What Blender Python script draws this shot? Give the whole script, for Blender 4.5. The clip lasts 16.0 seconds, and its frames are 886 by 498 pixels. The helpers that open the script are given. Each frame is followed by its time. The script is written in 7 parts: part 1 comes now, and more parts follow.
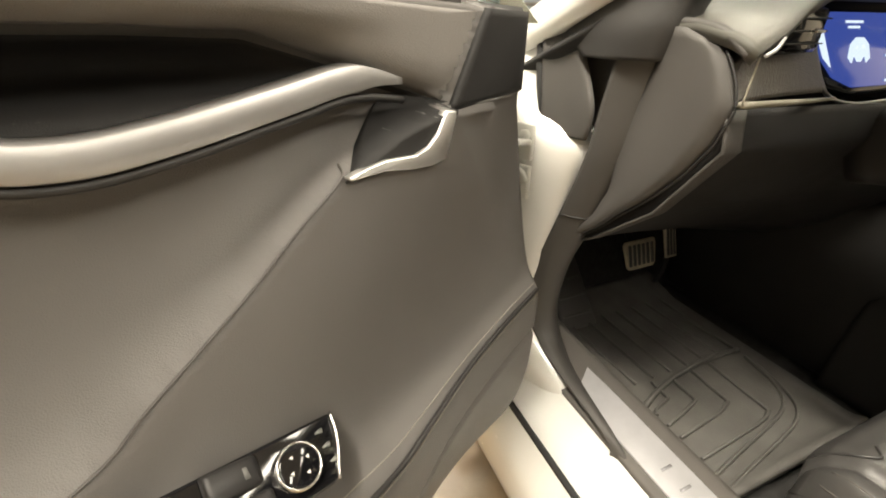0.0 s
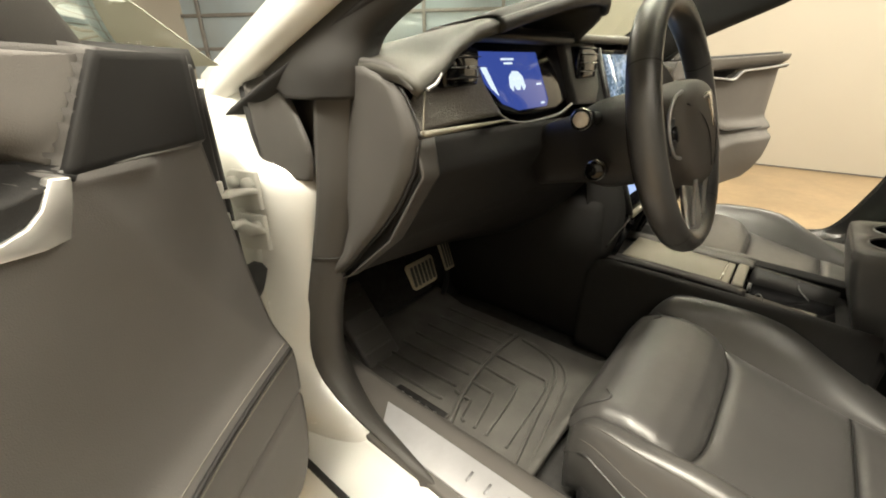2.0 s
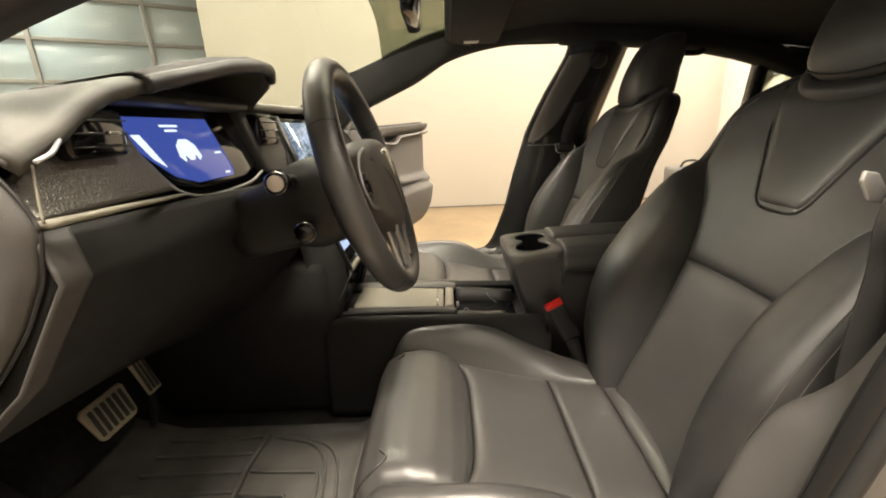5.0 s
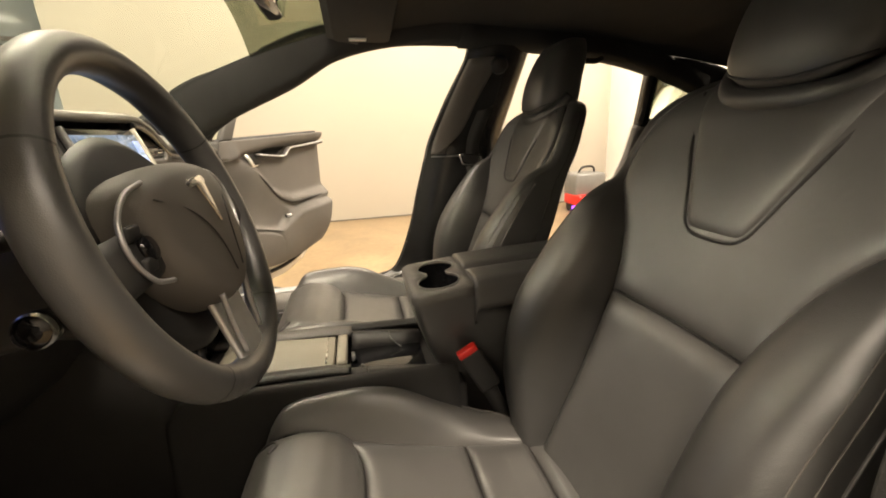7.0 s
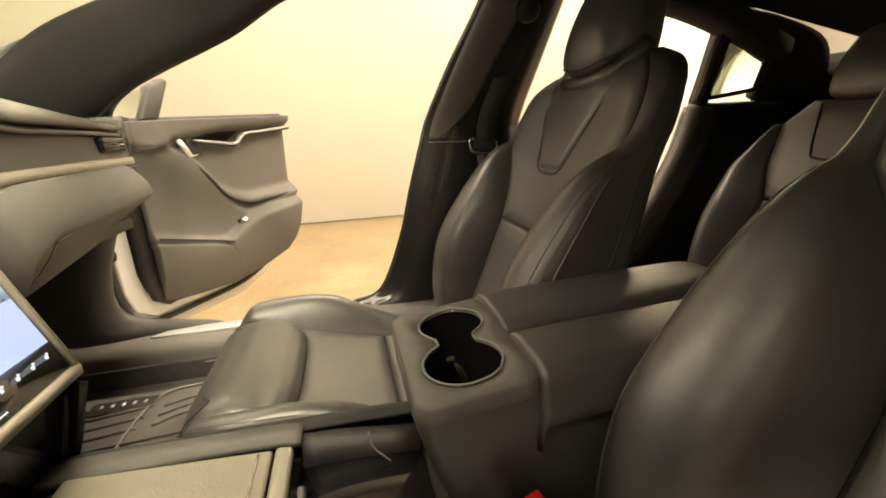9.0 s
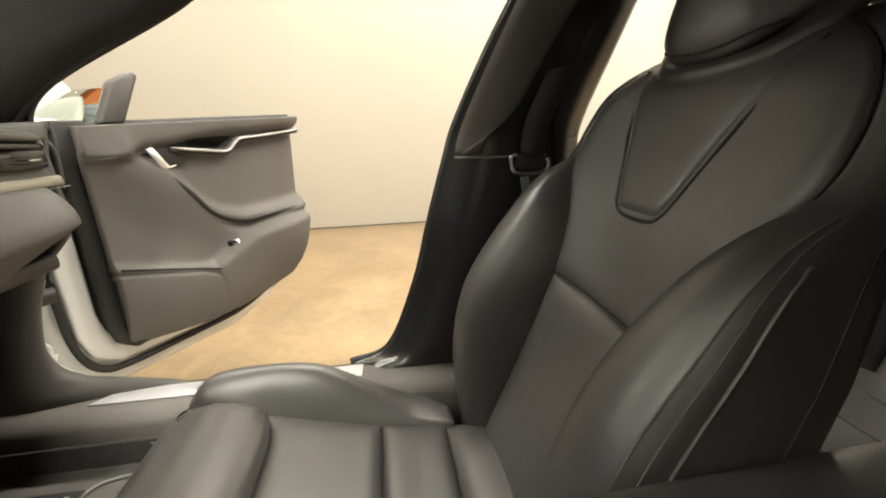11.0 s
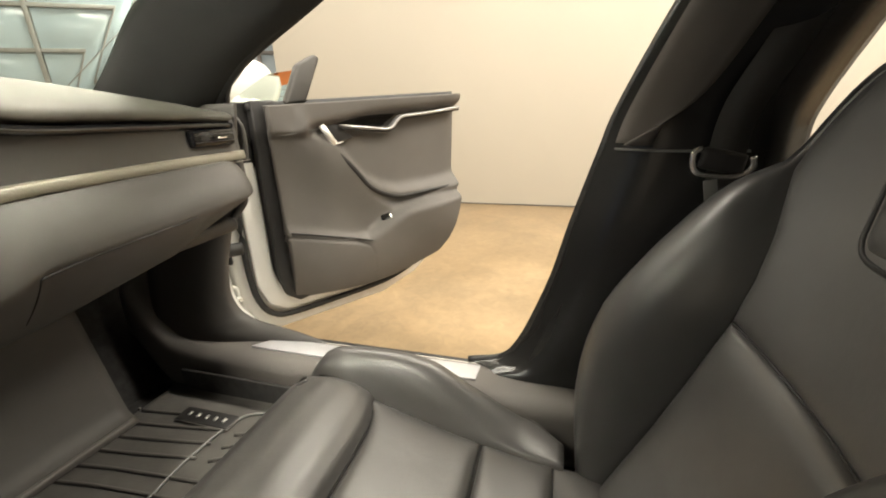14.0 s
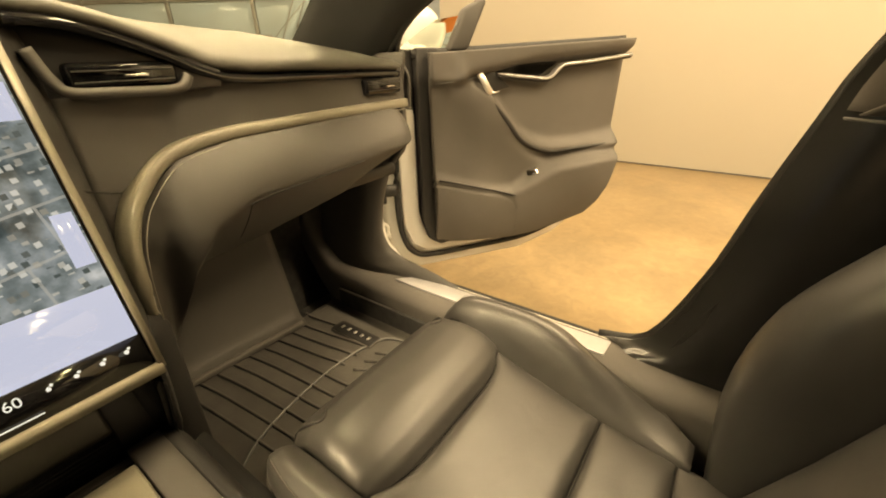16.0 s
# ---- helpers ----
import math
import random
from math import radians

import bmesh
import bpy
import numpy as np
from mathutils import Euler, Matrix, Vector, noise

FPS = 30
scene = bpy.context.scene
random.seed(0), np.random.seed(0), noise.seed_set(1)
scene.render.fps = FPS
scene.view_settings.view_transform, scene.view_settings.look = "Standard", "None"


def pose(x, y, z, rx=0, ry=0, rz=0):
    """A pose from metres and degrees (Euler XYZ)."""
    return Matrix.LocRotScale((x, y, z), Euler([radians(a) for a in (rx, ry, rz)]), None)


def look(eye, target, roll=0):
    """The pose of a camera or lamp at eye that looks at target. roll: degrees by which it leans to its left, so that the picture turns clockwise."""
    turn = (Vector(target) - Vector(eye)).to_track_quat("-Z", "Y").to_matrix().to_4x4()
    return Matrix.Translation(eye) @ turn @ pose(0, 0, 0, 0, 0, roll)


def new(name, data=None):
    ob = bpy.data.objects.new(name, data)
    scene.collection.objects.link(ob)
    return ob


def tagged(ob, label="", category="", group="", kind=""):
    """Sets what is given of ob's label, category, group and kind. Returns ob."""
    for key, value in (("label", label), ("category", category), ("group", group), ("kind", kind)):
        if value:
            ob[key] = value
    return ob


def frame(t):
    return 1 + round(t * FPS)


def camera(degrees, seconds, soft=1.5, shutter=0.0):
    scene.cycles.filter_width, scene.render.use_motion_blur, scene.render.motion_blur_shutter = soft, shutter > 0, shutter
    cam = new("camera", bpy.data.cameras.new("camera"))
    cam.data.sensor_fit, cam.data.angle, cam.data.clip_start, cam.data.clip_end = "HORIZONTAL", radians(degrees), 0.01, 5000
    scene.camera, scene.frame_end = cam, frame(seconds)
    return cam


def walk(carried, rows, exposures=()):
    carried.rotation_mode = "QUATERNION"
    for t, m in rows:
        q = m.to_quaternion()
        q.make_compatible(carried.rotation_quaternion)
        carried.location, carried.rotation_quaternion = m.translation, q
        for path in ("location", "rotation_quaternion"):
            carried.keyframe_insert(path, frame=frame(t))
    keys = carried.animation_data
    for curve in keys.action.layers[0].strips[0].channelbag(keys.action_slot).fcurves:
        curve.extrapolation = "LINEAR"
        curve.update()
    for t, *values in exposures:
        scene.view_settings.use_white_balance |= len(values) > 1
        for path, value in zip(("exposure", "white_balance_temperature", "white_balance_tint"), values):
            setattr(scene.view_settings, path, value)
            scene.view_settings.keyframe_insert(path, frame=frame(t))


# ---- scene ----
cam = camera(94.0, 16.0, soft=1.9)
PATH = [
    (0, (-1.168, 0.081, 0.952), (-0.494, 1.7, -0.009), 0.3),
    (0.5, (-1.149, 0.067, 0.954), (-0.308, 1.626, 0.023), 0.2),
    (1, (-1.121, 0.056, 0.951), (-0.112, 1.533, 0.058), -0.1),
    (1.5, (-1.095, 0.051, 0.95), (0.102, 1.407, 0.096), -0.5),
    (2, (-1.07, 0.053, 0.951), (0.321, 1.233, 0.131), -0.9),
    (2.5, (-1.051, 0.052, 0.953), (0.524, 1.012, 0.182), -1.3),
    (3, (-1.04, 0.055, 0.946), (0.674, 0.774, 0.207), -1.7),
    (3.5, (-1.033, 0.06, 0.941), (0.776, 0.557, 0.247), -1.9),
    (4, (-1.03, 0.067, 0.944), (0.836, 0.377, 0.294), -2.0),
    (4.2, (-1.032, 0.067, 0.943), (0.851, 0.312, 0.314), -2.0),
    (6.3, (-0.983, 0.064, 0.932), (0.926, -0.192, 0.393), -2.8),
    (6.5, (-0.948, 0.056, 0.934), (0.953, -0.247, 0.39), -2.5),
    (7, (-0.837, 0.005, 0.944), (1.05, -0.364, 0.396), -2.7),
    (7.5, (-0.755, -0.027, 0.927), (1.123, -0.437, 0.374), -2.6),
    (8, (-0.665, -0.026, 0.937), (1.206, -0.456, 0.375), -2.6),
    (8.5, (-0.544, -0.007, 0.894), (1.327, -0.443, 0.336), -2.5),
    (9, (-0.424, -0.033, 0.885), (1.448, -0.465, 0.33), -2.4),
    (9.2, (-0.386, -0.031, 0.896), (1.475, -0.47, 0.309), -1.6),
    (11.3, (-0.093, -0.149, 0.917), (1.815, -0.371, 0.357), -1.9),
    (11.5, (-0.086, -0.158, 0.921), (1.823, -0.351, 0.357), -1.8),
    (12, (-0.059, -0.158, 0.919), (1.857, -0.257, 0.354), -1.8),
    (12.5, (-0.044, -0.193, 0.943), (1.869, -0.178, 0.36), -1.8),
    (13, (-0.034, -0.202, 0.934), (1.867, -0.044, 0.335), -1.8),
    (13.5, (-0.029, -0.193, 0.932), (1.843, 0.138, 0.311), -1.8),
    (14, (-0.002, -0.193, 0.926), (1.814, 0.334, 0.276), -1.7),
    (14.5, (0.008, -0.192, 0.931), (1.746, 0.518, 0.242), -1.5),
    (15, (0.011, -0.187, 0.93), (1.652, 0.679, 0.183), -1.4),
    (15.5, (0.01, -0.183, 0.935), (1.554, 0.799, 0.127), -1.3),
    (16, (-0.003, -0.178, 0.941), (1.456, 0.887, 0.084), -1.5),
]
EXPOSURES = [(0, 0.12, 6500, 6), (2.5, 0.15, 6500, 3), (3.5, 0.27, 6600, 4), (4.2, 0.29, 6600, 6), (6.5, 0.37, 6900, 10), (9.0, 0.38, 7700, 7), (11.5, 0.17, 6000, 5), (13.0, 0.15, 6050, 5), (14.0, 0.15, 6300, 6), (14.5, 0.13, 6500, 6), (15.0, 0.12, 7800, 8), (15.5, 0.08, 9400, 8), (16.0, 0.04, 10900, 7)]
walk(cam, [(t, look(eye, target, roll)) for t, eye, target, roll in PATH], EXPOSURES)

# ---- world and light ----
world = bpy.data.worlds.new("world")
scene.world = world
world.use_nodes = True
world.node_tree.nodes["Background"].inputs[0].default_value = (1.0, 0.93, 0.80, 1)
world.node_tree.nodes["Background"].inputs[1].default_value = 0.05


def area_lamp(name, place, size_x, size_y, watts, colour):
    data = bpy.data.lights.new(name, "AREA")
    data.shape, data.size, data.size_y, data.energy, data.color = "RECTANGLE", size_x, size_y, watts, colour
    ob = new(name, data)
    ob.location = place
    return ob


WARM = (1.0, 0.885, 0.75)
LAMPS = [(-2.3, 2.3, 95), (-2.3, 0.0, 325), (-2.3, -2.4, 45), (0.0, -3.6, 70), (2.1, 2.0, 80), (2.1, -0.4, 105), (2.1, -2.8, 230), (-2.4, 6.0, 90), (2.3, 6.0, 90), (5.5, 7.0, 90)]
for lx, ly, lw in LAMPS:
    area_lamp("ceiling_lamp_light", (lx, ly, 4.05), 0.5, 1.9, lw, WARM)

# ---- materials ----
def material(name, rgb, rough=0.5, metal=0.0, var=0.12, var_scale=6.0, grain=0.0, grain_scale=400.0, coat=0.0, spec=0.5, rough_var=0.06, tint=None, wrinkle=0.0):
    m = bpy.data.materials.new(name)
    m.use_nodes = True
    nt = m.node_tree
    b = nt.nodes["Principled BSDF"]
    geo = nt.nodes.new("ShaderNodeNewGeometry")
    n1 = nt.nodes.new("ShaderNodeTexNoise")
    n1.inputs["Scale"].default_value, n1.inputs["Detail"].default_value = var_scale, 5
    nt.links.new(geo.outputs["Position"], n1.inputs["Vector"])
    ramp = nt.nodes.new("ShaderNodeValToRGB")
    lo = [c * (1 - var) for c in (tint or rgb)]
    hi = [min(1, c * (1 + var)) for c in rgb]
    ramp.color_ramp.elements[0].position, ramp.color_ramp.elements[1].position = 0.3, 0.7
    ramp.color_ramp.elements[0].color, ramp.color_ramp.elements[1].color = (*lo, 1), (*hi, 1)
    nt.links.new(n1.outputs["Fac"], ramp.inputs[0])
    nt.links.new(ramp.outputs[0], b.inputs["Base Color"])
    mr = nt.nodes.new("ShaderNodeMapRange")
    n2 = nt.nodes.new("ShaderNodeTexNoise")
    n2.inputs["Scale"].default_value, n2.inputs["Detail"].default_value = var_scale * 5, 4
    nt.links.new(geo.outputs["Position"], n2.inputs["Vector"])
    mr.inputs["To Min"].default_value, mr.inputs["To Max"].default_value = max(0.02, rough - rough_var), min(1, rough + rough_var)
    nt.links.new(n2.outputs["Fac"], mr.inputs["Value"])
    nt.links.new(mr.outputs[0], b.inputs["Roughness"])
    b.inputs["Metallic"].default_value = metal
    b.inputs["Specular IOR Level"].default_value = spec
    b.inputs["Coat Weight"].default_value = coat
    b.inputs["Coat Roughness"].default_value = 0.04
    if grain:
        v = nt.nodes.new("ShaderNodeTexVoronoi")
        v.feature = "F1"
        v.inputs["Scale"].default_value = grain_scale
        nt.links.new(geo.outputs["Position"], v.inputs["Vector"])
        bump = nt.nodes.new("ShaderNodeBump")
        bump.inputs["Strength"].default_value, bump.inputs["Distance"].default_value = grain, 0.001
        nt.links.new(v.outputs["Distance"], bump.inputs["Height"])
        nt.links.new(bump.outputs[0], b.inputs["Normal"])
        if wrinkle:
            w = nt.nodes.new("ShaderNodeTexNoise")
            w.inputs["Scale"].default_value, w.inputs["Detail"].default_value, w.inputs["Distortion"].default_value = 14, 6, 0.6
            nt.links.new(geo.outputs["Position"], w.inputs["Vector"])
            soft_bump = nt.nodes.new("ShaderNodeBump")
            soft_bump.inputs["Strength"].default_value, soft_bump.inputs["Distance"].default_value = wrinkle, 0.012
            nt.links.new(w.outputs["Fac"], soft_bump.inputs["Height"])
            nt.links.new(soft_bump.outputs[0], bump.inputs["Normal"])
    return m


def glow(name, rgb, strength):
    m = bpy.data.materials.new(name)
    m.use_nodes = True
    b = m.node_tree.nodes["Principled BSDF"]
    b.inputs["Base Color"].default_value = (0, 0, 0, 1)
    b.inputs["Roughness"].default_value = 0.12
    b.inputs["Emission Color"].default_value = (*rgb, 1)
    b.inputs["Emission Strength"].default_value = strength
    return m


def clear_glass(name, rgb, thin=0.9):
    m = bpy.data.materials.new(name)
    m.use_nodes = True
    nt = m.node_tree
    b = nt.nodes["Principled BSDF"]
    b.inputs["Base Color"].default_value = (*rgb, 1)
    b.inputs["Roughness"].default_value = 0.0
    b.inputs["Transmission Weight"].default_value = 1.0
    b.inputs["IOR"].default_value = 1.12
    return m


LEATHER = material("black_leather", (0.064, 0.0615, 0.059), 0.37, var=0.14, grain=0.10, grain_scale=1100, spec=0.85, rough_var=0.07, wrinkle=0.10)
# Same leather, darkened: the shade on bolsters and flanks is in this colour.
LEATHER_SHADED = material("black_leather_shaded", (0.040, 0.0388, 0.0378), 0.37, var=0.14, grain=0.10, grain_scale=1100, spec=0.8, rough_var=0.07, wrinkle=0.10)
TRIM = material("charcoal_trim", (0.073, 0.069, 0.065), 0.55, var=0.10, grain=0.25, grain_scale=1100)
TRIM_SOFT = material("charcoal_soft_trim", (0.108, 0.100, 0.092), 0.6, var=0.08, grain=0.25, grain_scale=1000)
DASH_TOP = material("dash_top_pad", (0.082, 0.080, 0.069), 0.5, var=0.08, grain=0.25, grain_scale=1000)
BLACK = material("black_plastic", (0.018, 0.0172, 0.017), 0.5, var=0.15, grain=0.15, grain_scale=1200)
PIANO = material("piano_black", (0.006, 0.006, 0.007), 0.08, var=0.05, rough_var=0.02)
PILLAR = material("pillar_black", (0.016, 0.0158, 0.0155), 0.26, var=0.02, spec=0.5, rough_var=0.01)
FABRIC = material("pillar_fabric", (0.11, 0.098, 0.09), 0.9, var=0.1, grain=0.4, grain_scale=1500)
HEADLINER = material("headliner_fabric", (0.024, 0.0235, 0.0235), 0.95, var=0.12, grain=0.4, grain_scale=1500)
PILLAR_TRIM = material("pillar_cover_trim", (0.030, 0.0288, 0.0276), 0.6, var=0.1, grain=0.25, grain_scale=1100)
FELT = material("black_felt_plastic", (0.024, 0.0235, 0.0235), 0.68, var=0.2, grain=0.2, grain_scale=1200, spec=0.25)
CARPET = material("black_carpet", (0.034, 0.033, 0.032), 0.95, var=0.3, var_scale=60, grain=1.0, grain_scale=700)
RUBBER = material("mat_rubber", (0.092, 0.088, 0.081), 0.40, var=0.2, var_scale=20, grain=0.3, grain_scale=900)
SEAL = material("rubber_seal", (0.02, 0.02, 0.02), 0.6, var=0.1)
PAINT = material("white_paint", (0.80, 0.80, 0.77), 0.25, var=0.02, coat=0.8)
CHROME = material("satin_chrome", (0.72, 0.71, 0.69), 0.26, metal=1.0, var=0.04)
ALU = material("brushed_aluminium", (0.80, 0.79, 0.77), 0.46, metal=1.0, var=0.06, var_scale=40)
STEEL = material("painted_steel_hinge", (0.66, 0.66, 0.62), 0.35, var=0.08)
CARBON = material("woven_dash_insert", (0.10, 0.09, 0.078), 0.38, var=0.15, var_scale=300, grain=0.9, grain_scale=450)
STRIP = material("dash_accent_strip", (0.22, 0.205, 0.165), 0.4, var=0.08, grain=0.15)
DOOR = material("door_soft_trim", (0.118, 0.112, 0.107), 0.58, var=0.08, grain=0.25, grain_scale=1000)
GRIP = material("grip_strip_metal", (0.37, 0.367, 0.365), 0.42, metal=0.6, var=0.06, var_scale=40)
# Light falling on the upward-facing door top is in this paler grey.
PAD_LIT = material("door_top_pad_lit", (0.205, 0.194, 0.184), 0.55, var=0.06, grain=0.25, grain_scale=1000)
THREAD = material("pale_thread", (0.24, 0.225, 0.20), 0.8)
STITCH = material("grey_stitching", (0.085, 0.08, 0.072), 0.8)
RED = material("red_button", (0.75, 0.02, 0.015), 0.35)
GREY = material("grey_plastic", (0.16, 0.16, 0.155), 0.4)
WALL = material("cream_wall", (0.47, 0.44, 0.378), 0.85, var=0.02, var_scale=1.2, grain=0.08, grain_scale=60)
WHITE = material("white_painted_board", (0.86, 0.84, 0.80), 0.7, var=0.02)
CEIL = material("ceiling_paint", (0.62, 0.57, 0.48), 0.9, var=0.04)
MIRROR = material("mirror_glass", (0.85, 0.87, 0.85), 0.02, metal=1.0, var=0.0, rough_var=0.0)
WIND = clear_glass("windscreen_glass", (0.86, 0.93, 0.86))
SMOKE = bpy.data.materials.new("roof_glass")
SMOKE.use_nodes = True
_nt = SMOKE.node_tree
_tr, _gl, _mx = _nt.nodes.new("ShaderNodeBsdfTransparent"), _nt.nodes.new("ShaderNodeBsdfGlossy"), _nt.nodes.new("ShaderNodeMixShader")
_tr.inputs[0].default_value = (0.30, 0.33, 0.30, 1)
_gl.inputs["Roughness"].default_value = 0.03
_mx.inputs[0].default_value = 0.06
_nt.links.new(_tr.outputs[0], _mx.inputs[1])
_nt.links.new(_gl.outputs[0], _mx.inputs[2])
_nt.links.new(_mx.outputs[0], _nt.nodes["Material Output"].inputs["Surface"])
TINT = SMOKE.copy()
TINT.name = "tinted_band"
TINT.node_tree.nodes["Transparent BSDF"].inputs[0].default_value = (0.50, 0.51, 0.45, 1)
BRASS = material("pedal_metal", (0.62, 0.55, 0.40), 0.42, metal=0.15, var=0.1, var_scale=40)
PLATE = material("tread_plate_metal", (0.50, 0.50, 0.52), 0.38, metal=0.35, var=0.05, var_scale=40)
PLATE_MARK = material("tread_plate_mark", (0.36, 0.36, 0.38), 0.35, metal=0.35)
PALE = material("pale_button", (0.62, 0.58, 0.52), 0.4)
WEB = material("belt_webbing", (0.036, 0.0345, 0.033), 0.8, var=0.1, grain=0.6, grain_scale=800)

# ---- builders ----
def thing(name, place, label, category, group="", kind=""):
    ob = new(name)
    ob.empty_display_size = 0.05
    ob.location = place
    return tagged(ob, label, category, group, kind)


def base_of(ob):
    p = Vector((0, 0, 0))
    while ob:
        p += ob.location
        ob = ob.parent
    return p


def mk(name, verts, faces, mat, parent=None, label="", smooth=True, solid=0.0, bevel=0.0, sub=0, seg=2, angle=40, face=None):
    """One mesh object in world coordinates under its parent."""
    me = bpy.data.meshes.new(name)
    off = base_of(parent) if parent else Vector((0, 0, 0))
    me.from_pydata([tuple(Vector(v) - off) for v in verts], [], faces)
    me.validate()
    bm = bmesh.new()
    bm.from_mesh(me)
    bmesh.ops.remove_doubles(bm, verts=bm.verts, dist=1e-6)
    bmesh.ops.recalc_face_normals(bm, faces=bm.faces)
    if face is not None:
        bm.normal_update()
        if sum((f.normal * f.calc_area() for f in bm.faces), Vector((0, 0, 0))).dot(Vector(face)) < 0:
            bmesh.ops.reverse_faces(bm, faces=bm.faces)
    bm.to_mesh(me)
    bm.free()
    me.materials.append(mat)
    ob = new(name, me)
    if parent:
        ob.parent = parent
    if label:
        ob["label"] = label
    for p in me.polygons:
        p.use_smooth = smooth
    if solid:
        m = ob.modifiers.new("solid", "SOLIDIFY")
        m.thickness, m.offset = solid, -1
    if bevel:
        m = ob.modifiers.new("bevel", "BEVEL")
        m.width, m.segments, m.limit_method, m.angle_limit = bevel, seg, "ANGLE", radians(angle)
        m.harden_normals = False
    if sub:
        m = ob.modifiers.new("sub", "SUBSURF")
        m.levels = m.render_levels = sub
    return ob


def cr(pts, n, closed=False):
    """Points along a smooth line through the given ones."""
    P = [np.array(p, float) for p in pts]
    k = len(P)
    out = []
    spans = k if closed else k - 1
    for i in range(n if closed else n + 1):
        g = i / n * spans
        j = min(int(g), spans - 1)
        t = g - j
        if closed:
            a, b, c, d = (P[(j + e) % k] for e in (-1, 0, 1, 2))
        else:
            b, c = P[j], P[j + 1]
            a = P[j - 1] if j > 0 else 2 * b - c
            d = P[j + 2] if j + 2 < k else 2 * c - b
        out.append(0.5 * (2 * b + (c - a) * t + (2 * a - 5 * b + 4 * c - d) * t * t + (3 * b - a - 3 * c + d) * t ** 3))
    return out


def grid(name, f, nu, nv, mat, parent, label="", closed=False, **kw):
    """A sheet f(u, v), with u and v from 0 to 1."""
    verts = [tuple(f(i / nu, j / nv)) for j in range(nv + 1) for i in range(nu + (0 if closed else 1))]
    w = nu if closed else nu + 1
    faces = [(j * w + i, j * w + (i + 1) % w, (j + 1) * w + (i + 1) % w, (j + 1) * w + i) for j in range(nv) for i in range(nu)]
    return mk(name, verts, faces, mat, parent, label, **kw)


def loft(name, sections, nu, nv, mat, parent, label="", closed=False, caps=False, **kw):
    """A smooth skin over sections of equal length."""
    rows = [cr(s, nu, closed) for s in sections]
    w = len(rows[0])
    cols = [cr([r[i] for r in rows], nv) for i in range(w)]
    verts = [tuple(cols[i][j]) for j in range(nv + 1) for i in range(w)]
    m = w if closed else w - 1
    faces = [(j * w + i, j * w + (i + 1) % w, (j + 1) * w + (i + 1) % w, (j + 1) * w + i) for j in range(nv) for i in range(m)]
    if caps:
        faces += [tuple(range(w)), tuple(nv * w + i for i in range(w))]
    return mk(name, verts, faces, mat, parent, label, **kw)


def sweep(name, pts, profile, mat, parent, label="", n=24, up=(0, 0, 1), caps=True, closed=False, scale=None, **kw):
    """A profile of (side, up) points drawn along a smooth line."""
    line = cr(pts, n, closed)
    verts, faces, w = [], [], len(profile)
    m = len(line)
    for i, p in enumerate(line):
        a, b = (line[(i - 1) % m], line[(i + 1) % m]) if closed else (line[max(0, i - 1)], line[min(m - 1, i + 1)])
        t = Vector(b - a).normalized()
        side = t.cross(Vector(up)).normalized()
        upv = side.cross(t).normalized()
        k = scale(i / max(1, m - 1)) if scale else 1.0
        verts += [tuple(Vector(p) + side * (x * k) + upv * (y * k)) for x, y in profile]
    for i in range(m if closed else m - 1):
        for j in range(w):
            q = (i + 1) % m
            faces.append((i * w + j, i * w + (j + 1) % w, q * w + (j + 1) % w, q * w + j))
    if caps and not closed:
        faces += [tuple(range(w)), tuple((m - 1) * w + j for j in range(w))]
    return mk(name, verts, faces, mat, parent, label, **kw)


def ring(r, n=10, ry=None):
    return [(r * math.cos(2 * math.pi * i / n), (ry or r) * math.sin(2 * math.pi * i / n)) for i in range(n)]


def box(name, place, size, mat, parent, label="", rot=None, bevel=0.004, **kw):
    hx, hy, hz = (s / 2 for s in size)
    R = rot.to_3x3() if rot else Matrix.Identity(3)
    verts = [tuple(Vector(place) + R @ Vector((x, y, z))) for z in (-hz, hz) for x, y in ((-hx, -hy), (hx, -hy), (hx, hy), (-hx, hy))]
    faces = [(0, 1, 2, 3), (4, 5, 6, 7), (0, 1, 5, 4), (1, 2, 6, 5), (2, 3, 7, 6), (3, 0, 4, 7)]
    return mk(name, verts, faces, mat, parent, label, bevel=bevel, angle=30, **kw)


def slab(name, outline, to_world, d0, d1, mat, parent, label="", bevel=0.003, **kw):
    """A flat outline (a, b) given depth: to_world(a, b, d)."""
    k = len(outline)
    verts = [tuple(to_world(a, b, d0)) for a, b in outline] + [tuple(to_world(a, b, d1)) for a, b in outline]
    faces = [tuple(range(k)), tuple(range(k, 2 * k))] + [(i, (i + 1) % k, k + (i + 1) % k, k + i) for i in range(k)]
    return mk(name, verts, faces, mat, parent, label, bevel=bevel, angle=30, **kw)


def lathe(name, centre, axis, rings, mat, parent, label="", n=24, caps=True, **kw):
    """A turned body: rings of (distance along the axis, radius)."""
    ax = Vector(axis).normalized()
    s = ax.cross(Vector((0.3, 0.2, 1))).normalized()
    q = ax.cross(s)
    verts = [tuple(Vector(centre) + ax * d + (s * math.cos(2 * math.pi * i / n) + q * math.sin(2 * math.pi * i / n)) * r) for d, r in rings for i in range(n)]
    faces = [(j * n + i, j * n + (i + 1) % n, (j + 1) * n + (i + 1) % n, (j + 1) * n + i) for j in range(len(rings) - 1) for i in range(n)]
    if caps:
        faces += [tuple(range(n)), tuple((len(rings) - 1) * n + i for i in range(n))]
    return mk(name, verts, faces, mat, parent, label, **kw)


def sig(x):
    return 1 / (1 + math.exp(max(-60, min(60, -x))))


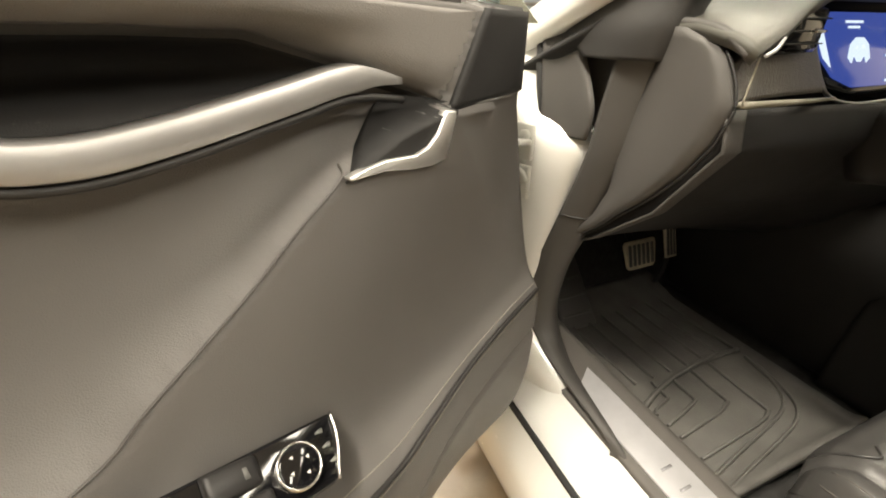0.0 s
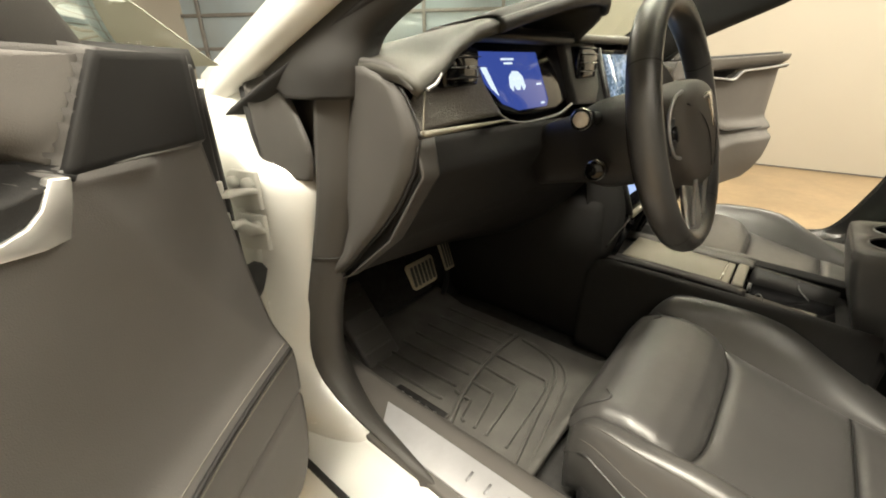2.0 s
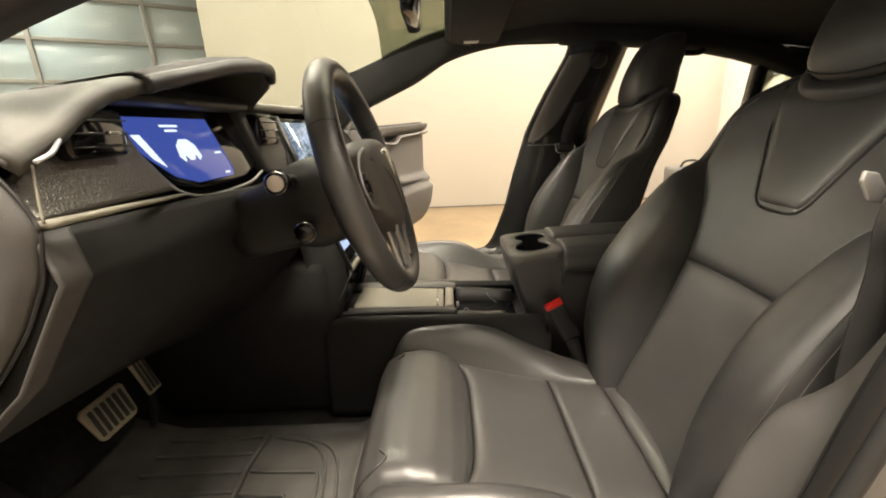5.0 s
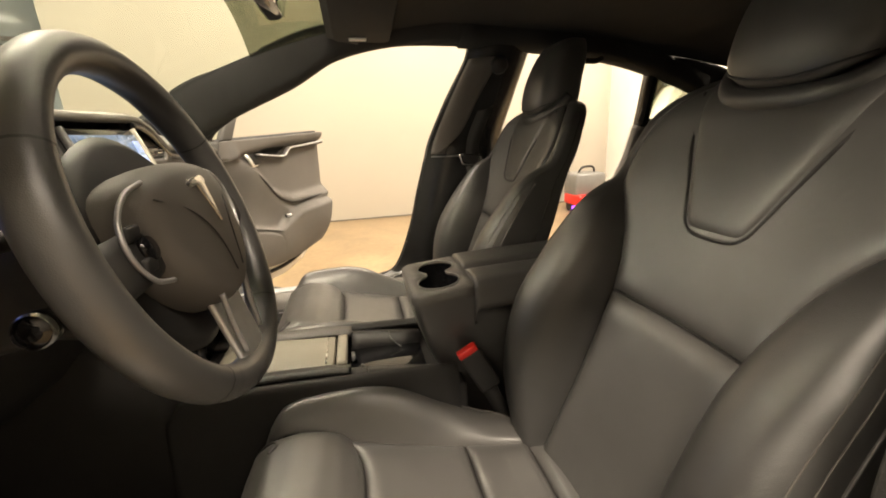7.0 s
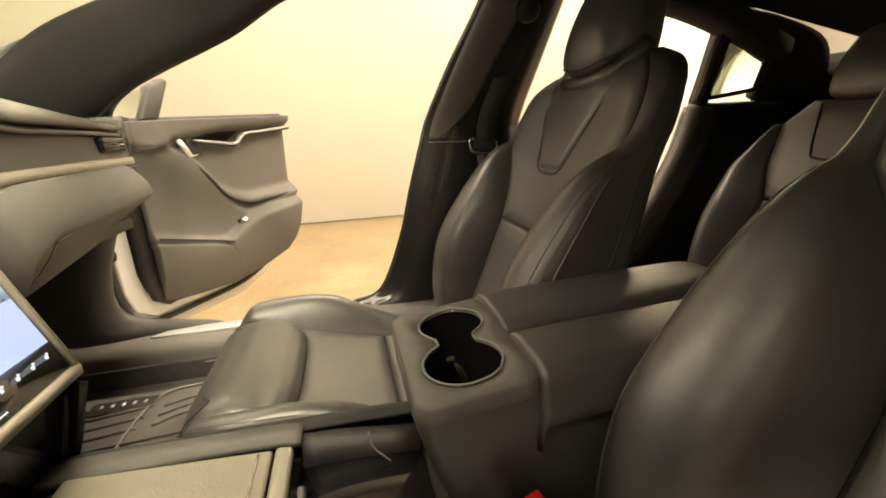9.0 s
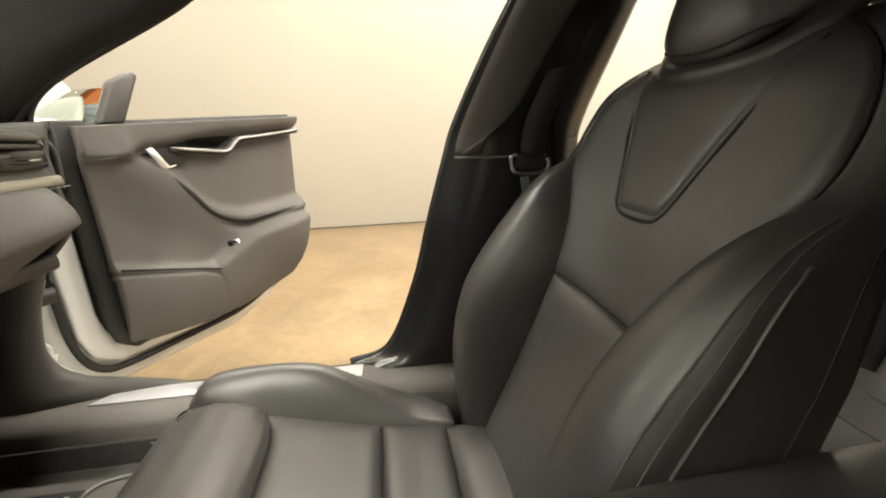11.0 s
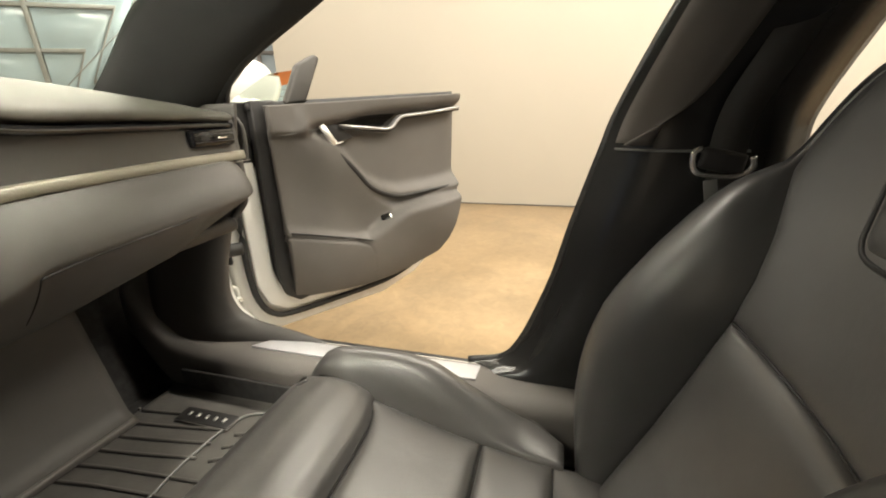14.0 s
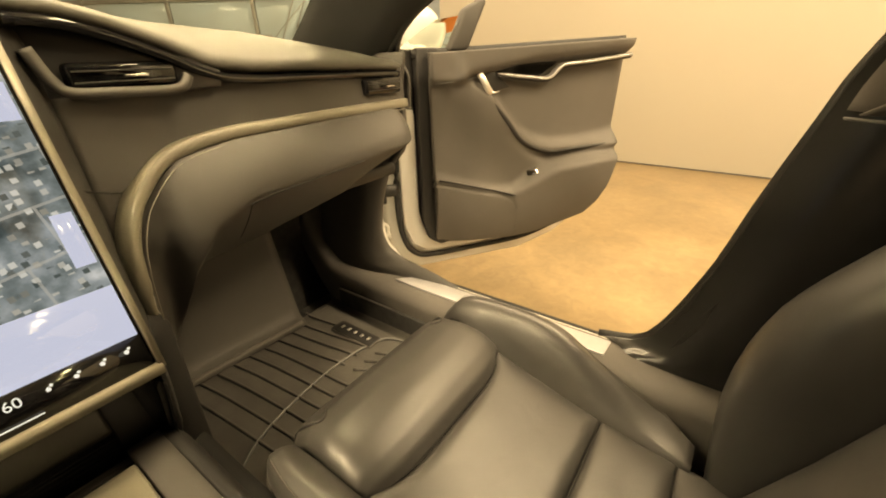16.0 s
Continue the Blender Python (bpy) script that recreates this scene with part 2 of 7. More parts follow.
def lerp(x, xs, ys):
    return float(np.interp(x, xs, ys))


def lettering(name, body, size, m, mat, parent):
    """Characters in the built-in font as a mesh, on the plane of m."""
    cu = bpy.data.curves.new(name, "FONT")
    cu.body, cu.size, cu.align_x, cu.align_y, cu.extrude = body, size, "CENTER", "CENTER", 0.0003
    tmp = bpy.data.objects.new(name, cu)
    me = bpy.data.meshes.new_from_object(tmp)
    bpy.data.objects.remove(tmp)
    me.transform(Matrix.Translation(-base_of(parent)) @ m)
    me.materials.append(mat)
    ob = new(name, me)
    ob.parent = parent
    return ob


def side_x(z, x0=0.78, k=0.55, z0=0.90):
    """Half the car's width at the door openings, at a height."""
    return x0 - max(0.0, z - z0) * k

# ---- the room ----
def room():
    floor = thing("floor", (0, 0, 0), "polished tan stained concrete floor", "floor", kind="structure")
    m = bpy.data.materials.new("stained_concrete")
    m.use_nodes = True
    nt = m.node_tree
    b = nt.nodes["Principled BSDF"]
    geo = nt.nodes.new("ShaderNodeNewGeometry")
    cols = []
    for scale, lo, hi in ((0.9, (0.235, 0.168, 0.094), (0.335, 0.25, 0.152)), (3.5, (0.84, 0.84, 0.84), (1.10, 1.08, 1.05)), (22, (0.88, 0.88, 0.88), (1.06, 1.06, 1.06))):
        n = nt.nodes.new("ShaderNodeTexNoise")
        n.inputs["Scale"].default_value, n.inputs["Detail"].default_value, n.inputs["Distortion"].default_value = scale, 8, 0.8
        nt.links.new(geo.outputs["Position"], n.inputs["Vector"])
        r = nt.nodes.new("ShaderNodeValToRGB")
        r.color_ramp.elements[0].position, r.color_ramp.elements[1].position = 0.32, 0.68
        r.color_ramp.elements[0].color, r.color_ramp.elements[1].color = (*lo, 1), (*hi, 1)
        nt.links.new(n.outputs["Fac"], r.inputs[0])
        cols.append(r.outputs[0])
    out = cols[0]
    for c in cols[1:]:
        mx = nt.nodes.new("ShaderNodeMix")
        mx.data_type, mx.blend_type = "RGBA", "MULTIPLY"
        mx.inputs["Factor"].default_value = 1
        nt.links.new(out, mx.inputs["A"])
        nt.links.new(c, mx.inputs["B"])
        out = mx.outputs["Result"]
    nt.links.new(out, b.inputs["Base Color"])
    b.inputs["Roughness"].default_value = 0.32
    box("slab", (2, 2, -0.1), (22, 26, 0.2), m, floor, bevel=0)
    # right-hand wall with its end, the niche and the white column behind the car
    w = thing("wall_right", (4.05, -1, 0), "smooth cream painted wall", "wall", kind="structure")
    box("panel", (4.07, -0.45, 2.1), (0.16, 6.3, 4.2), WALL, w, bevel=0.004)
    # Dark strip drawn for the shadow line where wall meets floor.
    b = thing("baseboard", (3.985, -0.45, 0), "narrow dark strip for the shadow gap along the cream wall", "baseboard", kind="structure")
    box("strip", (3.987, -0.45, 0.006), (0.006, 6.3, 0.012), TRIM, b, bevel=0.002)
    w = thing("wall_niche", (4.6, -5, 0), "cream painted wall set back in a niche", "wall", kind="structure")
    box("panel", (4.30, -4.8, 2.1), (0.16, 2.4, 4.2), WALL, w, bevel=0.004)
    c = thing("white_column", (3.7, -3.4, 0), "white boarded column beside the cream wall", "column", kind="structure")
    box("shaft", (3.75, -3.75, 2.1), (0.7, 1.3, 4.2), WHITE, c, bevel=0.006)
    w = thing("wall_back", (0, -6.1, 0), "cream painted back wall", "wall", kind="structure")
    box("panel", (0, -6.1, 2.1), (12, 0.16, 4.2), WALL, w, bevel=0.004)
    # Left wall is out of view; its grey keeps bounced light low.
    w = thing("wall_left", (-5, 2, 0), "unseen side wall, greyed to cut bounced light", "wall", kind="structure")
    box("panel", (-5.0, 2, 2.1), (0.16, 18, 4.2), material("grey_wall", (0.34, 0.32, 0.29), 0.85, var=0.04, var_scale=1.5), w, bevel=0.004)
    w = thing("wall_front", (0, 11, 0), "pale painted front wall", "wall", kind="structure")
    box("panel", (1, 11.2, 2.1), (16, 0.16, 4.2), WALL, w, bevel=0.004)
    w = thing("wall_far_right", (9, 6, 0), "cream painted far wall", "wall", kind="structure")
    box("panel", (9.2, 4, 2.1), (0.16, 16, 4.2), WALL, w, bevel=0.004)
    c = thing("ceiling", (0, 2, 4.2), "pale flat ceiling", "ceiling", kind="structure")
    box("deck", (2, 2, 4.27), (16, 20, 0.14), CEIL, c, bevel=0)
    # sectional glazed door
    d = thing("door_1", (5.6, 8.0, 0), "pale blue glazed sectional garage door with grey rails", "garage door", kind="structure")
    along, o = Vector((0.574, -0.819, 0)), Vector((5.3, 8.2, 0))
    nrm = Vector((-0.819, -0.574, 0))
    glass = material("garage_pane", (0.42, 0.52, 0.60), 0.12, var=0.25, var_scale=0.7, tint=(0.62, 0.70, 0.74))
    frame_m = material("garage_rail", (0.34, 0.33, 0.32), 0.5, metal=0.3)
    rot = Matrix(((along.x, nrm.x, 0), (along.y, nrm.y, 0), (0, 0, 1)))
    for r in range(6):
        for k in range(6):
            box("pane", o + along * (-4.0 + 1.65 * k) + Vector((0, 0, 0.33 + 0.66 * r)), (1.58, 0.02, 0.60), glass, d, rot=rot, bevel=0.003)
    for r in range(7):
        box("rail", o + along * 0.1 + Vector((0, 0, 0.66 * r)) + nrm * 0.02, (10.0, 0.06, 0.065), frame_m, d, rot=rot, bevel=0.004)
    for k in range(7):
        box("mullion", o + along * (-4.83 + 1.65 * k) + Vector((0, 0, 2.0)) + nrm * 0.03, (0.07, 0.06, 4.0), frame_m, d, rot=rot, bevel=0.004)
    # ceiling lamps
    lamp_glow = glow("lamp_diffuser", (1.0, 0.93, 0.80), 6.0)
    for lx, ly, lw in LAMPS:
        t = thing("ceiling_lamp", (lx, ly, 4.2), "long white ceiling strip lamp, lit", "lamp", group="ceiling lamps")
        box("housing", (lx, ly, 4.15), (0.56, 2.0, 0.10), WHITE, t, bevel=0.01)
        box("diffuser", (lx, ly, 4.085), (0.5, 1.9, 0.03), lamp_glow, t, bevel=0.004)


room()

# ---- the car's body ----
RAIL = [(0.70, 0.86), (0.53, 0.935), (0.39, 1.015), (0.18, 1.105), (0.03, 1.175), (-0.15, 1.21), (-0.36, 1.215), (-0.60, 1.20), (-0.85, 1.175), (-1.08, 1.13), (-1.35, 1.05)]


def car_body():
    car = thing("sedan", (0, -0.3, 0.15), "white sedan with open doors and a black leather interior", "car")
    box("floor_pan", (0, -0.45, 0.235), (1.36, 2.5, 0.05), CARPET, car, "black carpeted floor")
    # sloping front of both footwells
    grid("firewall", lambda u, v: (-0.72 + 1.44 * u, 0.78 + 0.22 * v, 0.26 + 0.50 * v), 2, 4, CARPET, car, "black carpeted firewall", solid=0.03, face=(0, -1, 0.5))
    box("under_dash", (0, 0.86, 0.80), (1.44, 0.30, 0.10), BLACK, car, bevel=0.01)
    for s in (1, -1):
        # sill: painted outside, dark trim inside, bright tread plate
        prof = lambda y: [(0.645, 0.27), (0.648, 0.355), (0.665, 0.385), (0.70, 0.392), (0.765, 0.386), (0.772, 0.375)]
        loft("sill_trim", [[(s * x, y, z + dz) for x, z in prof(y)] for y, dz in ((0.80, 0.17), (0.72, 0.05), (0.63, 0.005), (0.3, 0), (-0.1, 0), (-0.35, 0.0))], 20, 30, TRIM_SOFT, car, "dark grey sill trim", solid=0.01, face=(-s, 0, 1))
        loft("rocker", [[(s * x, y, z) for x, z in ((0.772, 0.375), (0.79, 0.362), (0.83, 0.345), (0.86, 0.31), (0.885, 0.26), (0.88, 0.18), (0.80, 0.15))] for y in (0.80, 0.4, 0.0, -0.5, -0.95)], 24, 8, PAINT, car, "white painted sill", solid=0.02, face=(s, 0, 0.3))
        box("sill_carpet", (s * 0.6425, 0.24, 0.308), (0.008, 0.84, 0.078), CARPET, car, "black carpet on the inner sill", bevel=0.003)
        sweep("mat_clip_strip", [(s * 0.637, 0.14, 0.338), (s * 0.637, 0.25, 0.338), (s * 0.637, 0.36, 0.338)], ring(0.0012, 6), PLATE, car, n=4)
        plate = [(0.50 - 0.0, 0.703), (0.44, 0.701), (-0.05, 0.701), (-0.05, 0.757), (0.40, 0.757), (0.47, 0.745)]
        slab("tread_plate", plate, lambda a, b, d, s=s: (s * b, a, 0.390 - (b - 0.70) * 0.09 + d), 0.001, 0.006, PLATE, car, "brushed aluminium tread plate", bevel=0.001)
        for i in range(7):
            y = 0.30 - i * 0.032
            slab("plate_mark", [(y, 0.720), (y - 0.004, 0.720), (y - 0.004, 0.738), (y, 0.738)], lambda a, b, d, s=s: (s * b, a, 0.396 - (b - 0.70) * 0.09 + d), 0.0, 0.0012, PLATE_MARK, car, bevel=0)
        sweep("sill_seal", [(s * 0.846, y, 0.335) for y in (0.74, 0.4, 0.0, -0.5, -0.9)], ring(0.006, 8), SEAL, car, "black rubber sill seal", n=12)
        # hinge pillar, painted, with the step in front of it
        hp = [(0.745, 0.47, 1.0), (0.772, 0.475, 1.0), (0.800, 0.50, 0.6), (0.822, 0.54, 0.15), (0.835, 0.60, 0.0), (0.838, 0.70, 0.0), (0.80, 0.74, 0.0)]
        loft("hinge_pillar", [[(s * (x + dx), y + (dy if z > 0.5 else 0.10) + (dy - 0.10) * k * (z <= 0.5), z) for x, y, k in hp] for z, dx, dy in ((0.30, 0.0, 0.0), (0.36, 0.0, 0.0), (0.395, 0.002, 0.02), (0.425, 0.003, 0.072), (0.45, 0.002, 0.112), (0.50, 0.0, 0.130), (0.58, 0.0, 0.116), (0.70, 0.0, 0.088), (0.79, 0.0, 0.062), (0.82, -0.001, 0.075), (0.845, -0.003, 0.105), (0.90, -0.008, 0.125), (0.935, -0.02, 0.135))], 24, 30, PAINT, car, "white painted door jamb", solid=0.012, face=(s, -1, 0))
        # White paint of the pocket, greyed so its shade is in the colour.
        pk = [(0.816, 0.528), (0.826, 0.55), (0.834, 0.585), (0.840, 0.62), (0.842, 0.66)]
        loft("hinge_pocket", [[(s * (x + dx), y + dy, z) for x, y in pk] for z, dx, dy in ((0.50, 0.003, 0.110), (0.60, 0.003, 0.110), (0.70, 0.003, 0.090), (0.79, 0.003, 0.066), (0.82, 0.002, 0.079), (0.86, 0.0, 0.112), (0.90, -0.005, 0.128))], 10, 18, STEEL, car, "white hinge pocket, shade put in as grey", solid=0.004, face=(s, -1, 0))
        loft("fender_edge", [[(s * x, y, z) for y, z in ((0.70, 0.12), (0.72, 0.45), (0.74, 0.75), (0.80, 0.92))] for x, dy in ((0.80, 0), (0.88, 0), (0.93, 0), (0.955, 0))], 12, 8, PAINT, car, "white painted wing edge", solid=0.01, face=(0, -1, 0))
        kick = ((0.675, 0.62, 0.0), (0.70, 0.50, 0.0), (0.735, 0.455, 0.3), (0.762, 0.468, 1.0), (0.776, 0.49, 1.0))
        levels = ((0.34, 0.10, -0.13), (0.385, 0.096, -0.13), (0.405, 0.098, -0.06), (0.42, 0.104, 0.035), (0.435, 0.110, 0.072), (0.455, 0.117, 0.100), (0.50, 0.122, 0.117), (0.58, 0.108, 0.106), (0.64, 0.086, 0.086), (0.72, 0.055, 0.055), (0.80, 0.028, 0.028), (0.86, 0.018, 0.018), (0.91, 0.008, 0.008), (0.945, 0.002, 0.002))
        loft("kick_trim", [[(s * (max(x, 0.742 + 0.02 * (x - 0.675)) if z > 0.85 else x), y + di + (do - di) * k, z) for x, y, k in kick] for z, di, do in levels], 20, 46, TRIM, car, "grey hinge pillar trim", solid=0.008, face=(0, -1, 0))
        sweep("kick_joint", [(s * x, y + 0.0645, 0.693) for x, y in ((0.703, 0.492), (0.735, 0.4545), (0.762, 0.4675), (0.777, 0.490))], ring(0.0014, 5), BLACK, car, n=14)
        # moulded flap beside the hinge pocket, and the cover that runs on up the pillar
        if s < 0:
            gk = ((0.812, 0.528, 0.592), (0.830, 0.522, 0.598), (0.857, 0.522, 0.603), (0.894, 0.540, 0.607), (0.930, 0.560, 0.612), (0.968, 0.582, 0.625))
            loft("pillar_flap", [[(s * (0.772 - 0.3 * max(0, z - 0.93)), ya, z), (s * (0.779 - 0.3 * max(0, z - 0.93)), ya + 0.008, z), (s * (0.788 - 0.3 * max(0, z - 0.93)), (ya + yb) / 2 + 0.01, z), (s * (0.800 - 0.3 * max(0, z - 0.93)), yb, z)] for z, ya, yb in gk], 16, 24, TRIM, car, "moulded grey pillar flap beside the door opening", solid=0.006, face=(s, -1, 0))
            pc = ((0.915, (0.728, 0.452), (0.758, 0.456), (0.781, 0.492), (0.784, 0.545)), (0.948, (0.722, 0.445), (0.754, 0.446), (0.780, 0.490), (0.784, 0.590)), (0.985, (0.702, 0.440), (0.742, 0.434), (0.768, 0.488), (0.776, 0.605)), (1.020, (0.690, 0.378), (0.722, 0.372), (0.746, 0.430), (0.758, 0.515)), (1.062, (0.672, 0.272), (0.702, 0.266), (0.724, 0.315), (0.736, 0.395)), (1.115, (0.648, 0.150), (0.672, 0.146), (0.692, 0.185), (0.702, 0.245)))
            loft("pillar_cover", [[(s * x, y, z) for x, y in r] for z, *r in pc], 20, 36, PILLAR_TRIM, car, "dark grey moulded windscreen pillar cover", solid=0.006, face=(s, -1, 0))
        else:
            gr = {0.824: ((0.770, 0.476), (0.782, 0.484), (0.794, 0.510), (0.800, 0.545)), 0.86: ((0.770, 0.472), (0.786, 0.484), (0.800, 0.520), (0.806, 0.565)), 0.90: ((0.768, 0.472), (0.790, 0.490), (0.806, 0.535), (0.810, 0.590)), 0.94: ((0.760, 0.490), (0.786, 0.510), (0.804, 0.560), (0.806, 0.620)), 0.99: ((0.735, 0.440), (0.765, 0.475), (0.786, 0.550), (0.788, 0.640)), 1.04: ((0.706, 0.335), (0.735, 0.375), (0.760, 0.460), (0.764, 0.570)), 1.10: ((0.675, 0.182), (0.703, 0.225), (0.728, 0.320), (0.733, 0.450))}
            loft("pillar_gasket", [[(s * x, y - 0.004, z) for x, y in r] for z, r in gr.items()], 16, 24, TRIM, car, "moulded grey pillar cover beside the door opening", solid=0.006, face=(s, -1, 0))
        if s < 0:
            sweep("weatherstrip", [(s * 0.779, 0.60, 0.415), (s * 0.78, 0.625, 0.45), (s * 0.78, 0.615, 0.60), (s * 0.784, 0.59, 0.72), (s * 0.790, 0.595, 0.80), (s * 0.797, 0.612, 0.88), (s * 0.790, 0.628, 0.945), (s * 0.780, 0.615, 0.985), (s * 0.762, 0.520, 1.022), (s * 0.740, 0.400, 1.064), (s * 0.704, 0.245, 1.117), (s * 0.625, 0.03, 1.18), (s * 0.607, -0.15, 1.215), (s * 0.605, -0.36, 1.215)], ring(0.0065, 8), SEAL, car, "black rubber door seal", n=90)
        else:
            sweep("weatherstrip", [(s * 0.779, 0.60, 0.415), (s * 0.78, 0.625, 0.45), (s * 0.78, 0.615, 0.60), (s * 0.78, 0.56, 0.74), (s * 0.778, 0.51, 0.88), (s * 0.765, 0.52, 0.935), (s * 0.715, 0.39, 1.02), (s * 0.665, 0.18, 1.11), (s * 0.625, 0.03, 1.18), (s * 0.607, -0.15, 1.215), (s * 0.605, -0.36, 1.215)], ring(0.0065, 8), SEAL, car, "black rubber door seal", n=90)
        sweep("weatherstrip", [(s * 0.70, -0.35, 1.06), (s * 0.765, -0.29, 0.92), (s * 0.782, -0.27, 0.85), (s * 0.785, -0.235, 0.72), (s * 0.785, -0.20, 0.60), (s * 0.783, -0.155, 0.48), (s * 0.78, -0.10, 0.41), (s * 0.776, -0.02, 0.39)], ring(0.008, 8), SEAL, car, n=40)
        # windscreen pillar and roof rail trim
        A = [(0.80, 0.68, 0.865), (0.772, 0.545, 0.93), (0.725, 0.40, 1.01), (0.675, 0.18, 1.10), (0.633, 0.03, 1.175), (0.612, -0.15, 1.21), (0.608, -0.36, 1.215), (0.617, -0.60, 1.20)]
        B = [(0.705, 0.83, 0.905), (0.665, 0.66, 0.985), (0.625, 0.49, 1.088), (0.595, 0.28, 1.165), (0.565, 0.09, 1.232), (0.54, -0.12, 1.262), (0.53, -0.36, 1.272), (0.53, -0.60, 1.262)]
        rows = []
        for (ax, ay, az), (bx, by_, bz) in zip(A, B):
            rows.append([(s * (ax + 0.02), ay + 0.012, az + 0.008), (s * ax, ay, az), (s * (ax * 0.75 + bx * 0.25 - 0.006), ay * 0.75 + by_ * 0.25 - 0.006, az * 0.75 + bz * 0.25 - 0.010), (s * (ax * 0.4 + bx * 0.6 - 0.004), ay * 0.4 + by_ * 0.6 - 0.004, az * 0.4 + bz * 0.6 - 0.008), (s * bx, by_, bz), (s * (bx - 0.01), by_ + 0.02, bz + 0.02)])
        loft("pillar_trim", rows, 20, 48, HEADLINER, car, "dark grey windscreen pillar and roof rail trim", solid=0.008, face=(-s, 0, -1))
        sweep("roof_rail", [(s * (side_x(z) + 0.012), y, z + 0.035) for y, z in RAIL], [(-0.03, 0.0), (0.018, 0.0), (0.026, 0.02), (0.012, 0.05), (-0.03, 0.05)], PAINT, car, "white painted roof rail", n=50)
        line = [(s * (side_x(z) - 0.030), y, z + 0.012) for y, z in RAIL[6:]]
        prof = [(-0.05, -0.012), (-0.03, -0.024), (0.0, -0.026), (0.03, -0.015), (0.04, 0.0), (0.04, 0.035), (0.02, 0.06), (-0.03, 0.065), (-0.055, 0.03)]
        sweep("rear_rail_trim", line, prof, HEADLINER, car, "dark headliner edge above the rear door", n=24)
        # centre pillar
        front = [(-0.06, 0.39), (-0.14, 0.43), (-0.20, 0.58), (-0.235, 0.72), (-0.27, 0.85), (-0.29, 0.92), (-0.34, 1.05), (-0.395, 1.17), (-0.40, 1.22)]
        rear = [(-0.62, 0.39), (-0.60, 0.45), (-0.56, 0.60), (-0.545, 0.72), (-0.535, 0.85), (-0.54, 0.92), (-0.565, 1.05), (-0.59, 1.17), (-0.60, 1.22)]
        rows = []
        for (y0, z0), (y1, z1) in zip(front, rear):
            x = side_x(z0)
            rows.append([(s * (x + 0.005), y0, z0), (s * (x - 0.03), y0 - 0.012, z0), (s * (x - 0.055), y0 - 0.06, z0), (s * (x - 0.06), (y0 + y1) / 2, (z0 + z1) / 2), (s * (x - 0.055), y1 + 0.05, z1), (s * (x - 0.02), y1, z1), (s * (x + 0.005), y1, z1)])
        loft("centre_pillar_trim", rows, 24, 40, PILLAR, car, "glossy black centre pillar trim", closed=True)
        # Grey strip brightens the pillar's outer edge as if lit.
        loft("pillar_edge_lit", [[(s * (side_x(z) + 0.007), y - 0.06, z), (s * (side_x(z) + 0.009), y - 0.01, z), (s * (side_x(z) + 0.006), y + 0.003, z), (s * (side_x(z) - 0.004), y + 0.003, z)] for y, z in front[1:6]], 16, 20, TRIM_SOFT, car, "pillar edge, light on black trim put in as grey", solid=0.003, face=(s, 1, 0))
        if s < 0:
            # Driver's lower pillar trim; lamp light on it is put in as lighter grey.
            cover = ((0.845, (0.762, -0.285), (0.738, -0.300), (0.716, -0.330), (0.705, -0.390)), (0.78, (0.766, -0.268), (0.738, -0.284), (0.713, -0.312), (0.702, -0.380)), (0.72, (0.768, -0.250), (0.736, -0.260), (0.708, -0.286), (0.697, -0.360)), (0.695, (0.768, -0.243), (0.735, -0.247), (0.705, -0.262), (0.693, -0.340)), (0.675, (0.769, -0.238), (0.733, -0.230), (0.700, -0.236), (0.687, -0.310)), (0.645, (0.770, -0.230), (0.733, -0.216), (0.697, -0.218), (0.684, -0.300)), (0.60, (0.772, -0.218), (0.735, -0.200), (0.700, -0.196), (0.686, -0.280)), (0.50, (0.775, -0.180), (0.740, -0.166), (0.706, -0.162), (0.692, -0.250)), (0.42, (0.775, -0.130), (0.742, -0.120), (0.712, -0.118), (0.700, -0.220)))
            loft("lit_pillar_trim", [[(s * x, y, z) for x, y in r] for z, *r in cover], 24, 44, TRIM, car, "moulded pillar trim with belt outlet, lightened for the light on it", solid=0.005, face=(-s, 1, 0))
        # soft upper facing on the pillar's front edge
        up = [(-0.272, 0.862), (-0.292, 0.93), (-0.338, 1.05), (-0.392, 1.17)]
        wid = [0.012, 0.085, 0.095, 0.10]
        loft("pillar_facing", [[(s * (side_x(z) + 0.004), y + 0.001, z), (s * (side_x(z) - 0.034), y - 0.010, z), (s * (side_x(z) - 0.061), y - 0.05, z), (s * (side_x(z) - 0.0665), y - w, z)] for (y, z), w in zip(up, wid)], 12, 20, FABRIC, car, "grey fabric upper pillar facing", solid=0.004, face=(-s, 1, 0))
        sweep("pillar_seam", [(s * 0.775, -0.272, 0.852), (s * 0.748, -0.284, 0.852), (s * 0.722, -0.335, 0.852), (s * 0.7165, -0.40, 0.852), (s * 0.720, -0.46, 0.852)], ring(0.0022, 6), GREY, car, n=16)
        # rear door opening and the side wall behind it
        ap = [(-0.62, 0.37), (-0.76, 0.375), (-0.86, 0.405), (-0.95, 0.470), (-1.015, 0.57), (-1.07, 0.655), (-1.133, 0.783), (-1.158, 0.86), (-1.165, 0.93)]
        sweep("rear_opening_trim", [(s * (side_x(z) - 0.012), y, z) for y, z in ap], [(-0.03, -0.03), (0.03, -0.03), (0.035, 0.0), (0.0, 0.025), (-0.035, 0.01)], TRIM_SOFT, car, "pale grey rear door opening trim", n=40, up=(s, 0, 0))
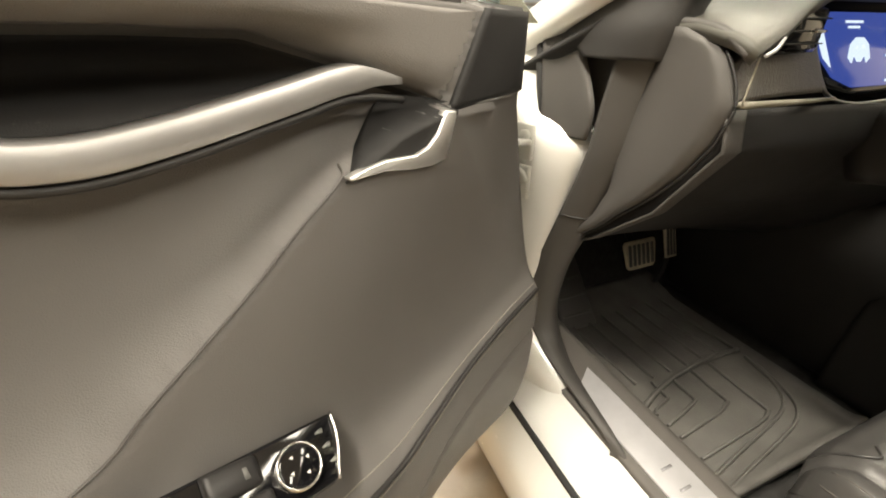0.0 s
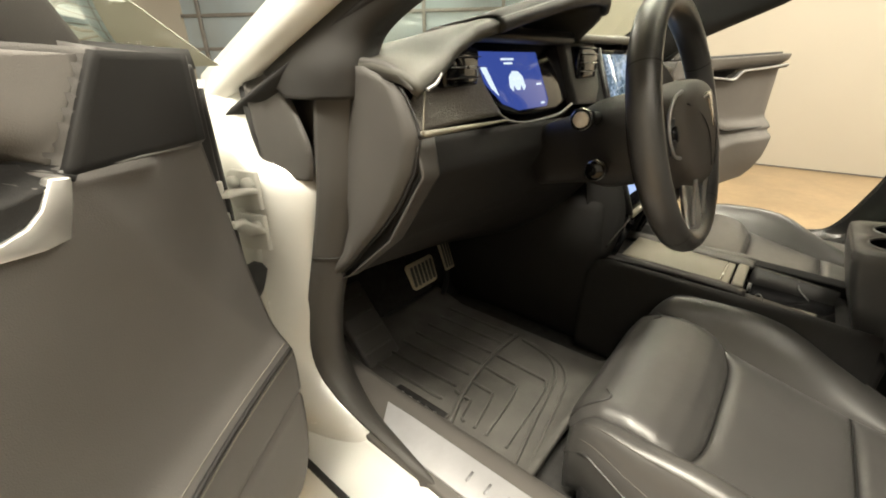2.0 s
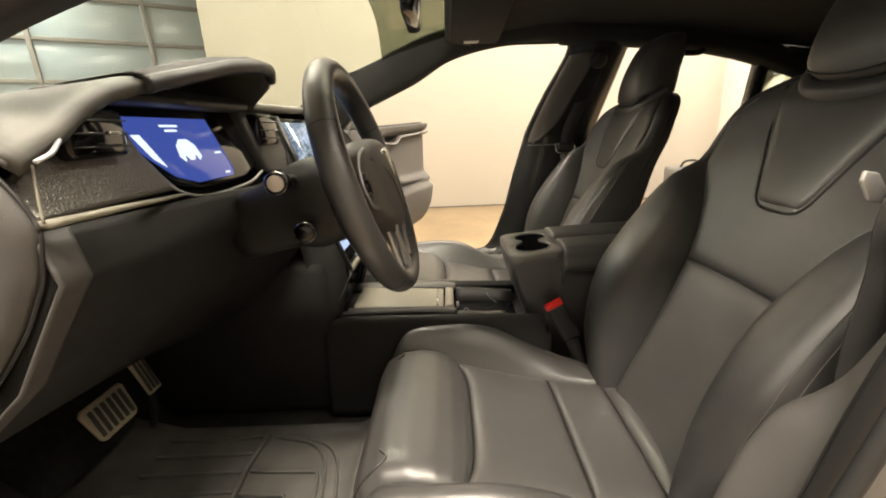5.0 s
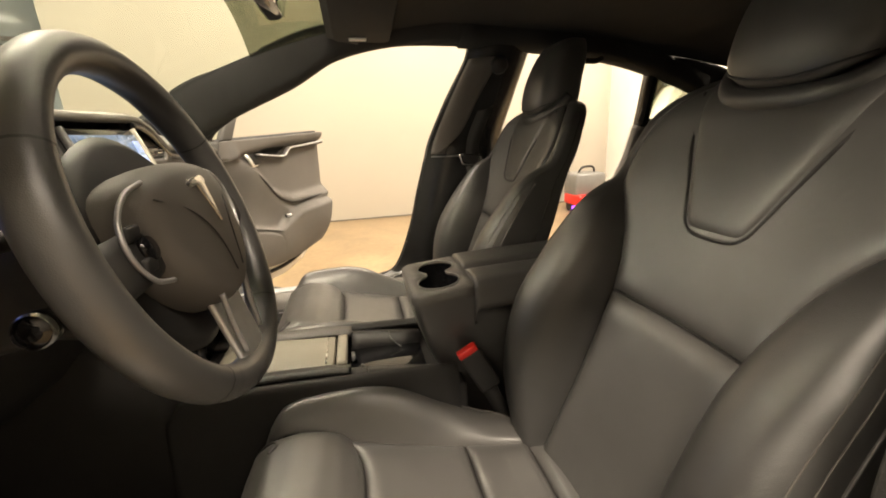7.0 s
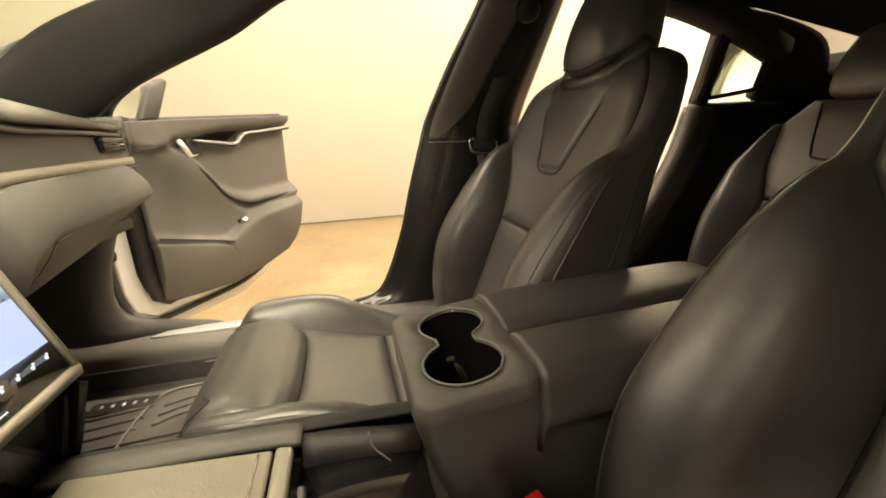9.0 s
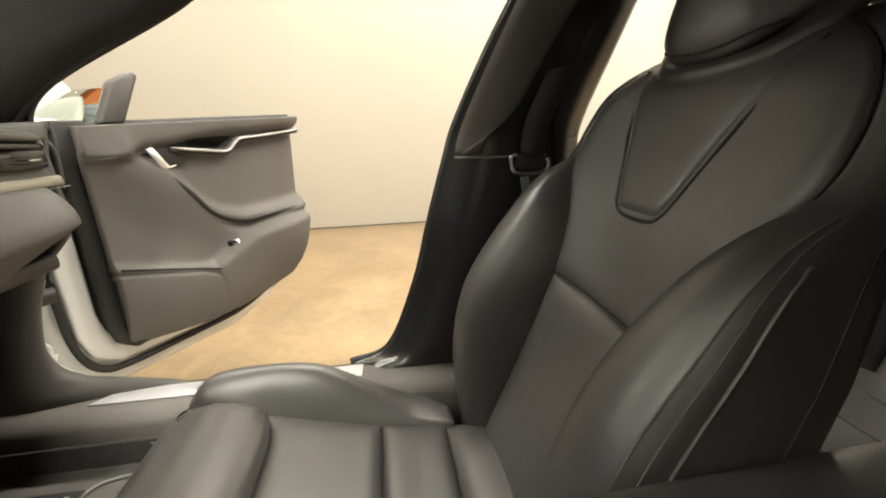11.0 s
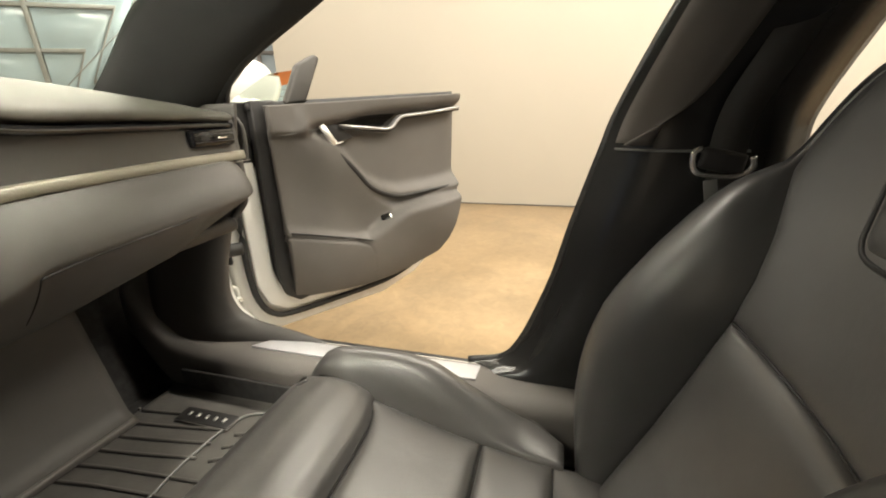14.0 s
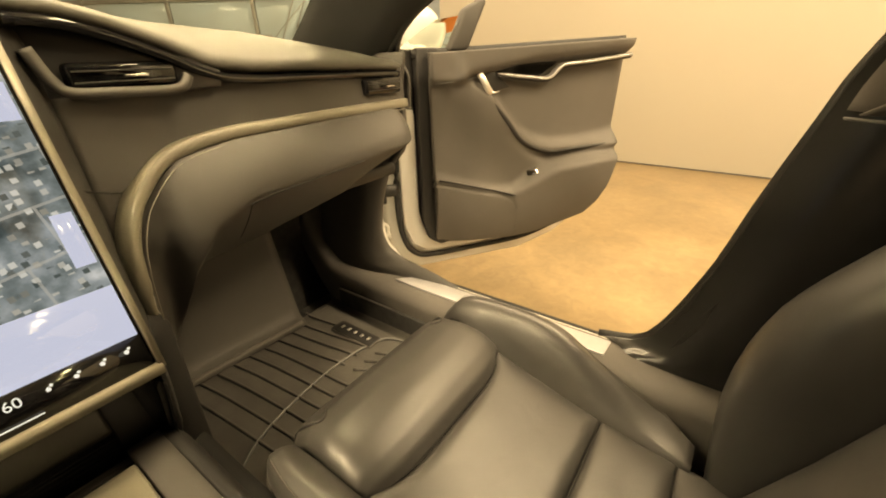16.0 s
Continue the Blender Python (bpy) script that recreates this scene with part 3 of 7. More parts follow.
        loft("rear_quarter_panel", [[(s * (side_x(z) - 0.035), min(y, -0.85) - d, z) for y, z in ap] for d in (0.01, 0.25, 0.9)], 20, 4, PILLAR, car, "black rear side trim", solid=0.02, face=(-s, 0, 0))
        loft("rear_quarter_skin", [[(s * (side_x(z) + 0.05), min(y, -0.85) - d, z) for y, z in ap] for d in (0.0, 0.3, 0.9)], 20, 4, PAINT, car, "white painted rear wing", solid=0.01, face=(s, 0, 0))
        sweep("rear_post", [(s * (side_x(z) - 0.012), y, z) for y, z in ((-1.165, 0.93), (-1.150, 1.00), (-1.132, 1.07), (-1.115, 1.14))], [(-0.02, -0.02), (0.02, -0.02), (0.02, 0.02), (-0.02, 0.02)], PILLAR, car, "black post before the small pane", n=12, up=(s, 0, 0))
        loft("rear_pillar_trim", [[(s * (side_x(z) - 0.03), y, z) for y, z in r] for r in (((-1.11, 1.125), (-1.22, 1.092), (-1.322, 1.066), (-1.346, 1.0), (-1.356, 0.935)), ((-1.11, 1.17), (-1.30, 1.15), (-1.50, 1.10), (-1.60, 1.0), (-1.60, 0.90)))], 16, 6, HEADLINER, car, "dark fabric rear pillar trim", solid=0.03, face=(-s, 0, 0))
        # small fixed pane behind the rear door
        q = [(-1.124, 1.112), (-1.142, 0.941), (-1.343, 0.968), (-1.314, 1.060)]
        slab("quarter_window", q, lambda a, b, d, s=s: (s * (side_x(b) - 0.022 + d), a, b), 0.0, 0.004, clear_glass("quarter_glass", (0.75, 0.85, 0.72)), car, "small fixed rear side window", bevel=0)
        sweep("quarter_frame", [(s * (side_x(b) - 0.026), a, b) for a, b in ((-1.126, 1.108), (-1.129, 1.08), (-1.135, 1.02), (-1.141, 0.965), (-1.144, 0.944), (-1.165, 0.945), (-1.24, 0.954), (-1.32, 0.966), (-1.340, 0.972), (-1.336, 0.99), (-1.322, 1.04), (-1.312, 1.056), (-1.29, 1.066), (-1.22, 1.085), (-1.15, 1.103))], ring(0.008, 6), PILLAR, car, n=90, closed=True)
    # unseen rear door on the driver's side, added closed to keep light out
    loft("rear_door", [[(-(side_x(z) + o), y, z) for z, o in ((0.33, 0.03), (0.50, 0.06), (0.70, 0.07), (0.93, 0.02))] for y in (-0.60, -0.85, -1.10, -1.26)], 14, 8, PAINT, car, "unseen white rear door, added closed to block light", solid=0.05, face=(-1, 0, 0))
    loft("rear_door_trim", [[(-(side_x(z) - 0.015), y, z) for z in (0.36, 0.50, 0.70, 0.92)] for y in (-0.62, -0.85, -1.10, -1.24)], 14, 8, TRIM_SOFT, car, "charcoal trim of the added rear door", solid=0.02, face=(1, 0, 0))
    slab("rear_door_glass", [(-0.60, 0.94), (-1.20, 0.95), (-1.08, 1.12), (-0.62, 1.19)], lambda a, b, e: (-(side_x(b) + e), a, b), 0.0, 0.004, SMOKE, car, "dark tinted window of the added rear door", bevel=0)
    # hole and latch on the passenger jamb
    box("check_hole", (0.838, 0.655, 0.565), (0.012, 0.035, 0.05), SEAL, car, "black check strap opening", bevel=0.012)
    sweep("jamb_bracket", [(0.842, 0.665, 0.475), (0.846, 0.650, 0.465), (0.846, 0.648, 0.445), (0.842, 0.640, 0.430)], ring(0.005, 6), STEEL, car, "small white jamb bracket", n=14)
    # headliner, roof and glass
    def roof(u, v, dz=0.0):
        x = -0.605 + 1.21 * u
        y = 0.02 - 1.62 * v
        return (x, y, lerp(y, [-1.6, -1.2, -0.8, -0.3, 0.02], [1.13, 1.20, 1.245, 1.27, 1.245]) + 0.050 * (1 - (2 * u - 1) ** 2) - 0.028 * abs(2 * u - 1) ** 8 - 0.005 + dz)
    grid("headliner", lambda u, v: roof(u, v), 20, 30, HEADLINER, car, "dark grey fabric headliner", solid=0.012, face=(0, 0, -1))
    grid("roof_skin", lambda u, v: roof(u, v, 0.05), 20, 30, PAINT, car, "white painted roof", solid=0.01)
    def screen(u, v):
        x = (2 * u - 1)
        y0, z0, w0 = 0.95, 0.93, 0.70
        y1, z1, w1 = 0.0, 1.265, 0.57
        k = v
        return (x * (w0 + (w1 - w0) * k), y0 + (y1 - y0) * k - 0.10 * x * x * (1 - k) - 0.05 * x * x, z0 + (z1 - z0) * k + 0.05 * math.sin(math.pi * k) + 0.03 * (1 - x * x) * k)
    ws = grid("windscreen", screen, 20, 16, WIND, car, "clear laminated windscreen", solid=0.004)
    ws.visible_shadow = False
    tint = grid("tint_band", lambda u, v: Vector(screen(u, (lambda a: a + (1 - a) * v)(0.60 + 0.15 * (1 - (2 * u - 1) ** 2)))) - Vector((0, 0.003, 0.004)), 20, 6, TINT, car, "grey tinted top of the windscreen", solid=0.002)
    tint.visible_shadow = False
    grid("header_trim", lambda u, v: (-0.56 + 1.12 * u, 0.05 - 0.09 * v, 1.245 + 0.05 * (1 - (2 * u - 1) ** 2) - 0.02 * v), 16, 3, HEADLINER, car, solid=0.02)
    rows = []
    for y, w, h in ((0.84, 0.955, 0.925), (1.10, 0.965, 0.90), (1.45, 0.95, 0.86), (1.75, 0.90, 0.80), (1.92, 0.80, 0.70), (1.97, 0.70, 0.56)):
        half = [(w * 0.93, 0.20), (w, 0.42), (w * 0.985, 0.60), (w * 0.93, h - 0.09), (w * 0.80, h - 0.01), (w * 0.45, h + 0.015)]
        rows.append([(-x, y, z) for x, z in half] + [(0, y, h + 0.02)] + [(x, y, z) for x, z in reversed(half)])
    loft("front_body", rows, 60, 24, PAINT, car, "white painted bonnet and front wings", solid=0.01, face=(0, 0, 1))
    rows = []
    for y, w, h in ((-1.62, 0.93, 0.96), (-1.90, 0.92, 0.92), (-2.20, 0.86, 0.86), (-2.34, 0.78, 0.72), (-2.38, 0.70, 0.50)):
        half = [(w * 0.93, 0.22), (w, 0.45), (w * 0.98, 0.64), (w * 0.92, h - 0.06), (w * 0.72, h), (w * 0.40, h + 0.01)]
        rows.append([(-x, y, z) for x, z in half] + [(0, y, h + 0.012)] + [(x, y, z) for x, z in reversed(half)])
    loft("rear_body", rows, 60, 20, PAINT, car, "white painted tail", solid=0.01, face=(0, 0, 1))
    for s in (1, -1):
        for y in (1.30, -1.66):
            t = lathe("wheel", (s * 0.86, y, 0.34), (s, 0, 0), [(-0.10, 0.24), (-0.11, 0.31), (-0.09, 0.335), (0.07, 0.335), (0.10, 0.31), (0.10, 0.25)], SEAL, car, "black tyre", n=40)
            lathe("rim", (s * 0.86, y, 0.34), (s, 0, 0), [(0.092, 0.25), (0.104, 0.24), (0.085, 0.20), (0.07, 0.06), (0.09, 0.03), (0.092, 0.0)], ALU, t, "silver rim", n=30)
    grid("rear_hatch", lambda u, v: (-0.62 + 1.24 * u, -1.58 - 0.7 * v, 1.14 - 0.25 * v), 4, 4, BLACK, car, solid=0.02)
    box("rear_bulkhead", (0, -1.62, 0.62), (1.5, 0.06, 0.9), BLACK, car)
    # tub pieces that close the body below
    box("floor_underside", (0, -0.2, 0.18), (1.66, 2.8, 0.05), BLACK, car)
    return car


sedan = car_body()



# ---- doors ----
def n_door(s, z, up):
    """How far the door trim stands out, at s along it and height z; up: how much higher its upper lines lie."""
    if up:
        zl = lerp(s, [0.0, 0.20, 0.30, 0.354, 0.39, 0.428, 0.471, 0.505, 0.531, 0.62, 0.80], [0.91, 0.90, 0.878, 0.855, 0.829, 0.799, 0.770, 0.748, 0.729, 0.70, 0.69])
    else:
        zl = lerp(s, [0.0, 0.20, 0.27, 0.32, 0.37, 0.42, 0.49, 0.60, 0.80], [0.90, 0.875, 0.845, 0.785, 0.725, 0.695, 0.675, 0.675, 0.690])
    zs = lerp(s, [0.0, 0.10, 0.20, 0.30, 0.34, 0.40, 0.50, 0.77], [0.635, 0.612, 0.582, 0.552, 0.548, 0.580, 0.618, 0.665])
    if up:
        zs = lerp(s, [0.0, 0.06, 0.103, 0.155, 0.237, 0.293, 0.357, 0.395, 0.43, 0.50, 0.77], [0.68, 0.672, 0.662, 0.650, 0.630, 0.617, 0.607, 0.609, 0.614, 0.632, 0.665])
        roll = lerp(s, [0.17, 0.225, 0.289, 0.336, 0.379, 0.445, 0.55, 0.80], [0.880, 0.892, 0.912, 0.930, 0.946, 0.949, 0.951, 0.958])
    else:
        roll = lerp(s, [0.17, 0.22, 0.33, 0.42, 0.55, 0.80], [0.872, 0.885, 0.900, 0.914, 0.922, 0.938])
    n = 0.004
    if up and z > 0.886:
        sab = lerp(z, [0.886, 0.893, 0.957, 0.98], [0.246, 0.241, 0.204, 0.190])
        if s < sab:
            return 0.010 + 0.034 * max(0.0, (s - 0.095) / (sab - 0.095))
    n += 0.036 * sig((z - roll) / 0.006) * sig((s - 0.175) / 0.006)
    if not up:
        n += 0.020 * sig((0.172 + 0.25 * max(0, 0.94 - z) - s) / 0.006) * sig((z - 0.866) / 0.003)
    if up:
        n -= 0.050 * math.exp(-((s - 0.52) / 0.17) ** 4 - ((z - 0.932) / 0.019) ** 4)
    else:
        n -= 0.036 * math.exp(-((s - 0.42) / 0.075) ** 4 - ((z - 0.890) / 0.017) ** 4)
    edge = sig((s - 0.19) / 0.03)
    if up:
        facet = lerp(z, [0.60, 0.66, 0.886, 0.97], [0.06, 0.105, 0.240, 0.200])
        edge = 1.0 - 7.0 * max(0.0, facet - s)
        zg = lerp(s, [0.0, 0.27, 0.31, 0.39, 0.47, 0.53, 0.80], [0.92, 0.906, 0.905, 0.893, 0.880, 0.895, 0.93])
        if z > zl:
            q = min(1.0, (z - zl) / max(0.02, zg - zl))
            n += (0.034 * (1 - q) ** 3.5 - 0.006 * min(1.0, 8 * q)) * edge
        else:
            n += 0.040 * edge
    else:
        n += 0.030 * sig((zl - z) / 0.007) * edge
    n -= 0.030 * math.exp(-((z - zl + 0.046) / 0.016) ** 2) * sig((s - (0.60 if up else 0.46)) / 0.03)
    n += (0.014 + 0.030 * sig((s - 0.33) / 0.05)) * sig((zs - z) / 0.007)
    if up:
        n += (0.010 + 0.020 * sig((s - 0.30) / 0.05)) * math.exp(-max(0.0, z - zs) / 0.045)
    n -= 0.05 * max(0.0, (0.56 - z) / 0.2) ** 2
    pocket = lerp(s, [0.10, 0.20, 0.30, 0.335, 0.352, 0.365], [0.590, 0.565, 0.540, 0.522, 0.49, 0.40])
    n -= 0.005 * math.exp(-((z - pocket) / 0.0035) ** 2) * (1 if s < 0.367 else 0)
    n -= 0.02 * max(0.0, (s - 0.70) / 0.08) ** 2
    return n


def door(side, hinge, opened, up, label):
    a = radians(opened)
    sx, sy, nx, ny = math.sin(a), -math.cos(a), -math.cos(a), -math.sin(a)
    inward = (side * nx, ny, 0)
    N = lambda s, z: n_door(s, z, up)

    def W(s, z, n):
        return (side * (hinge[0] + s * sx + n * nx), hinge[1] + s * sy + n * ny, z)

    zb = lambda s: lerp(s, [0.08, 0.11, 0.15, 0.45, 0.58, 0.66, 0.785], [0.44, 0.40, 0.385, 0.375, 0.385, 0.40, 0.43])
    rear = lambda z: lerp(z, [0.38, 0.43, 0.47, 0.52, 0.60, 0.68, 0.90, 0.97], [0.57, 0.625, 0.667, 0.697, 0.725, 0.750, 0.770, 0.787])

    def panel(u, v):
        s = 0.105 + 0.68 * u
        z = zb(s) + (0.942 + 0.6 * up + 0.028 * u - zb(s)) * v
        s = 0.105 - 0.010 * v * (1 - u) + (rear(z) - 0.105) * u
        return W(s, z, N(s, z))

    d = grid("door", panel, 130, 130, DOOR if side < 0 else TRIM_SOFT, sedan, label, solid=0.03, face=inward)
    # painted frame round the trim
    hem = lambda s: s + (0.040 * max(0.0, 1 - max(0.0, s) / 0.08) if up else 0.0)
    out = [(-0.035, 0.93), (-0.04, 0.60), (-0.035, 0.42), (-0.01, 0.33), (0.06, 0.285), (0.45, 0.280), (0.60, 0.318), (0.715, 0.390), (0.690, 0.46), (0.69, 0.55), (0.735, 0.70), (0.755, 0.945), (0.4, 0.935)]
    slab("door_frame", [(hem(s), z) for s, z in out], W, -0.064, -0.17, PAINT, d, "white painted door frame and skin", bevel=0.012)
    lip = [(0.010, 0.80), (0.008, 0.60), (0.012, 0.45), (0.035, 0.385), (0.085, 0.352), (0.45, 0.345), (0.58, 0.375), (0.64, 0.42), (0.60, 0.50), (0.15, 0.50), (0.075, 0.44), (0.062, 0.50), (0.060, 0.80)]
    slab("inner_frame", [(hem(s), z) for s, z in lip], W, -0.066, -0.040, PAINT, d, "white painted inner door frame", bevel=0.006)
    sweep("door_seal", [W(hem(s), z, -0.050) for s, z in ((-0.002, 0.93), (-0.004, 0.60), (0.0, 0.46), (0.018, 0.385), (0.05, 0.346), (0.10, 0.332), (0.25, 0.330), (0.45, 0.334), (0.58, 0.366), (0.62, 0.395))], ring(0.009, 8), SEAL, d, "black rubber door seal", n=70)
    slab("edge_trim", [(0.066, 0.955), (0.13, 0.955), (0.13, 0.44), (0.17, 0.385), (0.12, 0.380), (0.085, 0.405), (0.068, 0.47)], W, -0.060, -0.012, BLACK, d, "black door edge trim", bevel=0.005)
    slab("edge_block", [(hem(0.0), 0.955), (0.07, 0.955), (0.066, 0.78), (hem(0.02), 0.80), (hem(0.01), 0.86)], W, -0.07, -0.045, BLACK, d, "black moulded corner block", bevel=0.008)
    sweep("window_seal", [W(s, 0.945 + 0.6 * up + 0.028 * (s - 0.1) / 0.69, -0.03) for s in (0.06, 0.3, 0.55, 0.78)], [(-0.012, -0.012), (0.012, -0.012), (0.008, 0.006), (-0.008, 0.006)], SEAL, d, "black window seal", n=16)
    # grip strip and handle
    if up:
        st = [(0.280, 0.913), (0.31, 0.918), (0.336, 0.9175), (0.365, 0.912), (0.395, 0.9065), (0.42, 0.902), (0.442, 0.8985), (0.472, 0.895), (0.492, 0.895), (0.512, 0.898), (0.53, 0.906), (0.55, 0.918), (0.58, 0.928), (0.65, 0.932), (0.765, 0.945)]
        prof = [(-0.012, -0.009), (0.0045, -0.0095), (0.0056, -0.0085), (0.0036, 0.0072), (0.0024, 0.0085), (-0.012, 0.009)]
    else:
        st = [(0.292, 0.886), (0.335, 0.879), (0.40, 0.872), (0.448, 0.867), (0.472, 0.873), (0.495, 0.893), (0.52, 0.903), (0.62, 0.910), (0.765, 0.924)]
        prof = [(-0.012, -0.003), (0.007, -0.0045), (0.009, -0.001), (0.006, 0.0035), (-0.012, 0.005)]
    sweep("grip_strip", [W(s, z, 0.026) for s, z in st], prof if side > 0 else [(-x, y) for x, y in prof], GRIP, d, "satin aluminium grip strip", n=60, scale=lambda t: min(1.0, 0.25 + 7 * t))
    # Black line put under the strip as its shadow.
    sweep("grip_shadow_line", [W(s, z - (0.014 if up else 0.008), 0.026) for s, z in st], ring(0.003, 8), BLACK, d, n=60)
    if up:
        def bezel(u, v):
            s = 0.252 + (0.031 + 0.065 * v) * u + 0.004 * v
            z = 0.897 + (0.004 - 0.004 * v) * u - 0.043 * v
            return W(s, z, N(s, z) + 0.0045)
        grid("handle_bezel", bezel, 16, 16, FELT, d, "black handle recess", solid=0.003, face=inward)
        slab("door_handle", [(0.2435, 0.889), (0.256, 0.891), (0.266, 0.874), (0.276, 0.866), (0.290, 0.862), (0.319, 0.864), (0.335, 0.862), (0.351, 0.858), (0.350, 0.8555), (0.320, 0.856), (0.294, 0.8515), (0.272, 0.850), (0.257, 0.852), (0.249, 0.872)], W, 0.043, 0.052, ALU, d, "satin aluminium inner door handle", bevel=0.002)
    else:
        slab("handle_bezel", [(0.243, 0.884), (0.285, 0.890), (0.335, 0.848), (0.278, 0.838), (0.255, 0.85)], W, 0.002, 0.018, BLACK, d, "black handle recess", bevel=0.001)
        sweep("door_handle", [W(0.236, 0.888, 0.022), W(0.246, 0.868, 0.030), W(0.260, 0.846, 0.030), W(0.272, 0.835, 0.025)], [(-0.009, -0.003), (0.009, -0.003), (0.0095, 0.0), (0.006, 0.003), (-0.006, 0.003), (-0.0095, 0.0)], ALU, d, "satin aluminium inner door handle", n=18, up=inward)
        sweep("handle_trim", [W(0.262, 0.837, 0.026), W(0.280, 0.836, 0.025), W(0.300, 0.839, 0.022)], [(-0.005, -0.003), (0.005, -0.003), (0.004, 0.003), (-0.004, 0.003)], ALU, d, "thin aluminium trim", n=18, scale=lambda t: 1.0 - 0.7 * t)
    sweep("upper_seam", [W(s, z, N(s, z) + 0.0005) for s, z in (((0.100, 0.885), (0.15, 0.887), (0.205, 0.889), (0.244, 0.891)) if up else ((0.108, 0.866), (0.15, 0.869), (0.20, 0.874), (0.235, 0.880)))], ring(0.0016, 6), GREY, d, n=10)
    if up:
        def cover(u, v):
            z = 0.888 + 0.074 * v
            s1 = lerp(z, [0.886, 0.893, 0.957, 0.98], [0.246, 0.241, 0.204, 0.190]) - 0.001
            s = 0.099 + (s1 - 0.099) * u
            return W(s, z, N(s, z) + 0.002)
        grid("corner_cover", cover, 12, 12, FELT, d, "black corner cover panel", solid=0.006, face=inward)

        def recess(u, v):
            s = 0.235 + 0.54 * u
            zt = lerp(s, [0.235, 0.289, 0.336, 0.379, 0.445, 0.55, 0.78], [0.893, 0.910, 0.927, 0.942, 0.945, 0.947, 0.954])
            zl = lerp(s, [0.235, 0.276, 0.31, 0.388, 0.468, 0.53, 0.55, 0.78], [0.887, 0.902, 0.913, 0.906, 0.894, 0.898, 0.912, 0.940])
            z = zl + (zt - zl) * v
            return W(s, z, N(s, z) + 0.0016)
        def pad(u, v):
            s = 0.206 + 0.569 * u
            z0_ = lerp(s, [0.206, 0.243, 0.250, 0.289, 0.336, 0.379, 0.445, 0.55, 0.78], [0.957, 0.892, 0.899, 0.913, 0.931, 0.947, 0.950, 0.952, 0.959])
            z = z0_ + (0.960 + 0.028 * u - z0_) * v
            return W(s, z, N(s, z) + 0.0016)
        # Paler sheet puts light from above onto the door top.
        grid("upper_pad", pad, 80, 16, PAD_LIT, d, "padded door top, lightened for the light from above", solid=0.004, face=inward)
        # Black sheet stands in for the shade inside the recess.
        grid("grip_recess_shade", recess, 60, 10, FELT, d, "recess above the grip strip, shade laid in as black", solid=0.004, face=inward)
    if side > 0:
        zl_ = lambda s: lerp(s, [0.24, 0.27, 0.32, 0.37, 0.42, 0.49, 0.60, 0.775], [0.862, 0.845, 0.785, 0.725, 0.695, 0.675, 0.675, 0.688])
        # Half-buried black tube darkens the groove in place of its shade.
        sweep("armrest_shade", [W(s, zl_(s) - 0.026, N(s, zl_(s) - 0.026) - 0.004) for s in (0.275, 0.30, 0.33, 0.37, 0.42, 0.49, 0.56, 0.65, 0.74)], ring(0.0085, 8), BLACK, d, "black line for the shade under the armrest edge", n=50, scale=lambda t: 0.4 + 0.6 * min(1.0, 5 * t, 5 * (1.02 - t)))
        def cove(u, v):
            s = 0.292 + 0.205 * u
            zt = lerp(s, [0.292, 0.33, 0.42, 0.50], [0.890, 0.898, 0.909, 0.910])
            zl = lerp(s, [0.292, 0.335, 0.40, 0.448, 0.472, 0.497], [0.888, 0.884, 0.877, 0.872, 0.879, 0.900])
            z = zl + (zt - zl) * v
            return W(s, z, N(s, z) + 0.0014)
        # Shade of this recess is likewise laid on as a black sheet.
        grid("grip_recess_shade", cove, 40, 8, FELT, d, "recess above the grip strip, shade laid in as black", solid=0.003, face=inward)
    # seam with stitching along the pocket
    seam = (0.105, 0.13, 0.155, 0.20, 0.237, 0.27, 0.293, 0.325, 0.357, 0.395, 0.425) if up else (0.11, 0.16, 0.20, 0.24, 0.28, 0.32, 0.345)
    sz = lambda s: lerp(s, [0.06, 0.103, 0.155, 0.237, 0.293, 0.357, 0.395, 0.43], [0.667, 0.657, 0.645, 0.625, 0.612, 0.602, 0.604, 0.608]) if up else lerp(s, [0.10, 0.20, 0.30, 0.345], [0.604, 0.577, 0.549, 0.535])
    sweep("armrest_piping", [W(s, sz(s), N(s, sz(s) - 0.008) + 0.001) for s in seam], ring(0.0028, 6), BLACK, d, n=40)
    sweep("stitching", [W(s, sz(s) - 0.008, N(s, sz(s) - 0.008) + 0.0012) for s in seam], ring(0.0010, 5), THREAD if up else STITCH, d, "pale stitching", n=40)
    # switches
    if side < 0:
        fold = [(0.345, 0.862), (0.354, 0.855), (0.39, 0.829), (0.428, 0.799), (0.471, 0.770), (0.505, 0.748), (0.531, 0.729), (0.58, 0.712)]
        # Thin darker tube draws the shading of the crease.
        sweep("fold_shade", [W(s, z, N(s, z - 0.001) - 0.0006) for s, z in fold], ring(0.0011, 6), TRIM, d, "dark line for the shade in the door fold", n=40)
        sweep("stitching", [W(s, sz(s) + 0.006, N(s, sz(s) + 0.006) + 0.001) for s in seam], ring(0.0007, 5), THREAD, d, "pale stitching", n=40)
        o = Vector(W(0.398, 0.664, 0.052))
        du = Vector(W(1.398, 0.864, 0.052)) - o
        du.normalize()
        dv = (Vector(W(0.398, 0.664, 0.052 + 0.80)) - o + Vector((0, 0, -0.55))).normalized()
        dn = du.cross(dv).normalized()
        if dn.z < 0:
            dn = -dn

        def K(a_, b_, e_):
            return o + du * a_ + dv * b_ + dn * e_
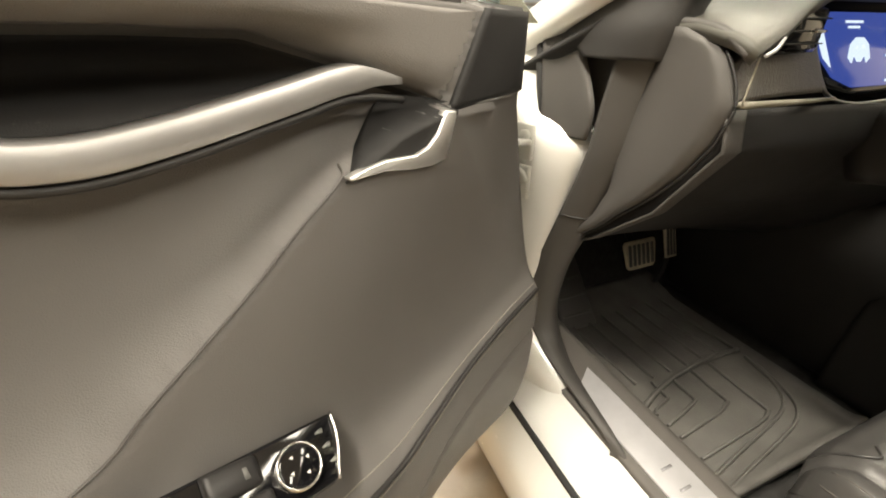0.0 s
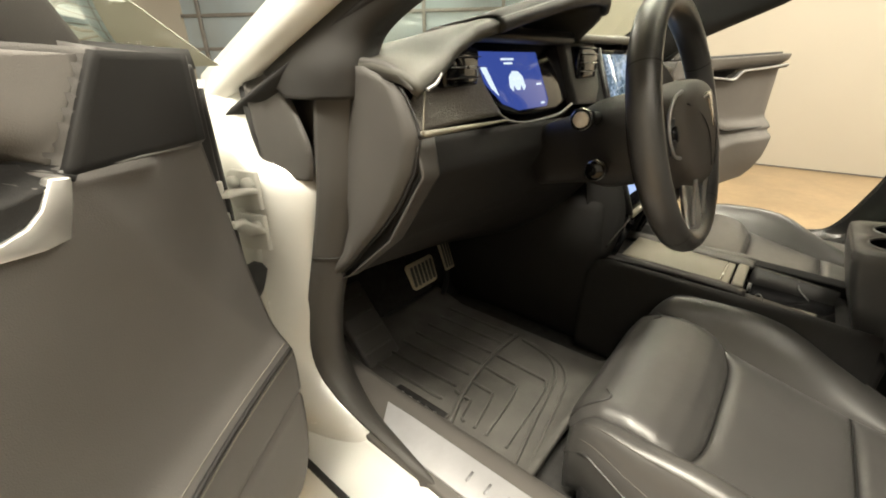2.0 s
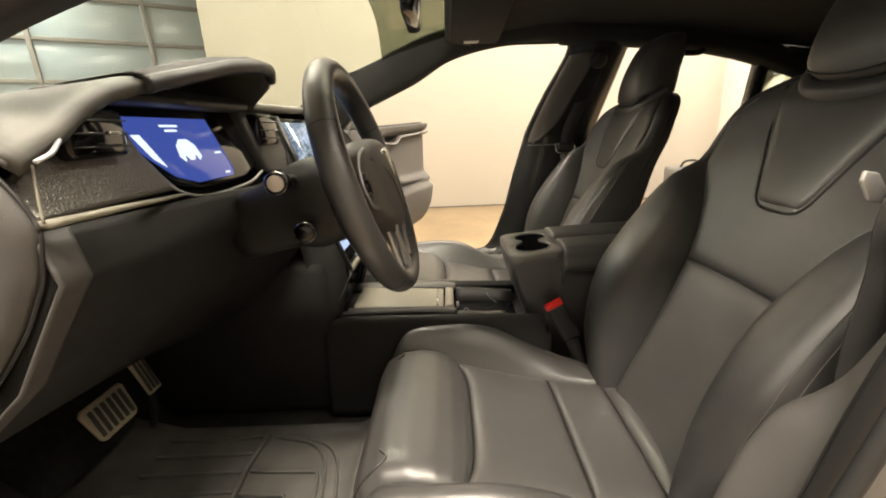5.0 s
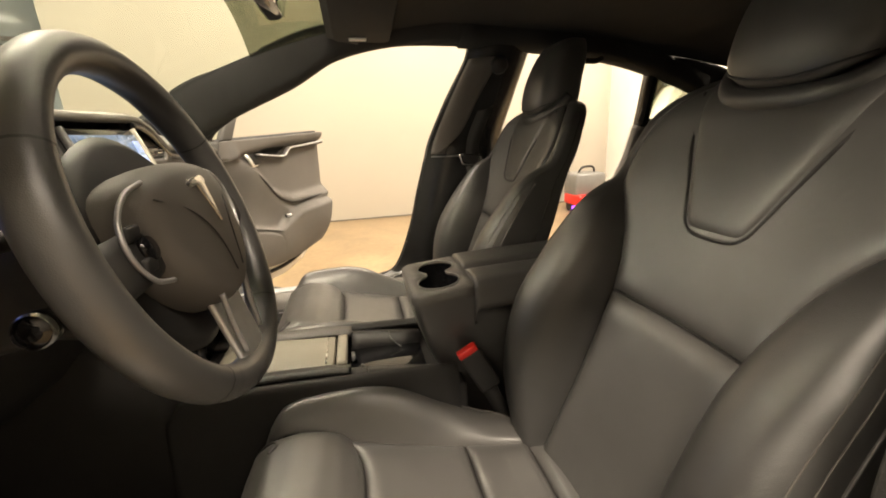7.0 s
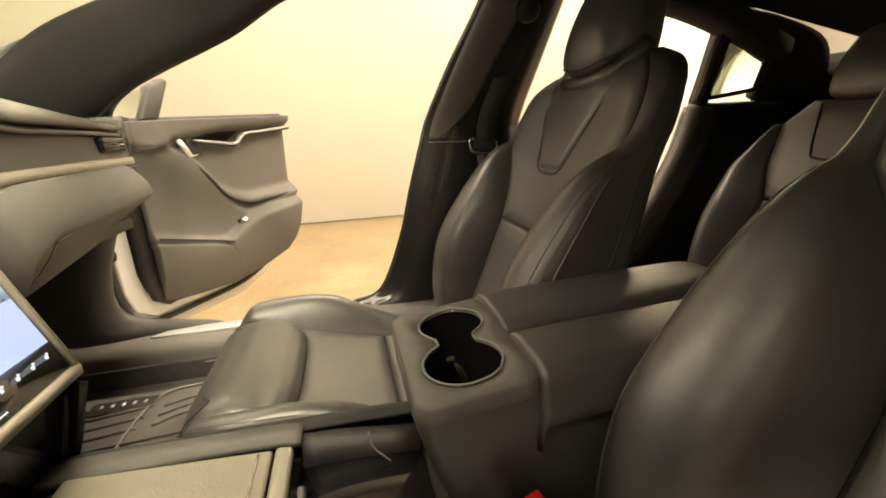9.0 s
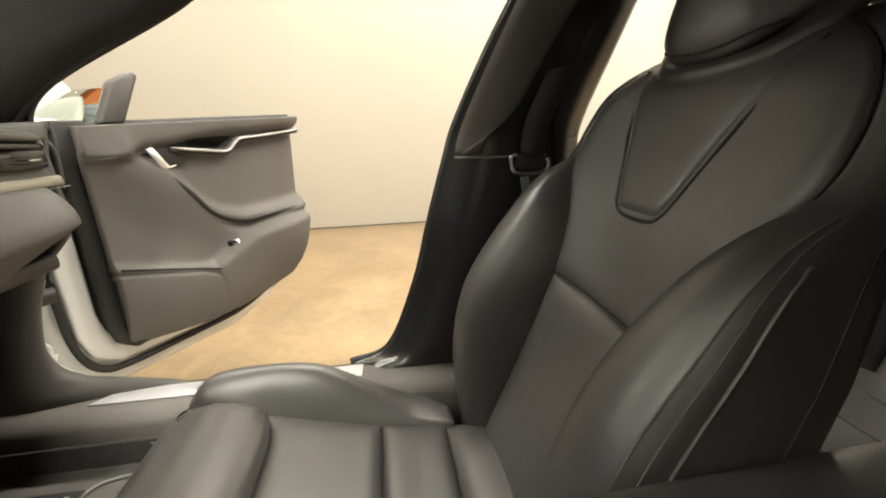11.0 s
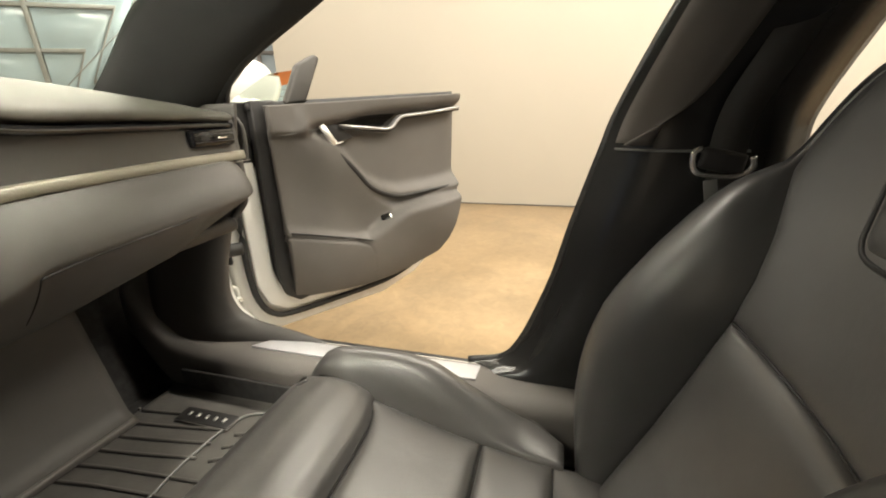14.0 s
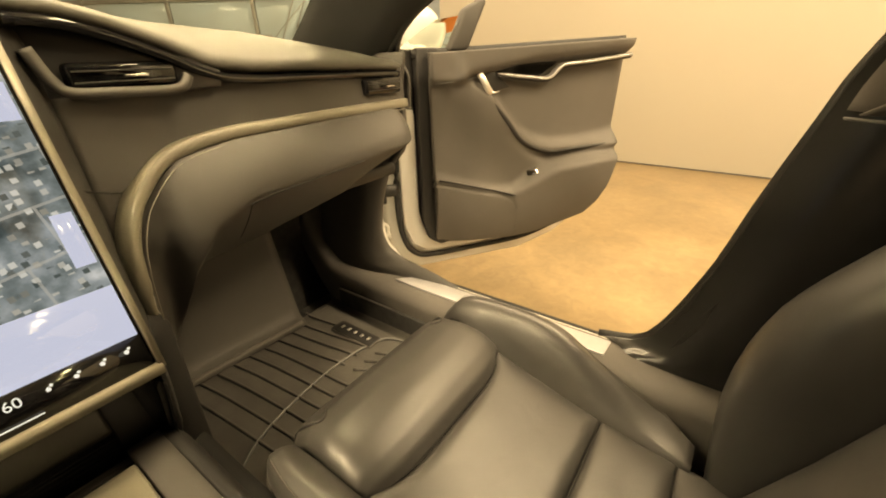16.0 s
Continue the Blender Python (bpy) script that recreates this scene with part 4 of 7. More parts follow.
        slab("switch_panel", [(0.0, 0.0), (0.19, 0.0), (0.19, 0.052), (0.022, 0.050), (0.012, 0.040)], K, -0.006, 0.006, PIANO, d, "gloss black window switch panel", bevel=0.003)
        sweep("panel_edge", [K(0.0, 0.0, 0.006), K(0.006, 0.022, 0.007), K(0.020, 0.049, 0.006)], ring(0.0016, 6), CHROME, d, "thin chrome edge", n=10)
        kc = K(0.042, 0.026, 0.006)
        lathe("mirror_knob", kc, dn, [(-0.003, 0.0165), (0.004, 0.0165), (0.006, 0.014), (0.0065, 0.0)], PIANO, d, "round mirror adjusting knob")
        lathe("knob_ring", kc, dn, [(0.0, 0.0175), (0.004, 0.0175), (0.0062, 0.0165), (0.0062, 0.0155), (0.004, 0.0150)], CHROME, d, "thin chrome ring", caps=False)
        for i in range(4):
            t = i * math.pi / 2 + 0.4
            lathe("arrow_mark", kc + du * math.cos(t) * 0.008 + dv * math.sin(t) * 0.008 + dn * 0.0064, dn, [(0, 0.0018), (0.0008, 0.0014)], WHITE, d, n=3, smooth=False)
        for i in range(3):
            box("lock_mark", K(0.016, 0.010 + 0.012 * i, 0.0062), (0.006, 0.004, 0.001), GREY, d, bevel=0)
        for i in range(2):
            for j in range(2):
                a0, b0 = 0.082 + 0.052 * i, 0.013 + 0.026 * j
                w = sweep("window_switch", [K(a0 - 0.016, b0, 0.004), K(a0 - 0.004, b0, 0.009), K(a0 + 0.008, b0, 0.012), K(a0 + 0.018, b0, 0.014)], [(-0.011, -0.006), (0.011, -0.006), (0.011, 0.001), (0.008, 0.004), (-0.008, 0.004), (-0.011, 0.001)], BLACK, d, "black window lift switch", n=8, up=dn)
                slab("switch_mark", [(a0 - 0.009, b0 - 0.004), (a0 - 0.001, b0 - 0.004), (a0 - 0.001, b0 + 0.004), (a0 - 0.009, b0 + 0.004)], K, 0.0118, 0.0126, GREY, w, bevel=0)
    else:
        slab("window_switch", [(0.398, 0.600), (0.430, 0.606), (0.430, 0.592), (0.398, 0.586)], lambda a_, b_, d_: W(a_, b_, N(a_, b_) + d_), -0.004, 0.004, PIANO, d, "small window switch", bevel=0.001)
        slab("switch_chrome", [(0.422, 0.602), (0.431, 0.604), (0.431, 0.597), (0.422, 0.595)], lambda a_, b_, d_: W(a_, b_, N(a_, b_) + d_), 0.0, 0.0055, CHROME, d, bevel=0.0005)
    # mirror and its sail
    slab("mirror_sail", [(0.155, 0.945), (0.215, 0.948), (0.270, 1.062), (0.258, 1.072), (0.205, 1.045)], W, -0.045, -0.005, TRIM, d, "dark mirror triangle trim", bevel=0.008)
    slab("sail_glass", [(0.02, 0.952), (0.155, 0.950), (0.195, 1.030), (0.13, 1.02)], W, -0.03, -0.026, WIND, d, "small fixed front pane", bevel=0)
    sweep("mirror_arm", [W(0.10, 0.955, -0.06), W(0.10, 0.962, -0.12), W(0.11, 0.972, -0.17)], ring(0.02, 8, 0.012), PAINT, d, n=8)
    loft("mirror_shell", [[W(0.115 + r * c_ * 0.075 + o, 1.012 + r * q_ * 0.058, -0.11 - 0.022 * k) for c_, q_ in [(math.cos(i * math.pi / 5), math.sin(i * math.pi / 5)) for i in range(10)]] for k, r, o in ((0, 0.75, 0.0), (1, 0.95, -0.002), (3, 1.0, -0.006), (5, 0.92, -0.012), (7, 0.70, -0.02), (8, 0.25, -0.025))], 24, 12, PAINT, d, "white painted mirror housing", closed=True, caps=True)
    return d


door(1, (0.87, 0.60), 58, 0.0, "open white front passenger door with charcoal trim")
door(-1, (0.82, 0.54), 67, 0.03, "open white driver's door with charcoal trim and switches")

# ---- dashboard ----
def dashboard():
    d = thing("dashboard", (0, 0.6, 0.7), "dark grey padded dashboard with fabric insert", "dashboard")
    # padded top
    LX = [-0.752, -0.70, -0.66, -0.62, -0.56, -0.50, -0.42, -0.34, -0.285, -0.265, -0.252, -0.242, -0.22, 0.0, 0.13, 0.164, 0.21, 0.264, 0.322, 0.39, 0.50, 0.742]
    LZ = [0.936, 0.957, 0.977, 0.993, 1.010, 1.024, 1.043, 1.055, 1.056, 1.047, 1.025, 1.005, 1.003, 1.005, 1.007, 1.004, 0.992, 0.971, 0.944, 0.936, 0.934, 0.927]
    LY = [0.350, 0.360, 0.372, 0.378, 0.370, 0.362, 0.354, 0.350, 0.352, 0.358, 0.372, 0.400, 0.42, 0.425, 0.428, 0.430, 0.435, 0.443, 0.450, 0.456, 0.460, 0.464]

    def top(u, v):
        x = -0.750 + 1.492 * u
        lipz, lipy = lerp(x, LX, LZ), lerp(x, LX, LY)
        y = lipy + (0.93 - lipy) * v
        rise = 0.018 * min(1.0, max(0.0, y - lipy) / 0.07) * min(1.0, max(0.0, (-0.60 - x) / 0.14))
        back = 0.945 - 0.05 * max(0, (abs(x) - 0.45) / 0.29)
        if x > 0.06:
            crest = lerp(x, [0.06, 0.20, 0.30, 0.45, 0.56, 0.68, 0.742], [1.010, 1.002, 0.992, 0.982, 0.968, 0.950, 0.934])
            hump = math.sin(math.pi / 2 * min(1.0, v / 0.25)) if v < 0.25 else 1.0
            z = lipz + (crest - lipz) * hump + (back - 0.004 - crest) * max(0.0, (v - 0.25) / 0.75) ** 1.5
            return (x, y, z - 0.008 * (1 - min(1, v / 0.05)) ** 2)
        return (x, y, lipz - 0.008 * (1 - min(1, v / 0.05)) ** 2 + (min(lipz, 1.005) - lipz) * min(1, v / 0.45) ** 2 + (back - min(lipz, 1.005)) * min(1, v * 1.1) + 0.010 * math.sin(math.pi * v) + rise)
    grid("top_pad", top, 190, 40, DASH_TOP, d, "grey-green soft dashboard top", solid=0.013, face=(0, 0, 1))
    grid("cluster_hood", lambda u, v: Vector(top((-0.575 + 0.332 * u + 0.750) / 1.492, (0.10 + 0.52 * min(1.0, 3 * u)) * v)) + Vector((0, -0.002 * (1 - v), 0.0025)), 44, 20, FELT, d, "black hood over the instrument display", solid=0.003, face=(0, 0, 1))
    sweep("hood_lip", [Vector(top((x + 0.750) / 1.492, 0)) + Vector((0, 0.004, -0.005)) for x in np.linspace(-0.575, -0.262, 18)], ring(0.0095, 10), BLACK, d, "black lip of the display hood", n=50)
    sweep("lip_groove", [Vector(top((x + 0.750) / 1.492, 0)) + Vector((0, 0.006, -0.017)) for x in np.linspace(0.12, 0.735, 18)], ring(0.007, 8), PIANO, d, "black groove under the top pad", n=60)
    box("dash_core", (0, 0.72, 0.80), (1.42, 0.38, 0.19), BLACK, d, "black dashboard carcass", bevel=0.01)
    box("dash_core", (-0.29, 0.56, 0.91), (0.60, 0.20, 0.12), FELT, d, bevel=0.01)
    # passenger face
    def face(u, v):
        x = 0.135 + 0.605 * u
        zt = lerp(x, [0.13, 0.27, 0.285, 0.30, 0.32, 0.39, 0.50, 0.742], [0.906, 0.906, 0.912, 0.924, 0.922, 0.914, 0.911, 0.904])
        zb = lerp(x, [0.13, 0.145, 0.165, 0.20, 0.25, 0.33, 0.42, 0.55, 0.74], [0.50, 0.70, 0.755, 0.79, 0.822, 0.836, 0.838, 0.840, 0.842])
        z = zt + (zb - zt) * v
        y = 0.475 - 0.02 * (0.95 - z) / 0.15 - 0.03 * max(0, (0.25 - x) / 0.12)
        return (x, y, z)
    grid("fabric_insert", face, 60, 20, TRIM, d, "brown-grey fabric covered dashboard face", solid=0.02, face=(0, -1, 0))
    line = [(0.134, 0.383, 0.49), (0.132, 0.386, 0.57), (0.133, 0.384, 0.65), (0.137, 0.385, 0.712), (0.150, 0.400, 0.756), (0.180, 0.428, 0.790), (0.235, 0.450, 0.826), (0.32, 0.455, 0.840), (0.42, 0.457, 0.842), (0.56, 0.459, 0.844), (0.745, 0.462, 0.844)]
    sweep("accent_strip", line, [(-0.012, -0.008), (0.006, -0.010), (0.0085, -0.007), (0.0065, 0.006), (0.003, 0.008), (-0.012, 0.009)], STRIP, d, "pale satin accent strip", n=80)
    sweep("strip_stitching", [Vector(q) + Vector((0.010, -0.010, -0.013)) for q in line[2:]], ring(0.0009, 5), THREAD, d, "pale stitching", n=60)
    sweep("panel_joint", [(0.118, 0.398, 0.815), (0.140, 0.418, 0.803), (0.163, 0.432, 0.795)], ring(0.0015, 5), BLACK, d, n=10)
    # glovebox bulge
    def glove(u, v):
        x = 0.140 + 0.585 * u
        zt = lerp(x, [0.14, 0.146, 0.18, 0.235, 0.32, 0.42, 0.745], [0.70, 0.742, 0.784, 0.820, 0.833, 0.835, 0.838])
        zc = lerp(x, [0.14, 0.19, 0.215, 0.25, 0.32, 0.45, 0.74], [0.50, 0.56, 0.675, 0.725, 0.75, 0.757, 0.772])
        zb = lerp(x, [0.14, 0.19, 0.21, 0.24, 0.34, 0.55, 0.66, 0.745], [0.46, 0.49, 0.60, 0.650, 0.655, 0.683, 0.72, 0.766])
        z = zt + (zc - zt) * v / 0.6 if v < 0.6 else zc + (zb - zc) * (v - 0.6) / 0.4
        y = 0.452 - 0.048 * math.sin(math.pi / 2 * min(1, v / 0.6)) ** 0.8 - 0.03 * max(0, 0.3 - u)
        y += 0.53 * max(0.0, 0.72 - z) * min(1.0, max(0.0, (x - 0.142) / 0.04)) * max(0.0, 1 - max(0.0, x - 0.19) / 0.06)
        q = max(0.0, (v - 0.6) / 0.4)
        y += 0.075 * (q ** 1.3) * min(1.0, max(0.0, (x - 0.16) / 0.08))
        y += 0.03 * max(0, (u - 0.9) / 0.1) ** 2
        return (x, y, z)
    grid("glovebox", glove, 80, 40, TRIM, d, "charcoal glovebox lid", solid=0.02, face=(0, -1, 0))
    box("glovebox_underside", (0.45, 0.58, 0.70), (0.52, 0.22, 0.03), BLACK, d, bevel=0.01)
    sweep("glovebox_gap", [Vector(glove((x - 0.14) / 0.585, 0.62)) + Vector((0, -0.0005, 0)) for x in (0.31, 0.36, 0.42, 0.48, 0.55)], ring(0.0016, 6), BLACK, d, n=20)
    sweep("glovebox_gap", [Vector(glove((0.31 - 0.14) / 0.585, v)) + Vector((-0.02 * (v - 0.62), -0.0005, 0)) for v in (0.62, 0.75, 0.9)], ring(0.0016, 6), BLACK, d, n=10)
    # end cap and passenger vents
    def vent(name, cx, cy, cz, w, h, slats, yaw=0):
        v = box("vent", (cx, cy + 0.012, cz), (w, 0.03, h), PIANO, d, "black air vent", bevel=0.006, rot=Matrix.Rotation(yaw, 3, "Z"))
        for i in range(slats):
            box("vent_slat", (cx, cy - 0.005, cz + h * ((i + 0.5) / slats - 0.5) * 0.8), (w * 0.9, 0.006, 0.0015), BLACK, v, rot=Matrix.Rotation(yaw, 3, "Z"), bevel=0.001)
        box("vent_tab", (cx + w * 0.06, cy - 0.012, cz), (w * 0.22, 0.006, 0.003), CHROME, v, "chrome vent tab", rot=Matrix.Rotation(yaw, 3, "Z"), bevel=0.001)
    vent("r", 0.672, 0.456, 0.882, 0.105, 0.032, 2)
    # centre vents sit back under the pad's lip
    slab("vent_recess", [(0.118, 0.900), (0.330, 0.905), (0.335, 0.926), (0.270, 0.955), (0.20, 0.985), (0.118, 0.990)], lambda a, b, e: (a, 0.452 + e, b), 0.0, 0.02, BLACK, d, "black vent recess", bevel=0.002)
    vent("c", 0.214, 0.446, 0.926, 0.120, 0.030, 2, 0.08)
    sweep("vent_frame", [(0.128, 0.434, 0.955), (0.138, 0.432, 0.925), (0.152, 0.432, 0.911), (0.20, 0.436, 0.908), (0.255, 0.444, 0.906), (0.276, 0.446, 0.910), (0.286, 0.450, 0.922)], [(-0.006, -0.004), (0.006, -0.004), (0.006, 0.005), (-0.006, 0.005)], TRIM, d, "charcoal vent surround", n=40, up=(0, -1, 0))
    slab("vent_surround", [(-0.262, 0.994), (-0.115, 0.994), (-0.120, 0.90), (-0.150, 0.868), (-0.245, 0.872)], lambda a, b, e: (a, 0.412 + 0.30 * (b - 0.93) + e, b), 0.006, 0.03, TRIM, d, "charcoal centre vent surround", bevel=0.004)
    vent("cl", -0.192, 0.412, 0.948, 0.088, 0.058, 3)
    vent("l", -0.638, 0.386, 0.946, 0.080, 0.044, 3, 0.12)
    # driver's end cap and lower panels
    CAP = {-1: ([0.61, 0.66, 0.69, 0.72, 0.76, 0.80, 0.84, 0.88, 0.905, 0.925, 0.940, 0.950], [0.60, 0.535, 0.500, 0.472, 0.430, 0.396, 0.372, 0.361, 0.371, 0.384, 0.398, 0.415]), 1: ([0.61, 0.66, 0.70, 0.74, 0.80, 0.85, 0.90, 0.926], [0.62, 0.55, 0.50, 0.462, 0.455, 0.458, 0.463, 0.468])}
    for s in (-1, 1):
        def cap(u, v, s=s):
            zt = lerp(u, [0.0, 0.25, 0.5, 1.0], [0.930, 0.944, 0.949, 0.950]) if s < 0 else 0.918
            z = zt - (zt - 0.63) * v
            y0 = lerp(z, *CAP[s])
            y1 = max(y0 + 0.006, lerp(z, [0.63, 0.70, 0.75, 0.83, 0.88, 0.95], [0.60, 0.515, 0.492, 0.486, 0.470, 0.452])) if s < 0 else 0.66
            return (s * (0.750 - 0.012 * max(0.0, 1 - u * 6) ** 2 + 0.004 * math.sin(math.pi * u)), y0 + (y1 - y0) * u, z)
        grid("end_cap", cap, 24, 30, TRIM, d, "grey dashboard end panel", solid=0.014, face=(s, 0, 0))
    sweep("end_cap_gap", [(-0.7425, lerp(z, *CAP[-1]) - 0.002, z) for z in np.linspace(0.66, 0.93, 16)], ring(0.0016, 6), BLACK, d, n=40)
    sweep("end_pad", [(-0.743, 0.362, 0.926), (-0.743, 0.390, 0.944), (-0.743, 0.415, 0.951), (-0.743, 0.445, 0.954)], ring(0.006, 12, 0.005), TRIM, d, "dark padded dashboard end", n=24)
    # driver's knee panel
    def knee(u, v):
        x = -0.735 + 0.60 * u
        zt = lerp(x, [-0.735, -0.55, -0.40, -0.135], [0.876, 0.868, 0.862, 0.85])
        z = zt - (0.27 + 0.05 * u) * v
        y = lerp(v, [0, 0.15, 0.5, 0.8, 1.0], [0.372, 0.362, 0.425, 0.52, 0.62]) + 0.012 * math.sin(math.pi * u) - 0.09 * max(0, u - 0.6) * v
        return (x, y, z)
    grid("knee_panel", knee, 40, 30, FELT, d, "black lower dashboard panel", solid=0.02, face=(0, -1, 0))
    grid("knee_edge", lambda u, v: (lambda p: (p[0] - 0.006, p[1] - 0.004, p[2]))(knee(0.055 * u * (1 - 0.6 * v), v)), 8, 20, TRIM, d, "grey panel edge", solid=0.003, face=(0, -1, 0))
    # woven insert on the driver's side
    def insert(u, v):
        xr = lerp(v, [0.0, 0.5, 0.8, 1.0], [-0.574, -0.556, -0.530, -0.505])
        x = -0.738 + (xr + 0.738) * u
        zt = lerp(x, [-0.738, -0.70, -0.66, -0.62, -0.49], [0.910, 0.930, 0.949, 0.966, 0.976])
        zb = lerp(x, [-0.74, -0.46], [0.886, 0.876])
        return (x, 0.364 + 0.022 * (1 - v) + 0.190 * (x + 0.738), zt + (zb - zt) * v)
    grid("woven_insert", insert, 30, 14, CARBON, d, "dark woven dashboard insert", solid=0.02, face=(0, -1, 0))
    sweep("insert_strip", [(-0.742, 0.356, 0.883), (-0.64, 0.362, 0.880), (-0.505, 0.398, 0.871)], [(-0.004, -0.003), (0.004, -0.003), (0.003, 0.003), (-0.004, 0.003)], STRIP, d, "brushed metal strip", n=16, scale=lambda t: 1.0 - 0.5 * t)
    sweep("insert_edge", [(-0.735, 0.358, 0.925), (-0.741, 0.355, 0.905), (-0.744, 0.354, 0.884)], ring(0.0010, 8), STRIP, d, n=12)
    sweep("insert_edge", [(-0.740, 0.350, 0.927), (-0.722, 0.354, 0.932), (-0.706, 0.360, 0.941)], ring(0.0018, 8), PLATE, d, "bright trim tip", n=12)
    # instrument cluster under its hood
    c = slab("driver_display", [(-0.566, 0.985), (-0.262, 0.985), (-0.255, 0.885), (-0.32, 0.870), (-0.45, 0.868), (-0.505, 0.880), (-0.548, 0.92), (-0.568, 0.96)], lambda a, b, e: (a, 0.425 + (b - 0.92) * 0.35 + e, b), 0.0, 0.03, PIANO, d, "black instrument display housing", bevel=0.008)
    cz = lambda a, b, e: (a, 0.425 + (b - 0.92) * 0.35 + e, b)
    slab("display", [(-0.552, 0.966), (-0.362, 0.966), (-0.352, 0.89), (-0.362, 0.880), (-0.455, 0.880), (-0.495, 0.892), (-0.535, 0.925), (-0.550, 0.955)], cz, -0.004, 0.0, glow("cluster_blue", (0.045, 0.075, 0.33), 0.9), c, "glowing blue driver display", bevel=0.001)
    sweep("bezel_trim", [cz(a, b, -0.004) for a, b in ((-0.571, 0.958), (-0.553, 0.917), (-0.508, 0.874), (-0.45, 0.861), (-0.38, 0.861), (-0.318, 0.864), (-0.262, 0.876))], ring(0.0024, 6), GRIP, c, "thin satin line under the display", n=40)
    white = glow("display_white", (0.75, 0.85, 1.0), 1.0)
    slab("display_panel", [(-0.538, 0.945), (-0.524, 0.945), (-0.506, 0.905), (-0.522, 0.916)], cz, -0.0052, -0.004, white, c, bevel=0)
    slab("display_car", [(-0.470, 0.915), (-0.466, 0.930), (-0.454, 0.938), (-0.438, 0.938), (-0.426, 0.930), (-0.422, 0.914), (-0.430, 0.909), (-0.434, 0.918), (-0.442, 0.910), (-0.450, 0.910), (-0.458, 0.918), (-0.462, 0.909)], cz, -0.0052, -0.004, white, c, "white car outline on the display", bevel=0)
    for x0, x1, zz in ((-0.478, -0.442, 0.957), (-0.472, -0.448, 0.951), (-0.384, -0.368, 0.918), (-0.382, -0.370, 0.888)):
        slab("display_text", [(x0, zz), (x1, zz), (x1, zz - 0.003), (x0, zz - 0.003)], cz, -0.0052, -0.004, white, c, bevel=0)
    box("hood_underside", (-0.43, 0.45, 0.988), (0.30, 0.10, 0.02), BLACK, d, bevel=0.01)
    # portrait touch screen
    tl, br = Vector((0.0, 0.429, 0.974)), Vector((0.0, 0.304, 0.626))
    upv = (tl - br).normalized()
    nv = Vector((0, -upv.z, upv.y))
    mid = (tl + br) / 2

    def T(a, b, e):
        return mid + Vector((1, 0, 0)) * a + upv * b + nv * e
    H = (tl - br).length / 2
    t = slab("touch_screen", [(-0.104, H), (0.104, H), (0.104, -H), (-0.104, -H)], T, -0.02, 0.002, PIANO, d, "large portrait touch screen in a satin frame", bevel=0.004)
    sweep("screen_frame", [T(a, b, 0.003) for a, b in ((0.107, -H), (0.107, 0), (0.107, H))], [(-0.0035, -0.005), (0.0035, -0.005), (0.003, 0.004), (-0.003, 0.004)], STRIP, t, "satin screen edge", n=4)
    sweep("screen_frame", [T(a, b, 0.003) for a, b in ((-0.107, -H), (-0.107, 0), (-0.107, H))], [(-0.003, -0.006), (0.003, -0.006), (0.003, 0.004), (-0.003, 0.004)], BLACK, t, n=4)
    sweep("screen_frame", [T(a, -H, 0.003) for a in (-0.107, 0, 0.107)], [(-0.005, -0.006), (0.005, -0.006), (0.005, 0.006), (-0.005, 0.006)], STRIP, t, n=4)
    mm = bpy.data.materials.new("map_picture")
    mm.use_nodes = True
    nt = mm.node_tree
    b = nt.nodes["Principled BSDF"]
    geo = nt.nodes.new("ShaderNodeNewGeometry")
    def ramp(src, stops):
        r = nt.nodes.new("ShaderNodeValToRGB")
        e = r.color_ramp.elements
        while len(e) < len(stops):
            e.new(0.5)
        for el, (pos, col) in zip(e, stops):
            el.position, el.color = pos, (*col, 1)
        nt.links.new(src, r.inputs[0])
        return r.outputs[0]

    def mix(fac, a, bb):
        m = nt.nodes.new("ShaderNodeMix")
        m.data_type = "RGBA"
        nt.links.new(fac, m.inputs["Factor"])
        nt.links.new(a, m.inputs["A"])
        nt.links.new(bb, m.inputs["B"])
        return m.outputs["Result"]
    no = nt.nodes.new("ShaderNodeTexNoise")
    no.inputs["Scale"].default_value, no.inputs["Detail"].default_value = 30, 12
    vo = nt.nodes.new("ShaderNodeTexVoronoi")
    vo.distance = "CHEBYCHEV"
    vo.inputs["Scale"].default_value = 105
    flat = nt.nodes.new("ShaderNodeMapping")
    flat.inputs["Rotation"].default_value = (radians(90), 0, radians(9))
    nt.links.new(geo.outputs["Position"], flat.inputs["Vector"])
    v2 = nt.nodes.new("ShaderNodeTexBrick")
    v2.inputs["Scale"].default_value, v2.inputs["Mortar Size"].default_value, v2.inputs["Mortar Smooth"].default_value = 9.0, 0.012, 0.1
    v2.inputs["Row Height"].default_value, v2.inputs["Brick Width"].default_value = 0.42, 0.6
    nt.links.new(flat.outputs[0], v2.inputs["Vector"])
    for q in (no, vo):
        nt.links.new(flat.outputs[0], q.inputs["Vector"])
    land = ramp(no.outputs["Fac"], [(0.36, (0.04, 0.065, 0.09)), (0.50, (0.14, 0.20, 0.28)), (0.60, (0.24, 0.32, 0.46)), (0.72, (0.46, 0.56, 0.76))])
    roof = ramp(vo.outputs["Color"], [(0.25, (0.05, 0.08, 0.11)), (0.5, (0.26, 0.30, 0.36)), (0.75, (0.46, 0.55, 0.70))])
    near = ramp(vo.outputs["Distance"], [(0.26, (1, 1, 1)), (0.30, (0, 0, 0))])
    road = ramp(v2.outputs["Fac"], [(0.3, (0, 0, 0)), (0.7, (0.6, 0.6, 0.6))])
    grey = nt.nodes.new("ShaderNodeRGB")
